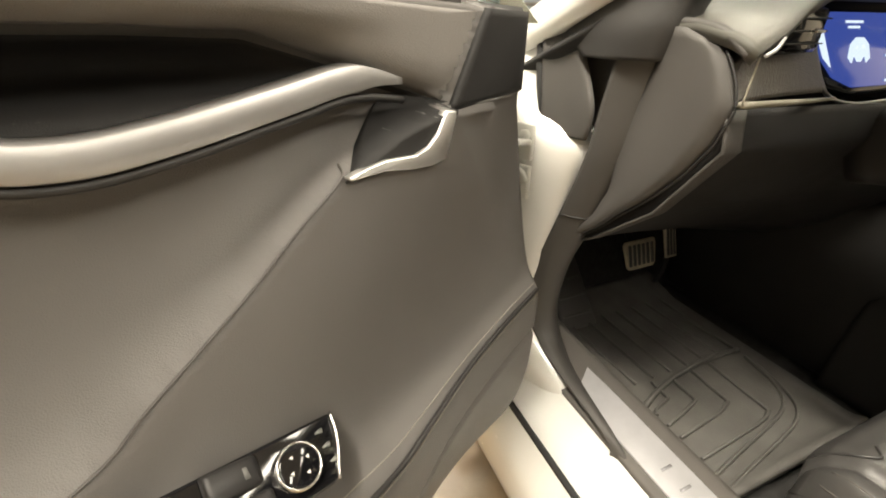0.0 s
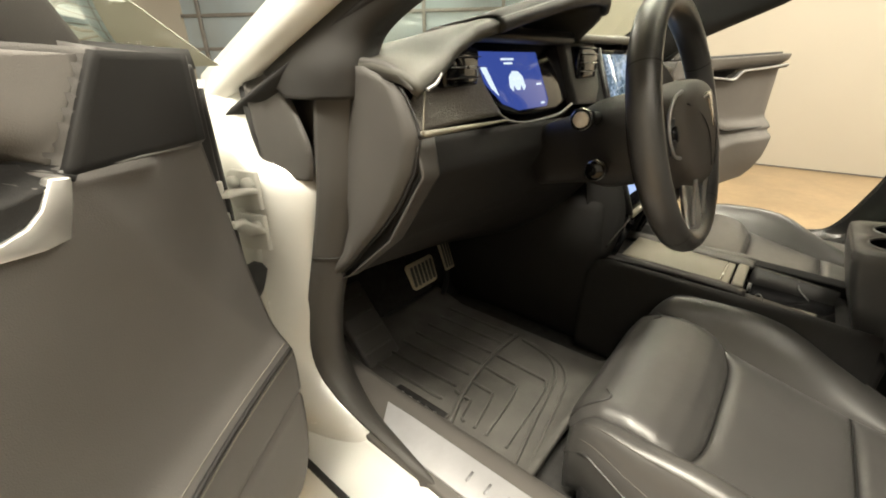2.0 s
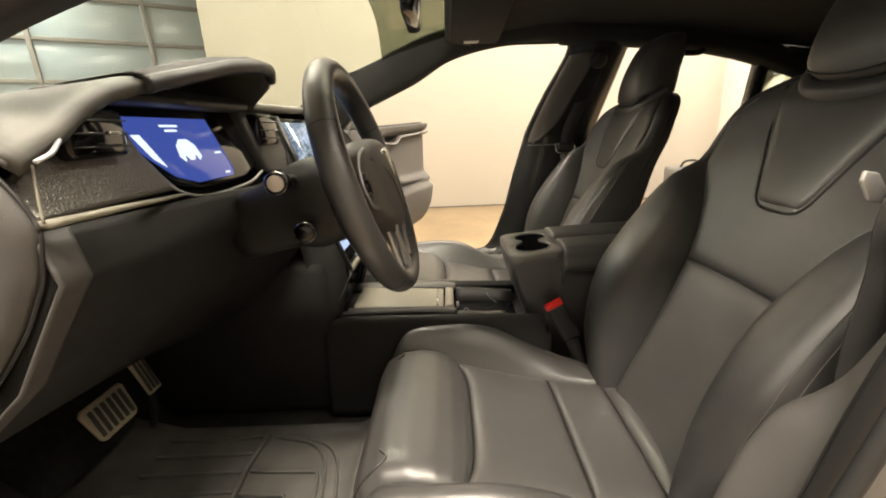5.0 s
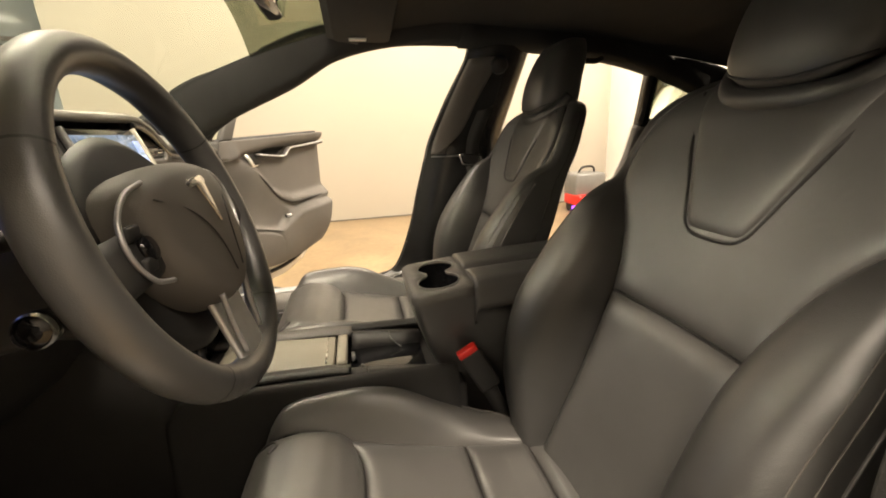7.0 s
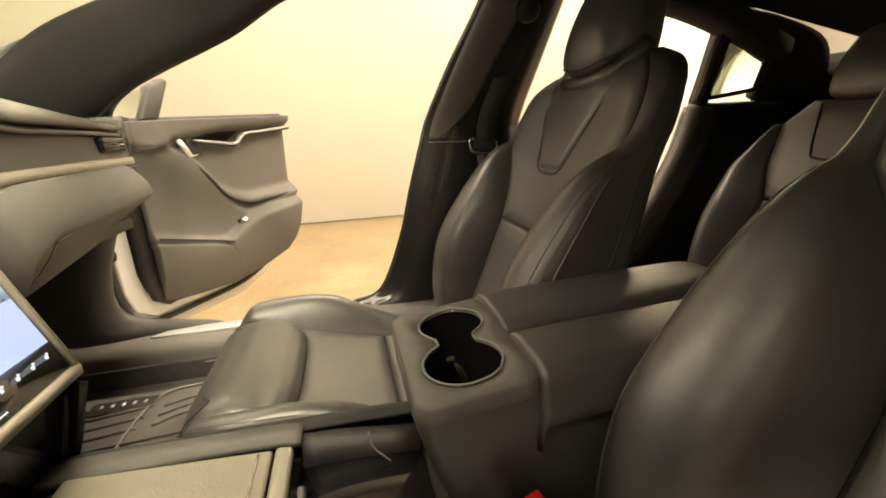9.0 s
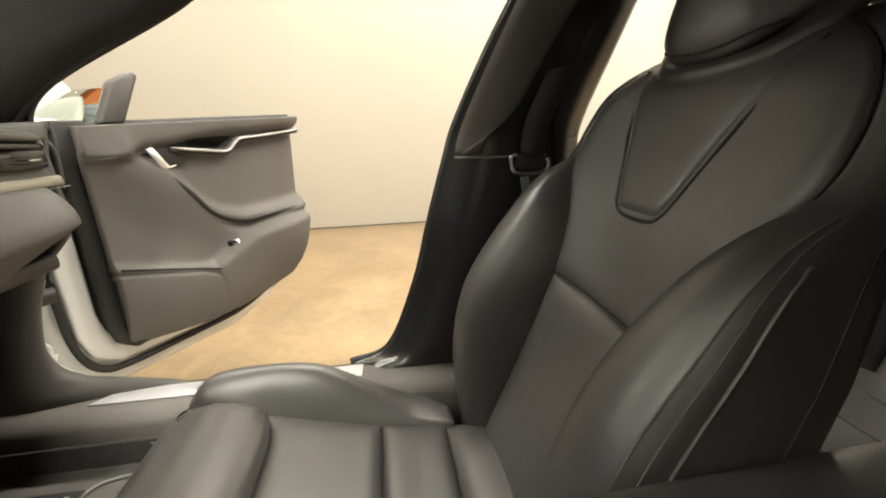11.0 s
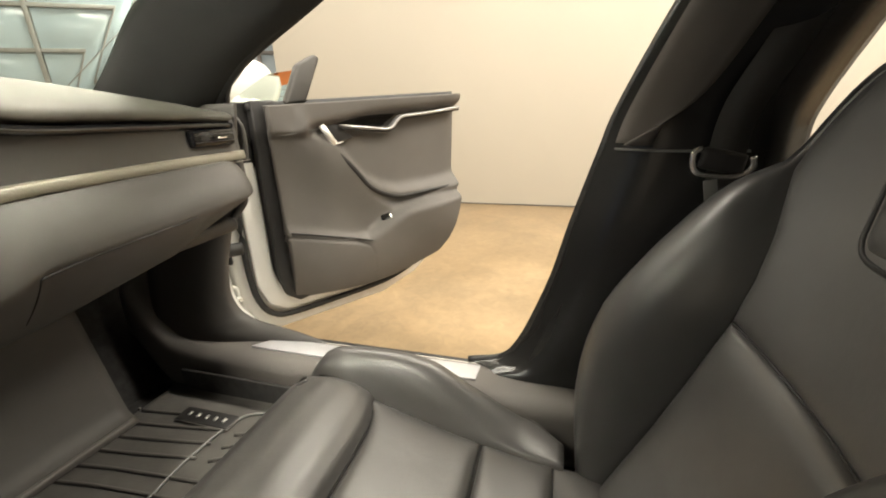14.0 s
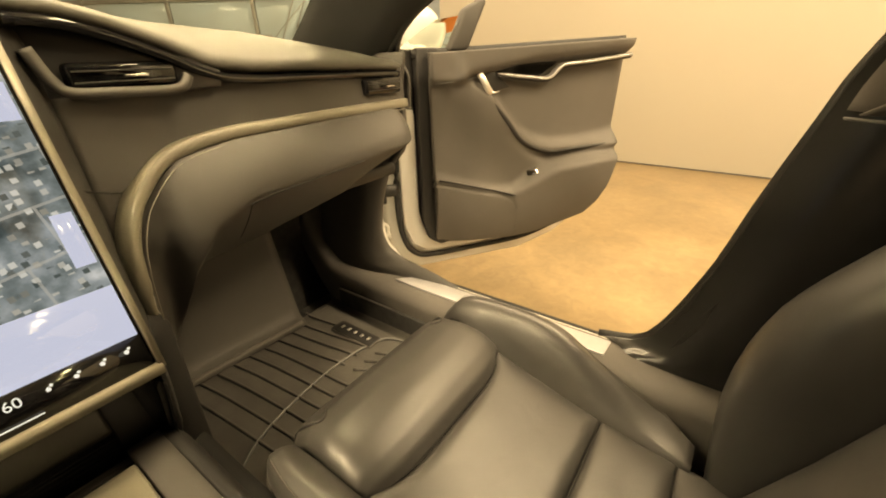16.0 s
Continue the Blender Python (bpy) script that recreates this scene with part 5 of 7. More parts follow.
    grey.outputs[0].default_value = (0.36, 0.42, 0.52, 1)
    nt.links.new(mix(road, mix(near, land, roof), grey.outputs[0]), b.inputs["Emission Color"])
    b.inputs["Base Color"].default_value = (0, 0, 0, 1)
    b.inputs["Emission Strength"].default_value = 0.95
    b.inputs["Roughness"].default_value = 0.15
    slab("map_view", [(-0.100, H - 0.012), (0.100, H - 0.012), (0.100, -H + 0.105), (-0.100, -H + 0.105)], T, 0.002, 0.0030, mm, t, "lit aerial map", bevel=0)
    pale = glow("screen_pale", (0.44, 0.56, 0.98), 1.0)
    slab("lower_view", [(-0.100, -H + 0.105), (0.100, -H + 0.105), (0.100, -H + 0.045), (-0.100, -H + 0.045)], T, 0.002, 0.0030, pale, t, "pale lit lower screen view", bevel=0)
    for a0, b0, w, h in ((0.088, H - 0.035, 0.022, 0.022), (0.088, H - 0.070, 0.020, 0.036), (0.089, -H + 0.160, 0.018, 0.056)):
        slab("screen_key", [(a0 - w / 2, b0 + h / 2), (a0 + w / 2, b0 + h / 2), (a0 + w / 2, b0 - h / 2), (a0 - w / 2, b0 - h / 2)], T, 0.003, 0.0036, pale, t, bevel=0)
    slab("control_bar", [(-0.100, -H + 0.045), (0.100, -H + 0.045), (0.100, -H + 0.008), (-0.100, -H + 0.008)], T, 0.002, 0.0028, PIANO, t, "black control bar", bevel=0)
    rot = Matrix.Translation(T(-0.008, -H + 0.033, 0.0036)) @ Matrix(((1, 0, 0, 0), (0, upv.y, nv.y, 0), (0, upv.z, nv.z, 0), (0, 0, 0, 1)))
    lettering("temperature_reading", "60", 0.014, rot, white, t)
    slab("bar_line", [(-0.032, -H + 0.014), (0.008, -H + 0.014), (0.008, -H + 0.0128), (-0.032, -H + 0.0128)], T, 0.0028, 0.0036, white, t, bevel=0)
    for k, a0 in enumerate((0.018, 0.040, 0.062, 0.084)):
        for j in range(2):
            lathe("bar_icon", T(a0 + 0.003 * j, -H + 0.032 + 0.003 * j, 0.0028), nv, [(0, 0.0024 - 0.0008 * j), (0.0008, 0.0024 - 0.0008 * j)], white, t, n=5 + k, smooth=False)
    # underside of the screen towards the console
    loft("lower_fascia", [[(x, 0.305 + dy, z) for x in (-0.101, -0.095, 0, 0.095, 0.101)] for z, dy in ((0.616, 0.006), (0.59, 0.014), (0.55, 0.026), (0.50, 0.044))], 12, 8, PIANO, d, "black centre stack below the screen", solid=0.02, face=(0, -1, 0))
    sweep("stack_trim", [(-0.215, 0.275, 0.655), (-0.20, 0.30, 0.61), (-0.185, 0.322, 0.567)], ring(0.002, 6), CHROME, d, "thin bright stack trim", n=8)
    for s in (-1, 1):
        loft("screen_cheek", [[(s * 0.109, y, z) for y, z in ((0.434, 0.974), (0.382, 0.83), (0.314, 0.64), (0.335, 0.50))], [(s * (0.134 if s > 0 else 0.145), y, z) for y, z in ((0.455, 0.974), (0.425, 0.83), (0.392, 0.64), (0.388, 0.50))]], 16, 4, PILLAR_TRIM if s > 0 else FELT, d, "charcoal side of the screen housing", solid=0.012, face=(s, -1, 0))
    # footwell side panel of the console on the passenger side
    grid("footwell_panel", lambda u, v: (0.165 + 0.355 * u, 0.70 - 0.02 * u + 0.25 * 0.30 * v + 0.02 * (1 - min(1, v / 0.12)) ** 2 * -1, 0.295 + 0.30 * v), 16, 12, TRIM, d, "grey felt footwell panel", solid=0.015, face=(0, -1, 0))
    sweep("panel_lip", [(0.17, 0.688, 0.300), (0.30, 0.682, 0.300), (0.42, 0.676, 0.300), (0.515, 0.670, 0.300)], ring(0.007, 8), TRIM_SOFT, d, "rounded lip of the footwell panel", n=16)


dashboard()


def steering():
    w = thing("steering_wheel", (-0.385, 0.19, 0.865), "black leather three-spoke steering wheel", "steering wheel")
    C = Vector((-0.385, 0.185, 0.865))
    tilt = radians(16.5)
    up = Vector((0, math.sin(tilt), math.cos(tilt)))
    right = Vector((1, 0, 0))
    out = Vector((0, -math.cos(tilt), math.sin(tilt)))

    def P(a, b, e):
        return C + right * a + up * b + out * e
    R = 0.164
    verts, faces, N, M = [], [], 72, 14
    for i in range(N):
        t = 2 * math.pi * i / N
        flat = 1.0
        rr = R * flat
        for j in range(M):
            q = 2 * math.pi * j / M
            verts.append(P((rr + 0.0165 * math.cos(q)) * math.sin(t), (rr + 0.0165 * math.cos(q)) * math.cos(t), 0.0195 * math.sin(q)))
    faces = [(i * M + j, i * M + (j + 1) % M, ((i + 1) % N) * M + (j + 1) % M, ((i + 1) % N) * M + j) for i in range(N) for j in range(M)]
    mk("rim", verts, faces, LEATHER_SHADED, w, "black leather rim")
    for t in (1.05, -1.05, 2.5, -2.5):
        verts = [P((R + 0.0169 * math.cos(q)) * math.sin(t + e), (R + 0.0169 * math.cos(q)) * math.cos(t + e), 0.0199 * math.sin(q)) for e in (-0.006, 0.006) for q in [2 * math.pi * j / 14 for j in range(14)]]
        mk("rim_seam", verts, [(j, (j + 1) % 14, 14 + (j + 1) % 14, 14 + j) for j in range(14)], BLACK, w)
    # airbag boss
    ol = [(-0.085, 0.045), (-0.05, 0.062), (0, 0.066), (0.05, 0.062), (0.085, 0.045), (0.090, 0.0), (0.07, -0.045), (0.03, -0.075), (0, -0.08), (-0.03, -0.075), (-0.07, -0.045), (-0.090, 0.0)]
    loft("boss", [[tuple(P(a * k, b * k - 0.006, e)) for a, b in ol] for k, e in ((1.0, -0.03), (1.02, 0.0), (0.95, 0.022), (0.75, 0.032), (0.35, 0.037), (0.02, 0.038))], 40, 16, TRIM_SOFT, w, "charcoal padded airbag boss", closed=True, caps=True)
    for a in (-1, 1):
        loft("spoke", [[tuple(P(a * x, y + dy, e)) for dy, e in ((0.022, 0.0), (0.014, 0.012), (-0.014, 0.012), (-0.022, 0.0), (0.0, -0.012))] for x, y in ((0.07, -0.005), (0.11, -0.008), (0.165, -0.010))], 20, 8, BLACK, w, "black spoke with controls", closed=True, caps=True)
        lathe("scroll_control", P(a * 0.100, -0.003, 0.012), out, [(0, 0.011), (0.005, 0.010), (0.006, 0.0)], PIANO, w)
    loft("spoke", [[tuple(P(x + dx, y, e)) for dx, e in ((-0.035, 0.0), (-0.022, 0.010), (0.022, 0.010), (0.035, 0.0), (0.0, -0.01))] for x, y in ((0, -0.07), (0, -0.11), (0, -0.165))], 20, 8, ALU, w, "satin lower spoke", closed=True, caps=True)
    lathe("hub", P(0, -0.012, -0.030), out, [(-0.02, 0.06), (-0.012, 0.105), (0.004, 0.112), (0.012, 0.100), (0.016, 0.0)], BLACK, w, "black hub behind the boss", n=36)
    for a in (-1, 1):
        sweep("spoke_trim", [P(a * x, y, e) for x, y, e in ((0.070, 0.046, 0.020), (0.098, 0.040, 0.018), (0.122, 0.022, 0.016), (0.128, -0.004, 0.015), (0.116, -0.026, 0.015), (0.094, -0.034, 0.016))], ring(0.0022, 8), GRIP, w, "satin metal spoke outline", n=30)
        sweep("spoke_trim", [P(a * x, y, e) for x, y, e in ((0.040, -0.072, 0.020), (0.036, -0.105, 0.014), (0.032, -0.140, 0.010))], ring(0.0030, 8), GRIP, w, n=16)
        for k in range(2):
            box("spoke_button", P(a * 0.108, 0.012 - 0.026 * k, 0.013), (0.018, 0.006, 0.012), BLACK, w, bevel=0.002)
    sweep("boss_crease", [P(x, y, e) for x, y, e in ((-0.080, 0.030, 0.027), (-0.045, 0.010, 0.0355), (-0.022, -0.020, 0.0375), (-0.010, -0.060, 0.034))], ring(0.0010, 5), BLACK, w, n=24)
    sweep("boss_crease", [P(x, y, e) for x, y, e in ((0.080, 0.030, 0.027), (0.045, 0.010, 0.0355), (0.022, -0.020, 0.0375), (0.010, -0.060, 0.034))], ring(0.0010, 5), BLACK, w, n=24)
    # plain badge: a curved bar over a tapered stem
    slab("badge", [(-0.027, 0.030), (-0.014, 0.034), (0.0, 0.035), (0.014, 0.034), (0.027, 0.030), (0.023, 0.025), (0.009, 0.027), (0.0, -0.014), (-0.009, 0.027), (-0.023, 0.025)], lambda a, b, e: P(a, b + 0.004, e - 0.25 * abs(a)), 0.036, 0.0405, CHROME, w, "satin metal badge shape", bevel=0.001)
    # column shroud and stalks
    col = thing("steering_column", (-0.385, 0.35, 0.82), "black steering column shroud with stalks", "steering column")
    loft("shroud", [[tuple(C - out * e + right * x * k + up * y * k) for x, y in ((-0.055, 0.03), (-0.03, 0.055), (0.03, 0.055), (0.055, 0.03), (0.055, -0.04), (0.03, -0.065), (-0.03, -0.065), (-0.055, -0.04))] for e, k in ((0.03, 0.9), (0.05, 1.05), (0.10, 1.08), (0.14, 0.9), (0.22, 0.80))], 32, 14, BLACK, col, "black plastic column shroud", closed=True, caps=True)
    for y, e, ln in ((0.036, 0.10, 0.096), (-0.037, 0.100, 0.077)):
        a, b = C - out * e + up * y, C - out * (e - 0.01) + up * (y + 0.005) - right * (ln + 0.02)
        sweep("stalk", [a, (a + b) / 2, b], ring(0.009, 10), BLACK, col, "black control stalk", n=10)
        lathe("stalk_end", b, (b - a), [(-0.022, 0.012), (-0.004, 0.0145), (0.004, 0.0145), (0.007, 0.012), (0.008, 0.0)], PIANO, col)
        lathe("stalk_ring", b + (b - a).normalized() * 0.004, (b - a), [(-0.001, 0.0150), (0.003, 0.0150), (0.0045, 0.0135)], CHROME, col, "chrome ring on the stalk end", caps=False)
        if y > 0:
            lathe("stalk_button", b, (b - a), [(0.004, 0.0105), (0.0095, 0.0105), (0.0105, 0.009)], PALE, col, "pale stalk end button", n=16)
    a, b = C - out * 0.07 + up * 0.03, C - out * 0.06 + up * 0.03 + right * 0.14
    sweep("stalk", [a, (a + b) / 2, b], ring(0.009, 10), BLACK, col, n=10)
    # pedals
    p = thing("brake_pedal", (-0.35, 0.74, 0.44), "ribbed metal brake pedal", "pedal", group="pedals")
    def B(a, b, e):
        return Vector((-0.362 + a, 0.725 + 0.35 * b + e * 0.9, 0.445 + 0.9 * b - 0.35 * e))
    slab("pad", [(-0.052, 0.03), (-0.044, 0.038), (0.046, 0.038), (0.052, 0.030), (0.047, -0.03), (0.038, -0.038), (-0.036, -0.038), (-0.045, -0.030)], B, 0.0, 0.008, BRASS, p, "satin metal pad", bevel=0.003)
    for i in range(6):
        x = -0.035 + 0.0142 * i
        slab("rib", [(x - 0.004, 0.028), (x + 0.004, 0.028), (x + 0.003, -0.028), (x - 0.005, -0.028)], B, -0.004, 0.001, RUBBER, p, bevel=0.002)
    sweep("arm", [B(0, 0, 0.01), B(0, 0.10, 0.06), B(0, 0.28, 0.10)], ring(0.009, 8), BLACK, p, n=8)
    p = thing("accelerator_pedal", (-0.24, 0.76, 0.42), "ribbed metal accelerator pedal", "pedal", group="pedals")
    def A(a, b, e):
        return Vector((-0.247 + a - 0.03 * b, 0.745 + 0.30 * b + e * 0.9, 0.468 + 0.95 * b - 0.3 * e))
    slab("pad", [(-0.022, 0.058), (0.020, 0.058), (0.022, -0.062), (-0.016, -0.062)], A, 0.0, 0.008, BRASS, p, "satin metal pad", bevel=0.003)
    for i in range(3):
        x = -0.011 + 0.011 * i
        slab("rib", [(x - 0.003, 0.05), (x + 0.003, 0.05), (x + 0.003, -0.054), (x - 0.003, -0.054)], A, -0.004, 0.001, RUBBER, p, bevel=0.0015)
    sweep("arm", [A(0, -0.05, 0.01), A(0, -0.10, 0.03), A(0, -0.14, 0.06)], ring(0.008, 8), BLACK, p, n=8)
    f = thing("foot_rest", (-0.58, 0.72, 0.35), "black rubber foot rest", "foot rest")
    slab("pad", [(-0.05, -0.09), (0.05, -0.09), (0.055, 0.13), (-0.045, 0.13)], lambda a, b, e: Vector((-0.545 + a - 0.05 * b, 0.745 + 0.62 * b + 0.7 * e, 0.355 + 0.72 * b - 0.6 * e)), 0.0, 0.03, TRIM, f, "grey foot rest pad", bevel=0.008)
    for k in range(4):
        b0 = -0.055 + 0.048 * k
        slab("rib", [(-0.040, b0), (0.042, b0), (0.042, b0 + 0.006), (-0.040, b0 + 0.006)], lambda a, b, e: Vector((-0.545 + a - 0.05 * b, 0.745 + 0.62 * b + 0.7 * e, 0.355 + 0.72 * b - 0.6 * e)), -0.003, 0.002, RUBBER, f, bevel=0.001)


steering()

# ---- seats ----
BACK_Y = ([0.34, 0.40, 0.50, 0.59, 0.67, 0.80, 0.93, 1.0, 1.06], [-0.265, -0.292, -0.338, -0.375, -0.405, -0.455, -0.508, -0.538, -0.56])


def soft(u, k=6):
    return 1 - abs(2 * u - 1) ** k


def front_seat(cx, y0, cy, label):
    """A sports seat; cy: how far its cushion is set forward of its back."""
    seat = thing("front_seat", (cx, y0 - 0.1, 0.29), label, "car seat", group="front seats")
    by = lambda z: lerp(z, *BACK_Y)

    def B(x, z, f):
        return (cx + x, y0 + by(z) + 0.93 * f, z + 0.37 * f * 0.6)

    zs_w = ([0.33, 0.39, 0.46, 0.60, 0.72, 0.80, 0.86, 0.90, 0.93, 0.96, 0.985, 1.005, 1.02], [0.205, 0.228, 0.260, 0.278, 0.270, 0.256, 0.246, 0.244, 0.239, 0.229, 0.210, 0.178, 0.138])
    width = lambda z: lerp(z, *zs_w)
    edge = lambda z: lerp(z, [0.34, 0.60, 0.67, 0.72, 0.77, 0.81, 0.84, 0.865, 0.90, 0.93, 0.96, 0.985, 1.005, 1.02], [0.128, 0.132, 0.133, 0.143, 0.164, 0.190, 0.212, 0.216, 0.215, 0.207, 0.190, 0.160, 0.125, 0.09])
    prot = lambda z: lerp(z, [0.34, 0.38, 0.42, 0.46, 0.50, 0.54, 0.57, 0.60, 0.63, 0.66, 0.71, 0.76, 0.79, 0.815, 0.832, 0.845, 0.87], [0.020, 0.044, 0.068, 0.089, 0.105, 0.115, 0.119, 0.120, 0.117, 0.111, 0.096, 0.077, 0.062, 0.044, 0.024, 0.006, 0.0])

    def base(x, z):
        c = lerp(z, [0.36, 0.70, 0.80, 0.90, 1.02], [0.024, 0.024, 0.018, 0.010, 0.005])
        a = min(abs(x), edge(z))
        return -0.009 + c * (a / 0.2) ** 2 - 0.022 * max(0, (z - 0.94) / 0.06) ** 2

    def panel(name, xl, xr, z0, z1, puff, lab="", mat=LEATHER, nu=24, nv=24, k=8, kv=None):
        def f(u, v):
            z = z0 + (z1 - z0) * v
            x = xl(z) + (xr(z) - xl(z)) * u
            return B(x, z, puff * soft(u, k) * soft(v, kv or k) + base(x, z))
        return grid(name, f, nu, nv, mat, seat, lab, solid=0.02, face=(0, 1, 0.3))
    panel("lower_back_panel", lambda z: -edge(z), edge, 0.36, 0.6698, 0.013, "smooth black leather lower back panel", nu=40, nv=40, k=12, kv=14)
    ins = lambda z: lerp(z, [0.789, 0.792, 0.80, 0.82, 0.955, 1.0], [0.020, 0.036, 0.049, 0.060, 0.121, 0.14])
    # side bolsters: a stitched lobe below, the rounded shoulder above, the flank behind
    LOBE = [(-0.03, 0.0, -0.030), (0.0, 0.03, -0.022), (0.035, 0.22, -0.010), (0.11, 0.52, -0.004), (0.25, 0.82, 0.0), (0.48, 0.97, 0.0), (0.74, 1.0, -0.003), (0.93, 0.88, -0.012), (0.99, 0.56, -0.026), (1.0, 0.12, -0.038), (0.99, 0.0, -0.048), (0.93, 0.0, -0.056), (0.70, 0.0, -0.062)]
    for s in (-1, 1):
        def lobe(z, n=60):
            xi, xo, p = edge(z) - 0.001, width(z) + 0.003, prot(z)
            w = xo - xi
            return [B(s * float(x), z, float(f) + base(s * xi, z)) for x, f in cr([(xi + t * w * lerp(z, [0.90, 1.018], [1.0, 1.0 if t < 0.99 else 0.92]), h * p + d * lerp(z, [0.88, 0.96, 1.0, 1.018], [1.0, 0.85, 0.62, 0.40])) for t, h, d in LOBE], n)]
        levels = list(np.linspace(0.345, 1.018, 56))
        rows = [lobe(z) for z in levels]
        n_row = len(rows[0])
        mk("back_bolster", [q for r in rows for q in r], [(a * n_row + b, a * n_row + b + 1, (a + 1) * n_row + b + 1, (a + 1) * n_row + b) for a in range(len(rows) - 1) for b in range(n_row - 1)], LEATHER_SHADED, seat, "rounded black leather side bolster", solid=0.006, face=(s * 0.3, 1, 0.2))
        sweep("bolster_seam", [B(s * (edge(z) - 0.0005), z, base(edge(z), z) - 0.003) for z in np.linspace(0.40, 1.0, 26)], ring(0.0030, 6), BLACK, seat, n=70)
        for q in (33, 35):
            sweep("bolster_stitching", [Vector(lobe(z)[q]) + Vector((0, 0.0008, 0.0004)) for z in np.linspace(0.42, 0.835, 18)], ring(0.0009, 5), STITCH, seat, "fine grey stitching", n=60)
        sweep("bolster_piping", [Vector(lobe(z)[37]) + Vector((s * 0.0006, 0, 0.0002)) for z in np.linspace(0.42, 0.80, 18)], ring(0.0019, 6), LEATHER, seat, "leather piping along the bolster edge", n=60)
        sweep("flank_seam", [Vector(lobe(z)[44]) + Vector((s * 0.0004, 0, 0)) for z in np.linspace(0.40, 0.99, 18)], ring(0.0012, 5), BLACK, seat, n=50)
    panel("upper_back_panel", lambda z: -edge(z), edge, 0.6702, 1.018, 0.008, "black leather upper back panel", nu=56, nv=70, k=18, kv=22)
    panel("back_insert", lambda z: -ins(z), ins, 0.790, 1.005, 0.0125, "smooth leather upper insert", nu=36, nv=48, k=12, kv=16)
    sweep("back_seam", [B(x, 0.670, base(x, 0.67) + 0.0005) for x in np.linspace(-0.131, 0.131, 9)], ring(0.0014, 6), BLACK, seat, n=24)
    sweep("insert_seam", [B(x, z, base(x, z) + 0.0072) for x, z in ((-0.134, 0.985), (-0.101, 0.91), (-0.078, 0.86), (-0.060, 0.82), (-0.049, 0.80), (-0.028, 0.789), (0.028, 0.789), (0.049, 0.80), (0.060, 0.82), (0.078, 0.86), (0.101, 0.91), (0.134, 0.985))], ring(0.0030, 6), BLACK, seat, n=60)
    # closed body behind the panels
    rows = []
    for z in (0.33, 0.40, 0.50, 0.60, 0.70, 0.80, 0.86, 0.90, 0.93, 0.96, 0.985, 1.005, 1.02):
        w, dep = width(z) - 0.012, lerp(z, [0.33, 0.5, 0.8, 0.9, 0.97, 1.0, 1.02], [0.036, 0.030, 0.018, 0.014, 0.012, 0.010, 0.006])
        rows.append([B(w * (1 - 0.12 * max(0.0, -math.sin(t))) * math.copysign(abs(math.cos(t)) ** 0.55, math.cos(t)), z, -0.026 - dep - 0.02 * max(0, (z - 0.94) / 0.06) ** 2 * 0.9 + dep * math.copysign(abs(math.sin(t)) ** 0.7, math.sin(t))) for t in [i * math.pi / 12 for i in range(24)]])
    loft("back_shell", rows, 48, 44, LEATHER_SHADED, seat, "black seat back shell", closed=True, caps=True)
    # headrest, part of the tall back, on its stitched collar
    hy = lambda z: lerp(z, [0.93, 1.0, 1.08, 1.16, 1.20], [-0.525, -0.520, -0.535, -0.565, -0.60])
    rows = []
    for z, w, d in ((0.972, 0.050, 0.045), (0.977, 0.082, 0.090), (0.990, 0.098, 0.108), (1.02, 0.106, 0.116), (1.07, 0.105, 0.112), (1.12, 0.096, 0.105), (1.155, 0.082, 0.09), (1.175, 0.062, 0.065), (1.183, 0.033, 0.035)):
        rows.append([(cx + w * math.copysign(abs(math.cos(t)) ** 0.6, math.cos(t)), y0 + hy(z) - 0.055 + d * 0.55 * math.copysign(abs(math.sin(t)) ** 0.7, math.sin(t)), z + 0.024 * math.cos(t) ** 2 * max(0, (1.03 - z) / 0.05)) for t in [i * math.pi / 10 for i in range(20)]])
    loft("headrest", rows, 48, 40, LEATHER, seat, "black leather headrest", closed=True, caps=True)
    sweep("headrest_collar", [(cx + x, y0 - 0.528 - 1.6 * (z - 0.962) ** 1.0 * 0.6, z) for x, z in ((-0.112, 1.022), (-0.103, 0.993), (-0.080, 0.972), (-0.045, 0.963), (0, 0.961), (0.045, 0.963), (0.080, 0.972), (0.103, 0.993), (0.112, 1.022))], ring(0.018, 12, 0.015), LEATHER_SHADED, seat, "padded leather collar under the headrest", n=40, up=(0, 1, 0))
    sweep("headrest_seam", [(cx + x, y0 + hy(0.995) - 0.055 + 0.0605 * (1 - abs(x / 0.112) ** 5), 0.988 + 0.020 * (x / 0.10) ** 2) for x in np.linspace(-0.092, 0.092, 9)], ring(0.0016, 5), BLACK, seat, n=30)

    # cushion
    cz = lambda y: lerp(y, [-0.30, -0.27, -0.20, -0.10, 0.0, 0.07, 0.10, 0.14, 0.175, 0.205, 0.222], [0.378, 0.378, 0.382, 0.396, 0.418, 0.436, 0.448, 0.462, 0.466, 0.456, 0.43])
    yc = y0 + cy

    def C(x, y, f):
        return (cx + x, yc + y, cz(y) + f)
    bow = lambda u: 0.034 * abs(2 * u - 1) ** 5

    def cpanel(name, hw0, hw1, ya, yb, puff, lab="", k=8, front=0.0):
        def f(u, v):
            y = ya + (yb - ya) * v
            hw = hw0 + (hw1 - hw0) * v
            x = -hw + 2 * hw * u
            return C(x, y + front * bow(u) * v, puff * soft(u, k) * soft(v, k) - 0.008)
        return grid(name, f, 40, 28, LEATHER, seat, lab, solid=0.03, face=(0, 0, 1))
    cpanel("cushion_roll", 0.150, 0.155, -0.335 - cy, -0.2575, 0.018, "rolled rear cushion strip", k=4)
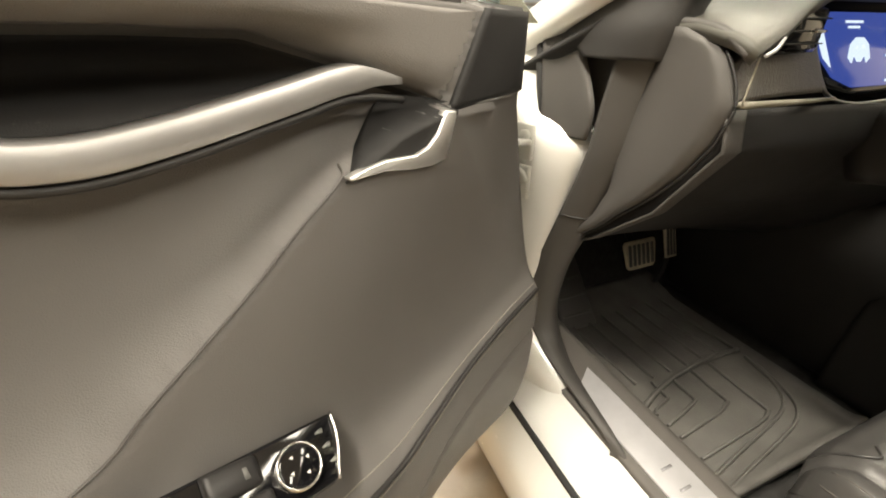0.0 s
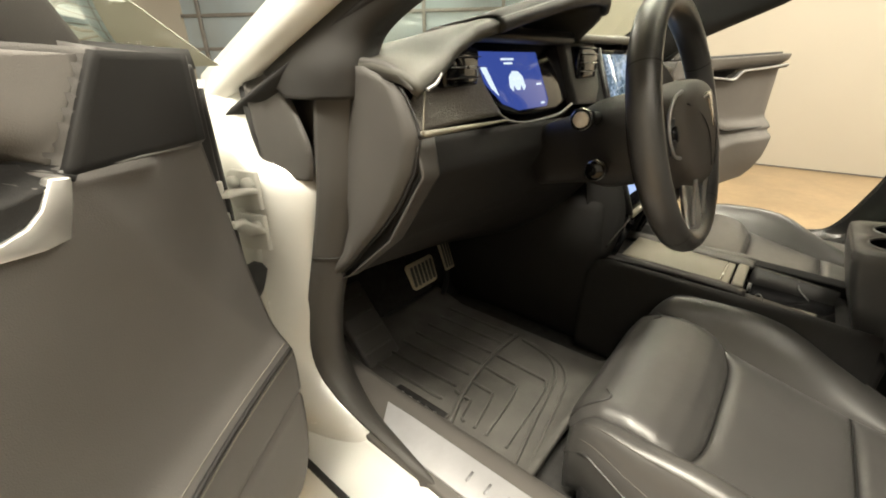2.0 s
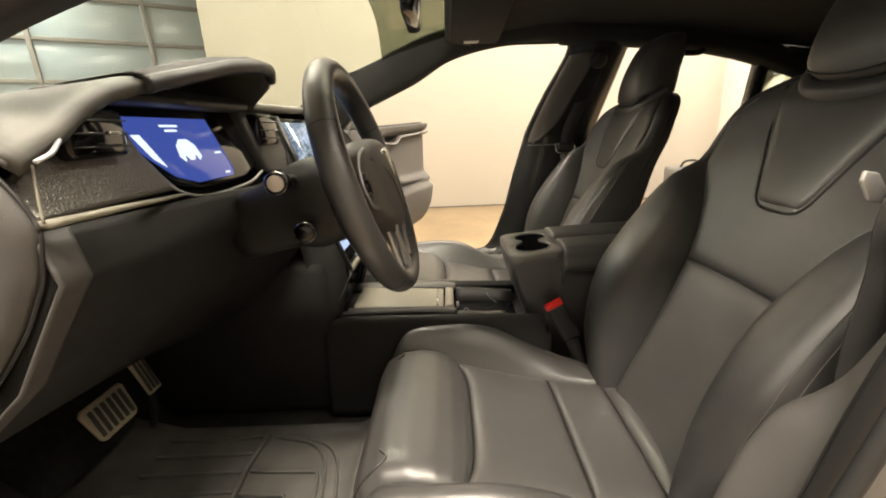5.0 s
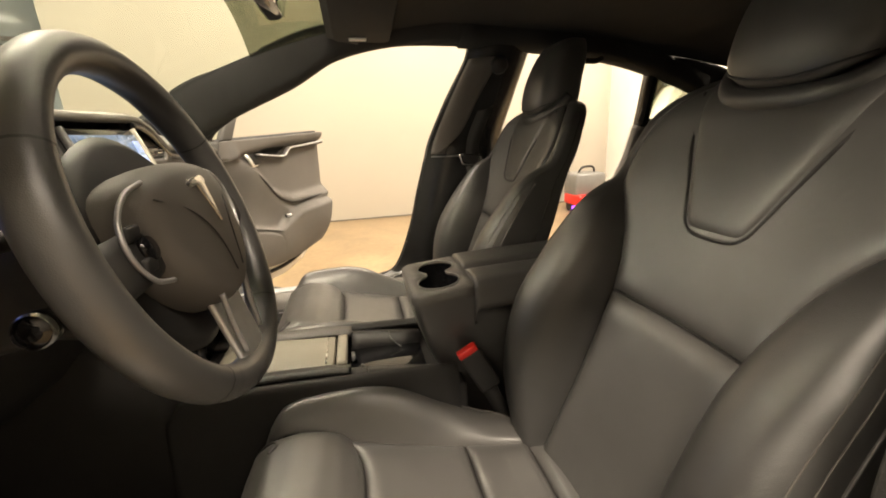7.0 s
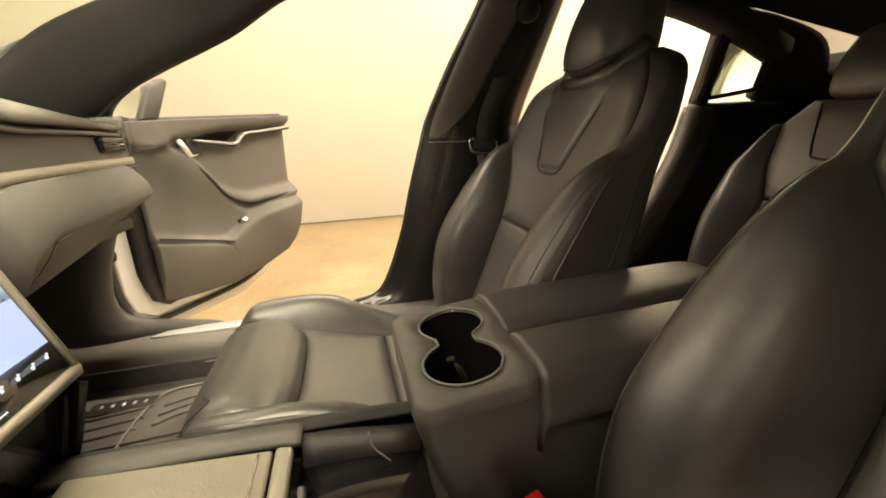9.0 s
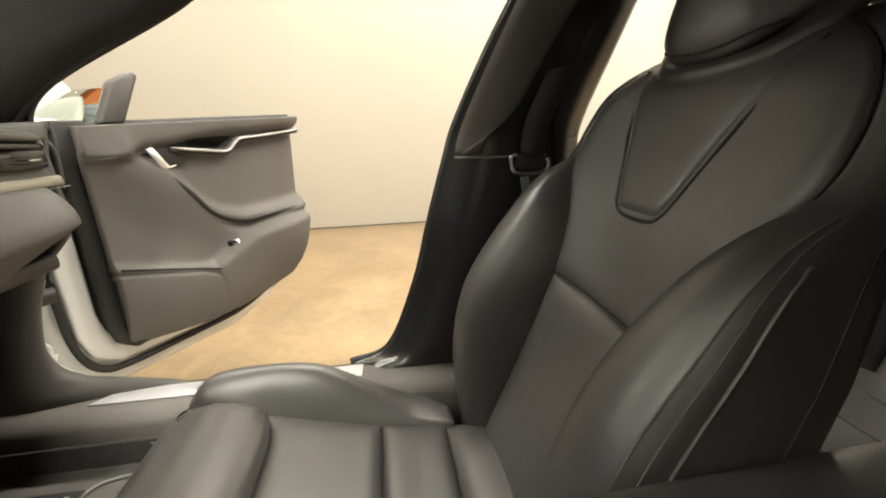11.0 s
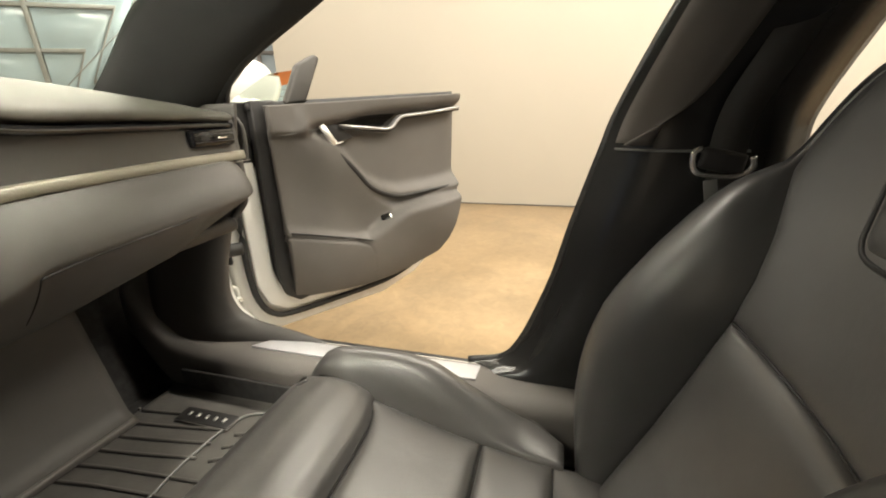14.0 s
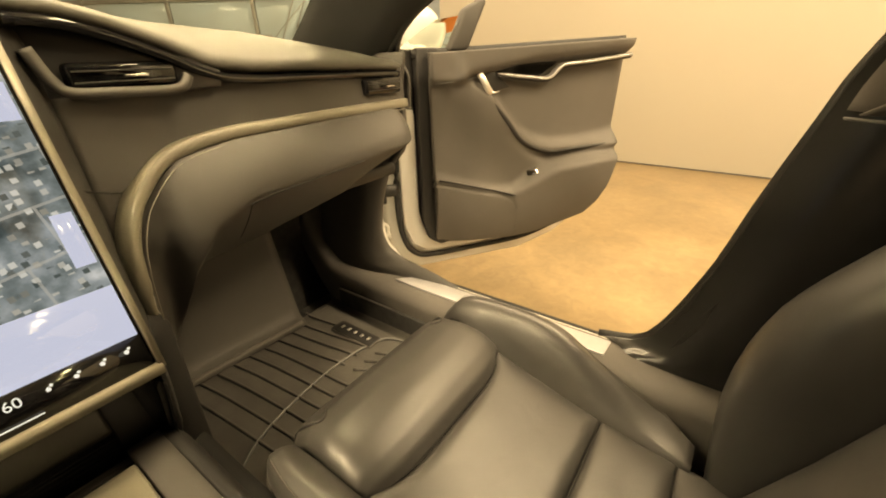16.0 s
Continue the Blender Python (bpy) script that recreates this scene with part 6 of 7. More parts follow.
    cpanel("cushion_rear", 0.155, 0.164, -0.257, -0.1405, 0.012, "black leather rear cushion panel", k=9)
    cpanel("cushion_centre", 0.164, 0.176, -0.140, 0.0395, 0.012, "black leather centre cushion panel", k=10, front=1.0)
    # rolled front edge
    PR = [(0.040, -0.030), (0.050, -0.012), (0.072, 0.004), (0.105, 0.016), (0.145, 0.022), (0.185, 0.016), (0.213, -0.003), (0.229, -0.035), (0.226, -0.07), (0.215, -0.10)]

    def roll(u, v):
        x = -0.184 + 0.368 * u
        k = v * (len(PR) - 1)
        i = min(int(k), len(PR) - 2)
        y, f = (PR[i][0] + (PR[i + 1][0] - PR[i][0]) * (k - i), PR[i][1] + (PR[i + 1][1] - PR[i][1]) * (k - i))
        r = soft(u, 14)
        return (cx + x, yc + y - 0.014 * (1 - r) + bow(u) * max(0.0, 1 - v / 0.35), 0.452 + f - 0.026 * (1 - r))
    grid("cushion_front", roll, 48, 36, LEATHER, seat, "rolled black leather thigh support", solid=0.02, face=(0, 0.5, 1))
    for s in (-1, 1):
        hs = cr([(0, 0.10), (0.12, 0.46), (0.3, 0.90), (0.6, 1.0), (0.82, 0.66), (0.94, 0.26), (1.0, 0.02)], 40)

        def cb(u, v, s=s):
            y = 0.212 - 0.485 * v
            h = 0.070 * float(hs[int(round(v * 40))][1])
            xi = lerp(v, [0, 0.12, 0.36, 1], [0.190, 0.189, 0.174, 0.150])
            xo = lerp(v, [0, 0.04, 0.10, 0.2, 0.5, 0.9, 1], [0.205, 0.226, 0.240, 0.253, 0.262, 0.236, 0.200])
            w = xo - xi
            px = [xi - 0.004, xi + 0.06 * w, xi + 0.24 * w, xi + 0.48 * w, xi + 0.70 * w, xi + 0.88 * w, xo, xo + 0.004, xo + 0.002, xo - 0.008]
            pf = [-0.012, 0.10 * h, 0.55 * h, 0.92 * h, h, 0.82 * h, 0.40 * h - 0.004, -0.030, -0.075, -0.13]
            q = cr(list(zip(px, pf)), 28)[int(round(u * 28))]
            return C(s * float(q[0]), y, float(q[1]) - 0.030 * max(0.0, 1 - v / 0.10) ** 2)
        grid("cushion_bolster", cb, 28, 40, LEATHER, seat, "rounded black leather cushion bolster", solid=0.012, face=(s * 0.5, 0, 1))
        for q in (15, 20):
            sweep("cushion_stitching", [Vector(cb(q / 28, round(v * 40) / 40)) + Vector((0, 0, 0.0006)) for v in np.linspace(0.05, 0.95, 16)], ring(0.0010, 5), STITCH, seat, n=50)
        sweep("side_piping", [Vector(cb(21.5 / 28, round(v * 40) / 40)) + Vector((s * 0.0008, 0, 0)) for v in np.linspace(0.0, 0.95, 16)], ring(0.0022, 6), LEATHER_SHADED, seat, "leather piping above the skirt", n=50)
        sweep("seat_rail", [(cx + s * 0.165, y0 + 0.17, 0.285), (cx + s * 0.165, y0, 0.285), (cx + s * 0.165, y0 - 0.30, 0.285)], [(-0.018, -0.018), (0.018, -0.018), (0.018, 0.012), (-0.018, 0.012)], BLACK, seat, "black steel seat rail", n=8)
        cap = box("rail_cap", (cx + s * 0.150, y0 + 0.178, 0.297), (0.040, 0.042, 0.012), ALU, seat, "bright rail end", bevel=0.004)
        for q in range(4):
            box("rail_slot", (cx + s * 0.150 - 0.013 + 0.0088 * q, y0 + 0.192, 0.3035), (0.005, 0.010, 0.002), BLACK, cap, bevel=0)
    for s in (-1, 1):
        u0 = 0.5 + s * 0.425
        sweep("corner_seam", [Vector(roll(u0 + s * du, v)) + Vector((0, 0, 0.0012)) for du, v in ((-0.075, 0.56), (-0.035, 0.53), (0.0, 0.56), (0.018, 0.64), (0.022, 0.76), (0.018, 0.90))], ring(0.0022, 6), LEATHER_SHADED, seat, "stitched fold at the corner of the thigh support", n=36)
    for y, k in ((0.040, 1), (-0.1402, 0), (-0.2572, 0)):
        sweep("cushion_seam", [C(x, y + k * bow(0.5 + x / 0.352), -0.0072) for x in np.linspace(-0.158, 0.158, 15)], ring(0.0010, 6), BLACK, seat, n=40)
    box("seat_base", (cx, yc - 0.04, 0.335), (0.48, 0.44, 0.07), BLACK, seat, "black seat base", bevel=0.02)
    return seat


front_seat(-0.380, 0.0, 0.0, "black leather driver's sports seat with tall back")
front_seat(0.385, 0.0, 0.047, "black leather passenger sports seat with tall back")


def rear_seat(cx):
    seat = thing("back_row_seat", (cx, -1.05, 0.29), "black leather rear seat with side bolsters and headrest", "car seat", group="back row seats")
    yb = lambda z: -1.10 - 0.38 * (z - 0.42)

    def B(x, z, f):
        return (cx + x, yb(z) + f, z)
    w = lambda z: lerp(z, [0.36, 0.6, 0.75, 0.86, 0.92], [0.27, 0.285, 0.27, 0.21, 0.15])
    inn = lambda z: lerp(z, [0.36, 0.66, 0.75, 0.86, 0.92], [0.15, 0.155, 0.19, 0.20, 0.14])
    for nm, za, zb_ in (("lower_back_panel", 0.36, 0.655), ("upper_back_panel", 0.660, 0.92)):
        grid(nm, lambda u, v, za=za, zb_=zb_: (lambda z: B((2 * u - 1) * inn(z), z, 0.014 * soft(u, 8) * soft(v, 8)))(za + (zb_ - za) * v), 24, 24, LEATHER, seat, "black leather back panel", solid=0.03, face=(0, 1, 0))
    sweep("insert_seam", [B(x, z, 0.015) for x, z in ((-0.11, 0.91), (-0.085, 0.80), (-0.06, 0.775), (0.06, 0.775), (0.085, 0.80), (0.11, 0.91))], ring(0.003, 6), BLACK, seat, n=30)
    for s in (-1, 1):
        def bol(u, v, s=s):
            z = 0.36 + 0.50 * v
            p = 0.085 * math.sin(math.pi * (0.12 + 0.80 * v))
            xi, xo = inn(z), w(z)
            t = u
            return B(s * (xi + (xo - xi) * math.sin(t * math.pi / 2)), z, p * math.sin(math.pi * min(1, t * 1.15) * 0.87 + 0.05) - 0.05 * max(0, t - 0.8) * 5)
        grid("back_bolster", bol, 20, 30, LEATHER_SHADED, seat, "rounded leather side bolster", solid=0.012, face=(s * 0.3, 1, 0))
    rows = []
    for z, ww, d in ((0.915, 0.07, 0.03), (0.93, 0.115, 0.08), (0.97, 0.128, 0.10), (1.03, 0.125, 0.10), (1.08, 0.105, 0.08), (1.10, 0.05, 0.04)):
        rows.append([(cx + ww * math.copysign(abs(math.cos(t)) ** 0.6, math.cos(t)), yb(z) - 0.02 + d * 0.6 * math.sin(t), z) for t in [i * math.pi / 8 for i in range(16)]])
    loft("headrest", rows, 40, 20, LEATHER, seat, "black leather headrest", closed=True, caps=True)
    def cush(u, v):
        x = -0.28 + 0.56 * u
        y = -1.12 + 0.50 * v
        return (cx + x, y, 0.395 + 0.05 * v + 0.035 * abs(2 * u - 1) ** 3 - 0.06 * max(0, v - 0.85) / 0.15 - 0.05 * max(0, abs(2 * u - 1) - 0.93) / 0.07)
    grid("cushion", cush, 30, 24, LEATHER, seat, "black leather rear cushion", solid=0.06, face=(0, 0, 1))
    for y in (-0.74, -0.86, -0.99):
        sweep("cushion_seam", [Vector(cush(u, (y + 1.12) / 0.5)) + Vector((0, 0, 0.0005)) for u in np.linspace(0.12, 0.88, 9)], ring(0.0028, 6), BLACK, seat, n=24)
    box("seat_base", (cx, -0.87, 0.335), (0.52, 0.46, 0.09), BLACK, seat, bevel=0.02)
    for y, z in ((-1.05, 0.445), (-1.075, 0.425)):
        lathe("anchor_button", (cx - 0.02 + (y + 1.05) * 1.5, y - 0.025, z), (0, 1, 0.3), [(0, 0.010), (0.02, 0.010), (0.024, 0.007)], CHROME, seat, n=14)


rear_seat(0.345)
rear_seat(-0.345)

# ---- centre console and mats ----
def console():
    c = thing("centre_console", (0, 0.05, 0.28), "black low centre console with a satin lid and open bin", "console")
    for s in (-1, 1):
        loft("console_wall", [[((s * x - 0.018), y, z) for x, z in ((0.155, 0.27), (0.150, 0.36), (0.138, 0.46), (0.124, 0.505 + dz), (0.110, 0.514 + dz), (0.098, 0.505 + dz))] for y, dz in ((0.37, -0.02), (0.33, 0.0), (0.25, 0.0), (0.0, -0.005), (-0.15, -0.01))], 24, 16, FELT, c, "soft black console side", solid=0.01, face=(s, 0, 1))
    box("tunnel", (0, 0.66, 0.46), (0.30, 0.62, 0.40), FELT, c, "black tunnel under the dashboard", bevel=0.03)
    box("console_core", (0, 0.13, 0.37), (0.28, 0.60, 0.18), FELT, c, bevel=0.01)
    slab("lid", [(-0.080, 0.088), (0.046, 0.088), (0.050, 0.312), (-0.084, 0.312)], lambda a, b, e: (a, b, 0.497 + 0.05 * (b - 0.09) + e), 0.0, 0.012, STRIP, c, "satin grey console lid", bevel=0.004)
    slab("lid_handle", [(-0.080, 0.062), (0.040, 0.062), (0.044, 0.084), (-0.080, 0.084)], lambda a, b, e: (a, b, 0.500 + e), 0.0, 0.014, STRIP, c, "satin grey lid grip", bevel=0.005)
    for i in range(12):
        y = 0.318 + 0.006 * i
        sweep("shutter_slat", [(-0.084, y, 0.500), (-0.017, y, 0.500), (0.052, y, 0.500)], [(-0.0024, -0.003), (0.0024, -0.003), (0.0012, 0.002), (-0.0012, 0.002)], TRIM, c, n=2)
    for x0, x1, m_ in ((-0.099, 0.014, BLACK), (0.070, 0.019, TRIM)):
        sweep("console_rim", [(x0, 0.355, 0.514), (x0, 0.25, 0.514), (x0, 0.10, 0.511), (x0, 0.055, 0.505)], [(-x1, -0.006), (x1, -0.006), (x1 * 0.9, 0.002), (-x1 * 0.9, 0.003)], m_, c, "rim beside the console lid", n=12)
    sweep("lid_line", [(-0.074, 0.104, 0.5105), (-0.02, 0.104, 0.5105), (0.038, 0.104, 0.5105)], ring(0.0018, 6), CHROME, c, n=6)
    # open bin behind the lid, with a loose cable in it
    for x0, w in ((-0.104, 0.014), (0.062, 0.010)):
        sweep("bin_side", [(x0, 0.055, 0.497), (x0, 0.0, 0.493), (x0 - 0.01, -0.10, 0.485)], [(-w, -0.06), (w, -0.06), (w, 0.006), (-w, 0.006)], BLACK, c, n=6)
    box("bin_floor", (-0.02, -0.02, 0.462), (0.16, 0.16, 0.006), PIANO, c, "gloss black bin floor", bevel=0.002)
    sweep("charge_cable", [(-0.06, 0.045, 0.470), (-0.085, 0.038, 0.500), (-0.102, 0.030, 0.512), (-0.112, 0.018, 0.494)], ring(0.0014, 6), GREY, c, n=20)
    sweep("charge_cable", [(0.03, -0.055, 0.468), (0.045, -0.035, 0.482), (0.055, -0.030, 0.500)], ring(0.0014, 6), GREY, c, n=14)
    lathe("bin_socket", (-0.010, 0.056, 0.482), (0, -1, 0), [(0, 0.010), (0.006, 0.010), (0.008, 0.007), (0.008, 0.0)], GREY, c, "round power socket", n=16)

    # raised box with cup holders and split armrest
    k = thing("armrest_console", (0, -0.3, 0.28), "black armrest box with two cup holders", "armrest")
    cups = [(0.040, -0.146, 0.040), (-0.046, -0.137, 0.043)]
    out = [(-0.108, -0.085), (-0.09, -0.072), (0.09, -0.072), (0.108, -0.085), (0.112, -0.20), (-0.112, -0.20)]
    # top plate with a figure-of-eight opening
    hole = []
    ncup = 40
    for i in range(ncup):
        t = 2 * math.pi * i / ncup
        best = None
        d = Vector((math.cos(t), math.sin(t)))
        o = Vector((-0.003, -0.141))
        for q in range(120, 0, -1):
            p = o + d * q * 0.001
            if q == 1 or (abs(p.x + 0.003) < 0.03 and abs(p.y + 0.141) < 0.022) or any((p - Vector((cx, cy))).length <= r for cx, cy, r in cups):
                best = p
                break
        hole.append((best.x, best.y))
    outer = []
    for i in range(ncup):
        t = 2 * math.pi * i / ncup
        dx, dy = math.cos(t), math.sin(t)
        f = min(0.105 / abs(dx) if abs(dx) > 1e-6 else 9, (0.066 if dy > 0 else 0.062) / abs(dy) if abs(dy) > 1e-6 else 9)
        outer.append((-0.003 + dx * f, -0.141 + dy * f))
    zt = lambda y: 0.640 + 0.10 * (-0.07 - y)
    loops = [[(x, y, zt(y) - 0.02) for x, y in outer], [(x, y, zt(y) - 0.004) for x, y in outer], [(x * 0.97, -0.141 + (y + 0.141) * 0.97, zt(y)) for x, y in outer], [(x * 1.04, -0.141 + (y + 0.141) * 1.04, zt(y)) for x, y in hole], [(x, y, zt(y) - 0.004) for x, y in hole]]
    verts = [p for l in loops for p in l]
    faces = [(a * ncup + i, a * ncup + (i + 1) % ncup, (a + 1) * ncup + (i + 1) % ncup, (a + 1) * ncup + i) for a in range(4) for i in range(ncup)]
    mk("cup_plate", verts, faces, TRIM, k, "satin dark cup holder plate")
    loops = [[(x, y, zt(y) - 0.003) for x, y in hole], [(x * 0.95, -0.141 + (y + 0.141) * 0.95, 0.60) for x, y in hole], [(x * 0.9, -0.141 + (y + 0.141) * 0.9, 0.565) for x, y in hole]]
    verts = [p for l in loops for p in l] + [(-0.003, -0.141, 0.563)]
    faces = [(a * ncup + i, a * ncup + (i + 1) % ncup, (a + 1) * ncup + (i + 1) % ncup, (a + 1) * ncup + i) for a in range(2) for i in range(ncup)]
    faces += [(2 * ncup + i, 2 * ncup + (i + 1) % ncup, 3 * ncup) for i in range(ncup)]
    mk("cup_well", verts, faces, PIANO, k, "black cup holder wells")
    sweep("cup_rim", [(x * 1.01, -0.141 + (y + 0.141) * 1.01, zt(y) + 0.001) for x, y in hole], ring(0.0014, 6), GREY, k, "thin satin rim", n=120, closed=True)
    rows = []
    for z, w, yf in ((0.634, 0.106, -0.074), (0.60, 0.107, -0.078), (0.54, 0.103, -0.095), (0.46, 0.095, -0.125), (0.38, 0.086, -0.155), (0.29, 0.080, -0.17)):
        yb, r = -0.56, 0.022
        rows.append([(-w, yb, z), (-w, -0.40, z), (-w, -0.25, z), (-w, yf - r * 1.6, z), (-w + 0.3 * r, yf - 0.3 * r, z), (-w + 1.6 * r, yf, z), (0, yf + 0.002, z), (w - 1.6 * r, yf, z), (w - 0.3 * r, yf - 0.3 * r, z), (w, yf - r * 1.6, z), (w, -0.25, z), (w, -0.40, z), (w, yb, z)])
    loft("tub", rows, 72, 24, LEATHER_SHADED, k, "smooth black tapered armrest body", solid=0.008, face=(0, 1, 0))
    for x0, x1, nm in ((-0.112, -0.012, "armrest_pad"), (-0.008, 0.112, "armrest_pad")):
        loft(nm, [[(x0 + (x1 - x0) * a, y, z + dz) for a, z in ((0.0, 0.60), (0.0, 0.635), (0.06, 0.655), (0.25, 0.662), (0.75, 0.662), (0.94, 0.655), (1.0, 0.635), (1.0, 0.60))] for y, dz in ((-0.196, -0.03), (-0.20, -0.006), (-0.22, 0.0), (-0.35, 0.005), (-0.52, 0.01), (-0.56, 0.0), (-0.565, -0.03))], 32, 24, LEATHER_SHADED, k, "padded black armrest lid", closed=True, caps=True)

    for s, yy in ((-1, -0.19), (1, -0.19)):
        b = thing("belt_buckle", (s * 0.14, yy, 0.43), "black seat belt buckle with a red release button", "belt buckle", group="belt buckles")
        R = Matrix.Rotation(radians(-28), 3, "X")
        box("body", (s * 0.138, yy - 0.005, 0.485), (0.022, 0.045, 0.095), BLACK, b, bevel=0.006, rot=R)
        box("release_button", (s * 0.138, yy + 0.020, 0.530), (0.019, 0.042, 0.014), RED, b, "red release button", bevel=0.003, rot=R)
        sweep("stem", [(s * 0.138, yy - 0.02, 0.45), (s * 0.142, yy - 0.05, 0.38), (s * 0.15, yy - 0.08, 0.30)], [(-0.003, -0.015), (0.003, -0.015), (0.003, 0.015), (-0.003, 0.015)], BLACK, b, n=8)


console()


def floor_mat(s, label):
    m = thing("floor_mat", (s * 0.40, 0.45, 0.28), label, "floor mat", group="floor mats")
    X = lambda x: s * x
    xa, xb, ya, yb = (0.235, 0.632, 0.262, 0.800) if s < 0 else (0.170, 0.645, 0.20, 0.700)

    def sheet(u, v):
        x = xa + (xb - xa) * u
        y = ya + (yb - ya) * v
        rim = max(0, 1 - min(u, 1 - u) / 0.05)
        z = 0.288 + 0.012 * rim ** 2 + 0.30 * max(0, y - 0.69) + 0.012 * max(0, 1 - v / 0.05) ** 2
        return (X(x), y, z)
    grid("tray", sheet, 40, 40, RUBBER, m, "dark rubber tray", solid=0.012, face=(0, 0, 1))
    zf = lambda y: 0.2895 + 0.30 * max(0, y - 0.69)
    rib = [(-0.0035, -0.001), (0.0035, -0.001), (0.002, 0.0040), (-0.002, 0.0040)]
    line = lambda name, pts, n, prof=rib, mat=RUBBER, lab="": sweep(name, [(X(x), y, zf(y)) for x, y in pts], prof, mat, m, lab, n=n)
    if s > 0:
        for i in range(10):
            x = 0.205 + 0.0385 * i
            end = 0.345 if i < 6 else 0.46
            line("ridge", [(x, 0.692), (x + 0.016, 0.575), (x + 0.034, end)], 10)
            lathe("peg", (X(x), 0.700, zf(0.70)), (0, 0, 1), [(0, 0.004), (0.004, 0.0035), (0.005, 0.0)], RUBBER, m, n=8)
        worn = [(-0.0024, -0.001), (0.0024, -0.001), (0.0016, 0.0050), (-0.0016, 0.0050)]
        line("divider", [(0.175, 0.402), (0.235, 0.436), (0.315, 0.458), (0.422, 0.472), (0.500, 0.470), (0.548, 0.462), (0.595, 0.442), (0.611, 0.388), (0.612, 0.30)], 50, worn, GREY, "worn pale raised line")
        for k in range(3):
            line("ridge", [(0.47 + 0.035 * k, 0.43), (0.50 + 0.03 * k, 0.375), (0.50 + 0.03 * k, 0.32)], 10)
    else:
        for i in range(7):
            x = 0.270 + 0.049 * i
            line("ridge", [(x, 0.705), (x - 0.006, 0.60), (x - 0.010, 0.500)], 10)
        line("divider", [(0.255, 0.492), (0.345, 0.497), (0.43, 0.490), (0.51, 0.475), (0.595, 0.445)], 24, [(-0.006, -0.001), (0.006, -0.001), (0.003, 0.006), (-0.003, 0.006)])
        for x, y in ((0.358, 0.347), (0.412, 0.392), (0.468, 0.420), (0.515, 0.445)):
            line("ridge", [(x, 0.485), (x + 0.004, y + 0.045), (x + 0.006, y + 0.008), (x + 0.012, y + 0.002), (x + 0.05, y - 0.008), (0.575, y - 0.020)], 24)
        for d in (0.0, 0.026):
            line("ridge", [(0.262, 0.470 - d), (0.285, 0.385 - d), (0.33, 0.345 - d), (0.40, 0.328 - d), (0.50, 0.312 - d), (0.610, 0.292 - d)], 30)
    px, py = (0.565, 0.522) if s > 0 else (0.603, 0.528)
    lab = box("label_plate", (X(px), py, 0.2935), (0.040, 0.138, 0.006), BLACK, m, "black maker's plate with plain silver bars", bevel=0.002)
    box("plate_edge", (X(px), py, 0.2925), (0.044, 0.142, 0.004), TRIM_SOFT, lab, bevel=0.0015)
    for i in range(5):
        yb_ = py + 0.046 - 0.023 * i
        box("plate_bar", (X(px), yb_, 0.2970), (0.011, 0.007, 0.001), ALU, lab, bevel=0)


floor_mat(-1, "dark ribbed rubber driver's floor mat")
floor_mat(1, "dark ribbed rubber passenger floor mat")


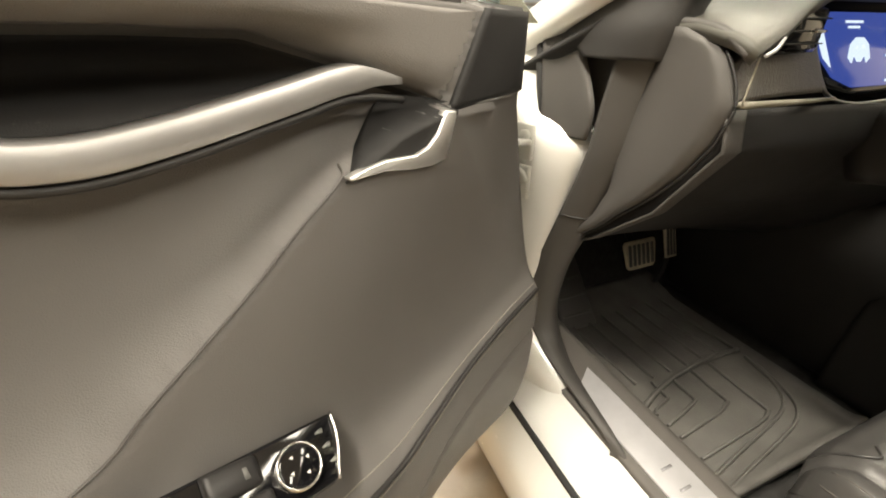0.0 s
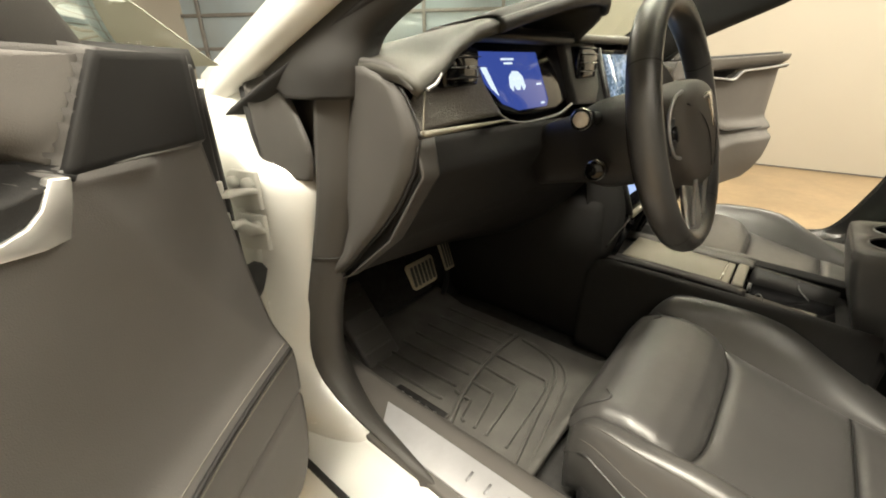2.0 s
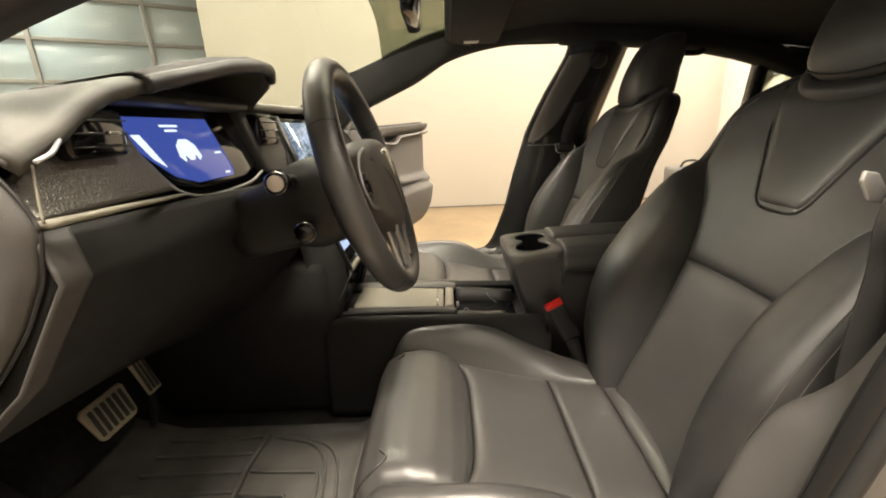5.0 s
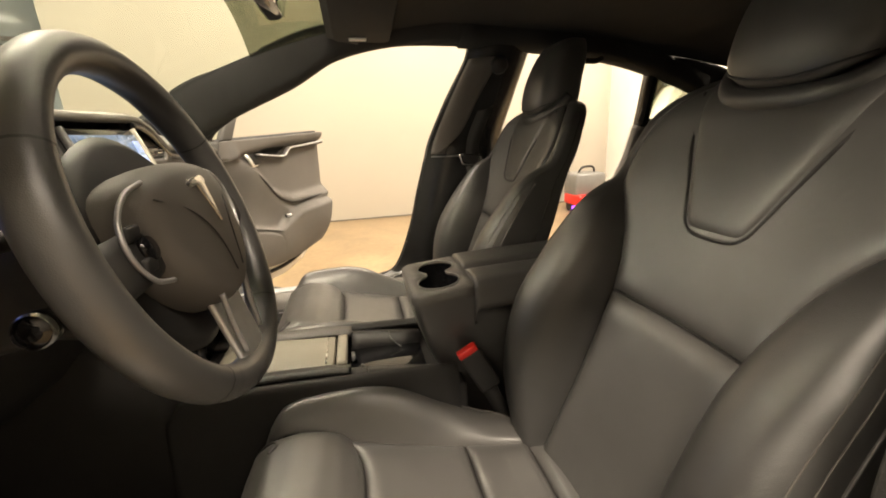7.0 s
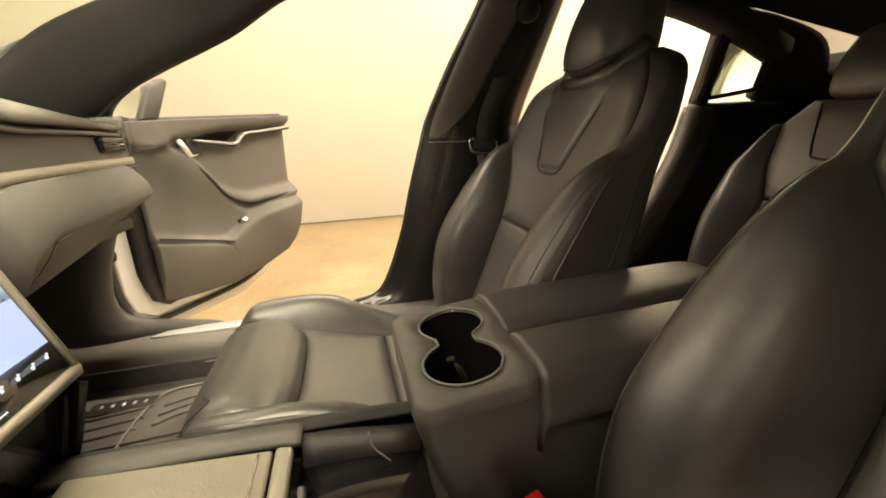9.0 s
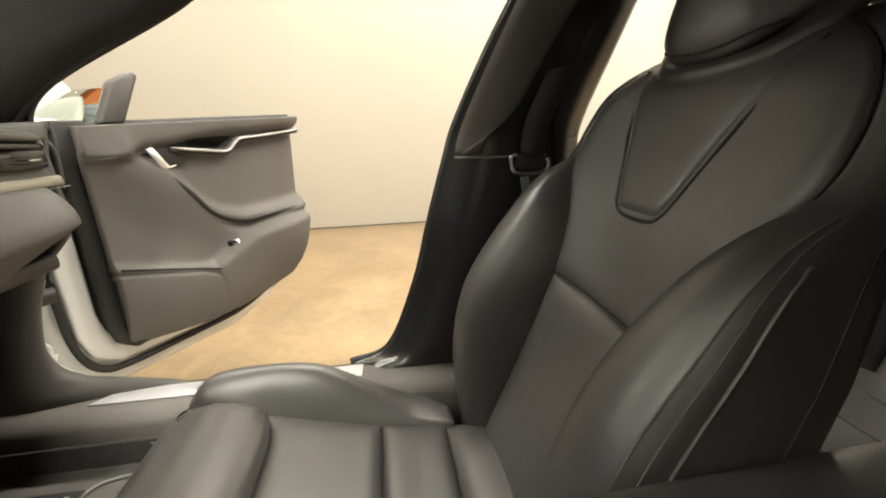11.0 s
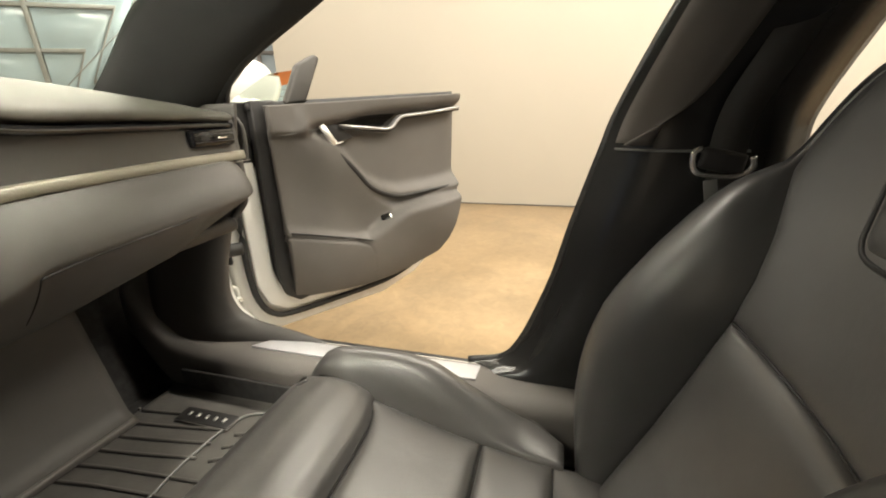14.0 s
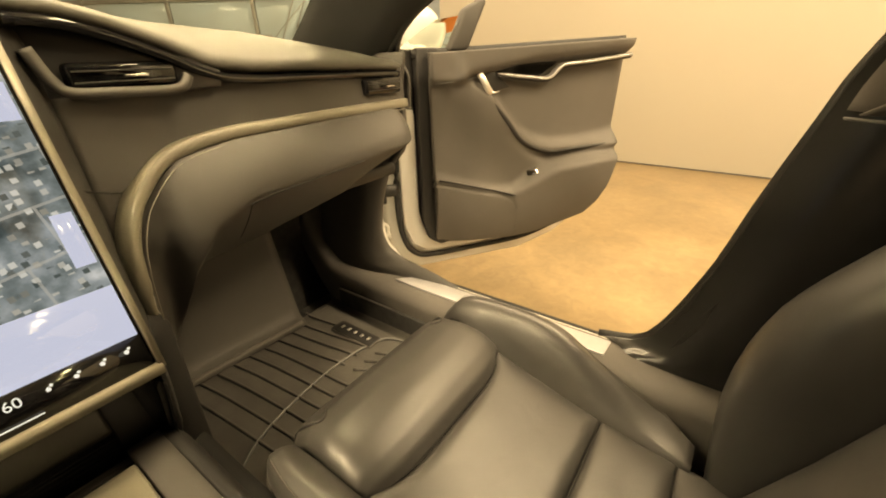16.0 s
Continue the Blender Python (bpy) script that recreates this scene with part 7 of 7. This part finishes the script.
# ---- belts, visors, mirror ----
def fittings():
    for s in (1, -1):
        b = thing("seat_belt", (s * 0.72, -0.42 if s > 0 else -0.32, 0.85), "black seat belt with a metal tongue hanging at the pillar", "seat belt", group="seat belts")
        run = [(s * 0.605, -0.50, 1.14), (s * 0.665, -0.46, 1.0), (s * 0.698, -0.425, 0.88), (s * 0.704, -0.44, 0.70), (s * 0.70, -0.46, 0.45)] if s > 0 else [(s * 0.605, -0.50, 1.14), (s * 0.660, -0.42, 1.0), (s * 0.692, -0.318, 0.880), (s * 0.690, -0.317, 0.80), (s * 0.688, -0.316, 0.70), (s * 0.700, -0.32, 0.60)]
        sweep("webbing", run, [(-0.024, -0.0012), (0.024, -0.0012), (0.024, 0.0012), (-0.024, 0.0012)], WEB, b, "dark woven belt webbing", n=30, up=(1, 0, 0.2))
        if s > 0:
            box("tongue_cover", (s * 0.694, -0.418, 0.840), (0.014, 0.060, 0.032), BLACK, b, "black tongue grip", bevel=0.006, rot=Matrix.Rotation(radians(12), 3, "X"))
            sweep("tongue_loop", [(s * 0.686, y, z) for y, z in ((-0.388, 0.860), (-0.377, 0.852), (-0.381, 0.828), (-0.397, 0.821), (-0.438, 0.821), (-0.454, 0.832), (-0.453, 0.848))], [(-0.004, -0.0016), (0.004, -0.0016), (0.004, 0.0016), (-0.004, 0.0016)], CHROME, b, "bright metal tongue", n=24, up=(1, 0, 0))
            box("tongue_tip", (s * 0.686, -0.408, 0.794), (0.003, 0.018, 0.040), GREY, b, "metal tongue tip", bevel=0.001, rot=Matrix.Rotation(radians(-12), 3, "X"))
        else:
            slab("tongue_tip", [(-0.272, 0.889), (-0.283, 0.887), (-0.297, 0.868), (-0.293, 0.861), (-0.280, 0.864), (-0.271, 0.880)], lambda a, bb, e: (-0.690 + e, a, bb), 0.0, 0.004, ALU, b, "metal tongue tip", bevel=0.0012)
            slab("tongue_cover", [(-0.293, 0.888), (-0.302, 0.874), (-0.330, 0.868), (-0.333, 0.880), (-0.318, 0.886), (-0.300, 0.877)], lambda a, bb, e: (-0.692 + e, a, bb), 0.0, 0.008, CHROME, b, "bright tongue bracket", bevel=0.002)
        lathe("belt_guide", (s * 0.585, -0.49, 1.15), (s, 0, 0.4), [(-0.012, 0.03), (-0.02, 0.024), (-0.022, 0.0)], BLACK, b, "black belt guide")
        v = thing("sun_visor", (s * 0.35, 0.0, 1.24), "dark fabric sun visor folded up", "sun visor", group="sun visors")
        slab("panel", [(0.16, -0.13), (0.54, -0.13), (0.555, -0.115), (0.545, 0.025), (0.52, 0.04), (0.17, 0.04)], lambda a, bb, e, s=s: (s * a, bb, 1.268 - 0.055 * (a / 0.6) ** 2 + e), -0.012, 0.0, HEADLINER, v, "dark visor panel", bevel=0.006)
        box("lamp", (s * 0.510, -0.034, 1.212), (0.022, 0.050, 0.006), WHITE, v, "small pale visor clip", bevel=0.002)
        h = thing("grab_handle", (s * 0.58, -0.75, 1.17), "dark grab handle above the door", "grab handle", group="grab handles")
        sweep("bar", [(s * 0.575, -0.70, 1.175), (s * 0.555, -0.73, 1.158), (s * 0.555, -0.82, 1.150), (s * 0.570, -0.86, 1.160)], ring(0.009, 8), HEADLINER, h, n=16)
    m = thing("rear_view_mirror", (0, 0.10, 1.22), "black frameless rear-view mirror", "mirror")
    slab("housing", [(-0.12, -0.03), (-0.10, -0.04), (0.10, -0.04), (0.12, -0.03), (0.122, 0.02), (0.10, 0.036), (-0.10, 0.036), (-0.122, 0.02)], lambda a, b, e: (a, 0.11 + e - 0.25 * b, 1.205 + b), 0.0, 0.03, PIANO, m, "black mirror housing", bevel=0.008)
    slab("glass", [(-0.112, -0.032), (0.112, -0.032), (0.112, 0.026), (-0.112, 0.026)], lambda a, b, e: (a, 0.11 + e - 0.25 * b, 1.205 + b), -0.002, 0.0, MIRROR, m, "mirror glass", bevel=0)
    sweep("stem", [(0, 0.13, 1.21), (0, 0.16, 1.25), (0, 0.17, 1.275)], ring(0.012, 8), BLACK, m, n=8)
    # hinge hardware on the driver's jamb
    k = thing("check_strap", (0.80, 0.63, 0.59), "black rubber door check strap", "door check")
    sweep("boot", [(0.796, 0.625, 0.593), (0.815, 0.612, 0.592), (0.840, 0.600, 0.590)], ring(0.013, 8, 0.018), SEAL, k, n=8)
    h = thing("latch_bracket", (0.80, 0.64, 0.46), "small white painted steel bracket on the jamb", "bracket")
    box("plate", (0.803, 0.636, 0.466), (0.006, 0.030, 0.050), STEEL, h, bevel=0.002)
    box("tab", (0.815, 0.626, 0.452), (0.026, 0.014, 0.006), STEEL, h, bevel=0.002)
    lathe("bolt", (0.805, 0.634, 0.478), (1, 0, 0), [(0, 0.007), (0.005, 0.007), (0.007, 0.004), (0.007, 0.0)], STEEL, h, n=6)
    for s in (-1,):
        for z, zt in ((0.800, 0.824), (0.740, 0.788)):
            h = thing("door_hinge", (s * 0.826, 0.60, z), "white painted steel door hinge", "hinge", group="door hinges")
            slab("leaf", [(-0.024, -0.026), (0.020, -0.028), (0.026, -0.020), (0.026, 0.020), (0.018, 0.028), (-0.024, 0.026)], lambda a, b, e, s=s, z=z: (s * (0.826 + 0.35 * a + e), 0.603 + 0.94 * a, z + b), 0.0, 0.006, STEEL, h, "bolted hinge leaf", bevel=0.002)
            sweep("arm", [(s * 0.815, 0.612, z - 0.012), (s * 0.845, 0.575, z + 0.3 * (zt - z)), (s * 0.880, 0.538, zt - 0.006), (s * 0.900, 0.518, zt)], [(-0.013, -0.003), (0.013, -0.003), (0.013, 0.003), (-0.013, 0.003)], STEEL, h, "folded hinge arm", n=18)
            sweep("arm_lug", [(s * 0.898, 0.520, zt - 0.020), (s * 0.898, 0.520, zt + 0.014)], ring(0.009, 10), STEEL, h, "hinge pin barrel", n=3)
            for q in (-0.012, 0.012):
                lathe("bolt", (s * (0.832 + 0.3 * q), 0.601 + q, z + 0.011), (s, -0.3, 0), [(0, 0.009), (0.006, 0.009), (0.010, 0.006), (0.011, 0.0)], STEEL, h, n=6)
        k = thing("check_strap", (s * 0.84, 0.61, 0.67), "black rubber door check strap", "door check")
        sweep("boot", [(s * 0.828, 0.625, 0.672), (s * 0.848, 0.600, 0.664), (s * 0.880, 0.570, 0.664)], ring(0.015, 8, 0.018), SEAL, k, n=10)


fittings()


def cleaner():
    c = thing("floor_cleaner", (3.45, -2.48, 0), "small grey and red wheeled charger box with a purple light", "machine")
    box("body", (3.45, -2.50, 0.30), (0.30, 0.36, 0.26), GREY, c, "grey upper casing", bevel=0.03)
    box("red_panel", (3.40, -2.50, 0.14), (0.34, 0.37, 0.12), RED, c, "red front panel", bevel=0.02)
    sweep("handle", [(3.42, -2.40, 0.42), (3.40, -2.44, 0.49), (3.40, -2.56, 0.49), (3.42, -2.60, 0.42)], ring(0.012, 8), BLACK, c, n=16)
    box("light_strip", (3.36, -2.50, 0.045), (0.26, 0.32, 0.03), glow("purple_glow", (0.45, 0.12, 1.0), 2.5), c, "glowing purple light", bevel=0.004)
    for y in (-2.65, -2.35):
        lathe("wheel", (3.48, y, 0.06), (0, 1, 0), [(-0.02, 0.05), (-0.018, 0.06), (0.018, 0.06), (0.02, 0.05)], BLACK, c, "black wheel")
    o = thing("orange_cabinet", (4.6, 4.2, 0), "orange painted cabinet at the far end", "cabinet")
    box("body", (5.0, 4.2, 0.68), (0.8, 1.2, 1.28), material("orange_paint", (0.55, 0.17, 0.05), 0.5), o, "orange cabinet body", bevel=0.02)
    box("plinth", (5.0, 4.2, 0.02), (0.76, 1.16, 0.04), BLACK, o, bevel=0.004)


cleaner()
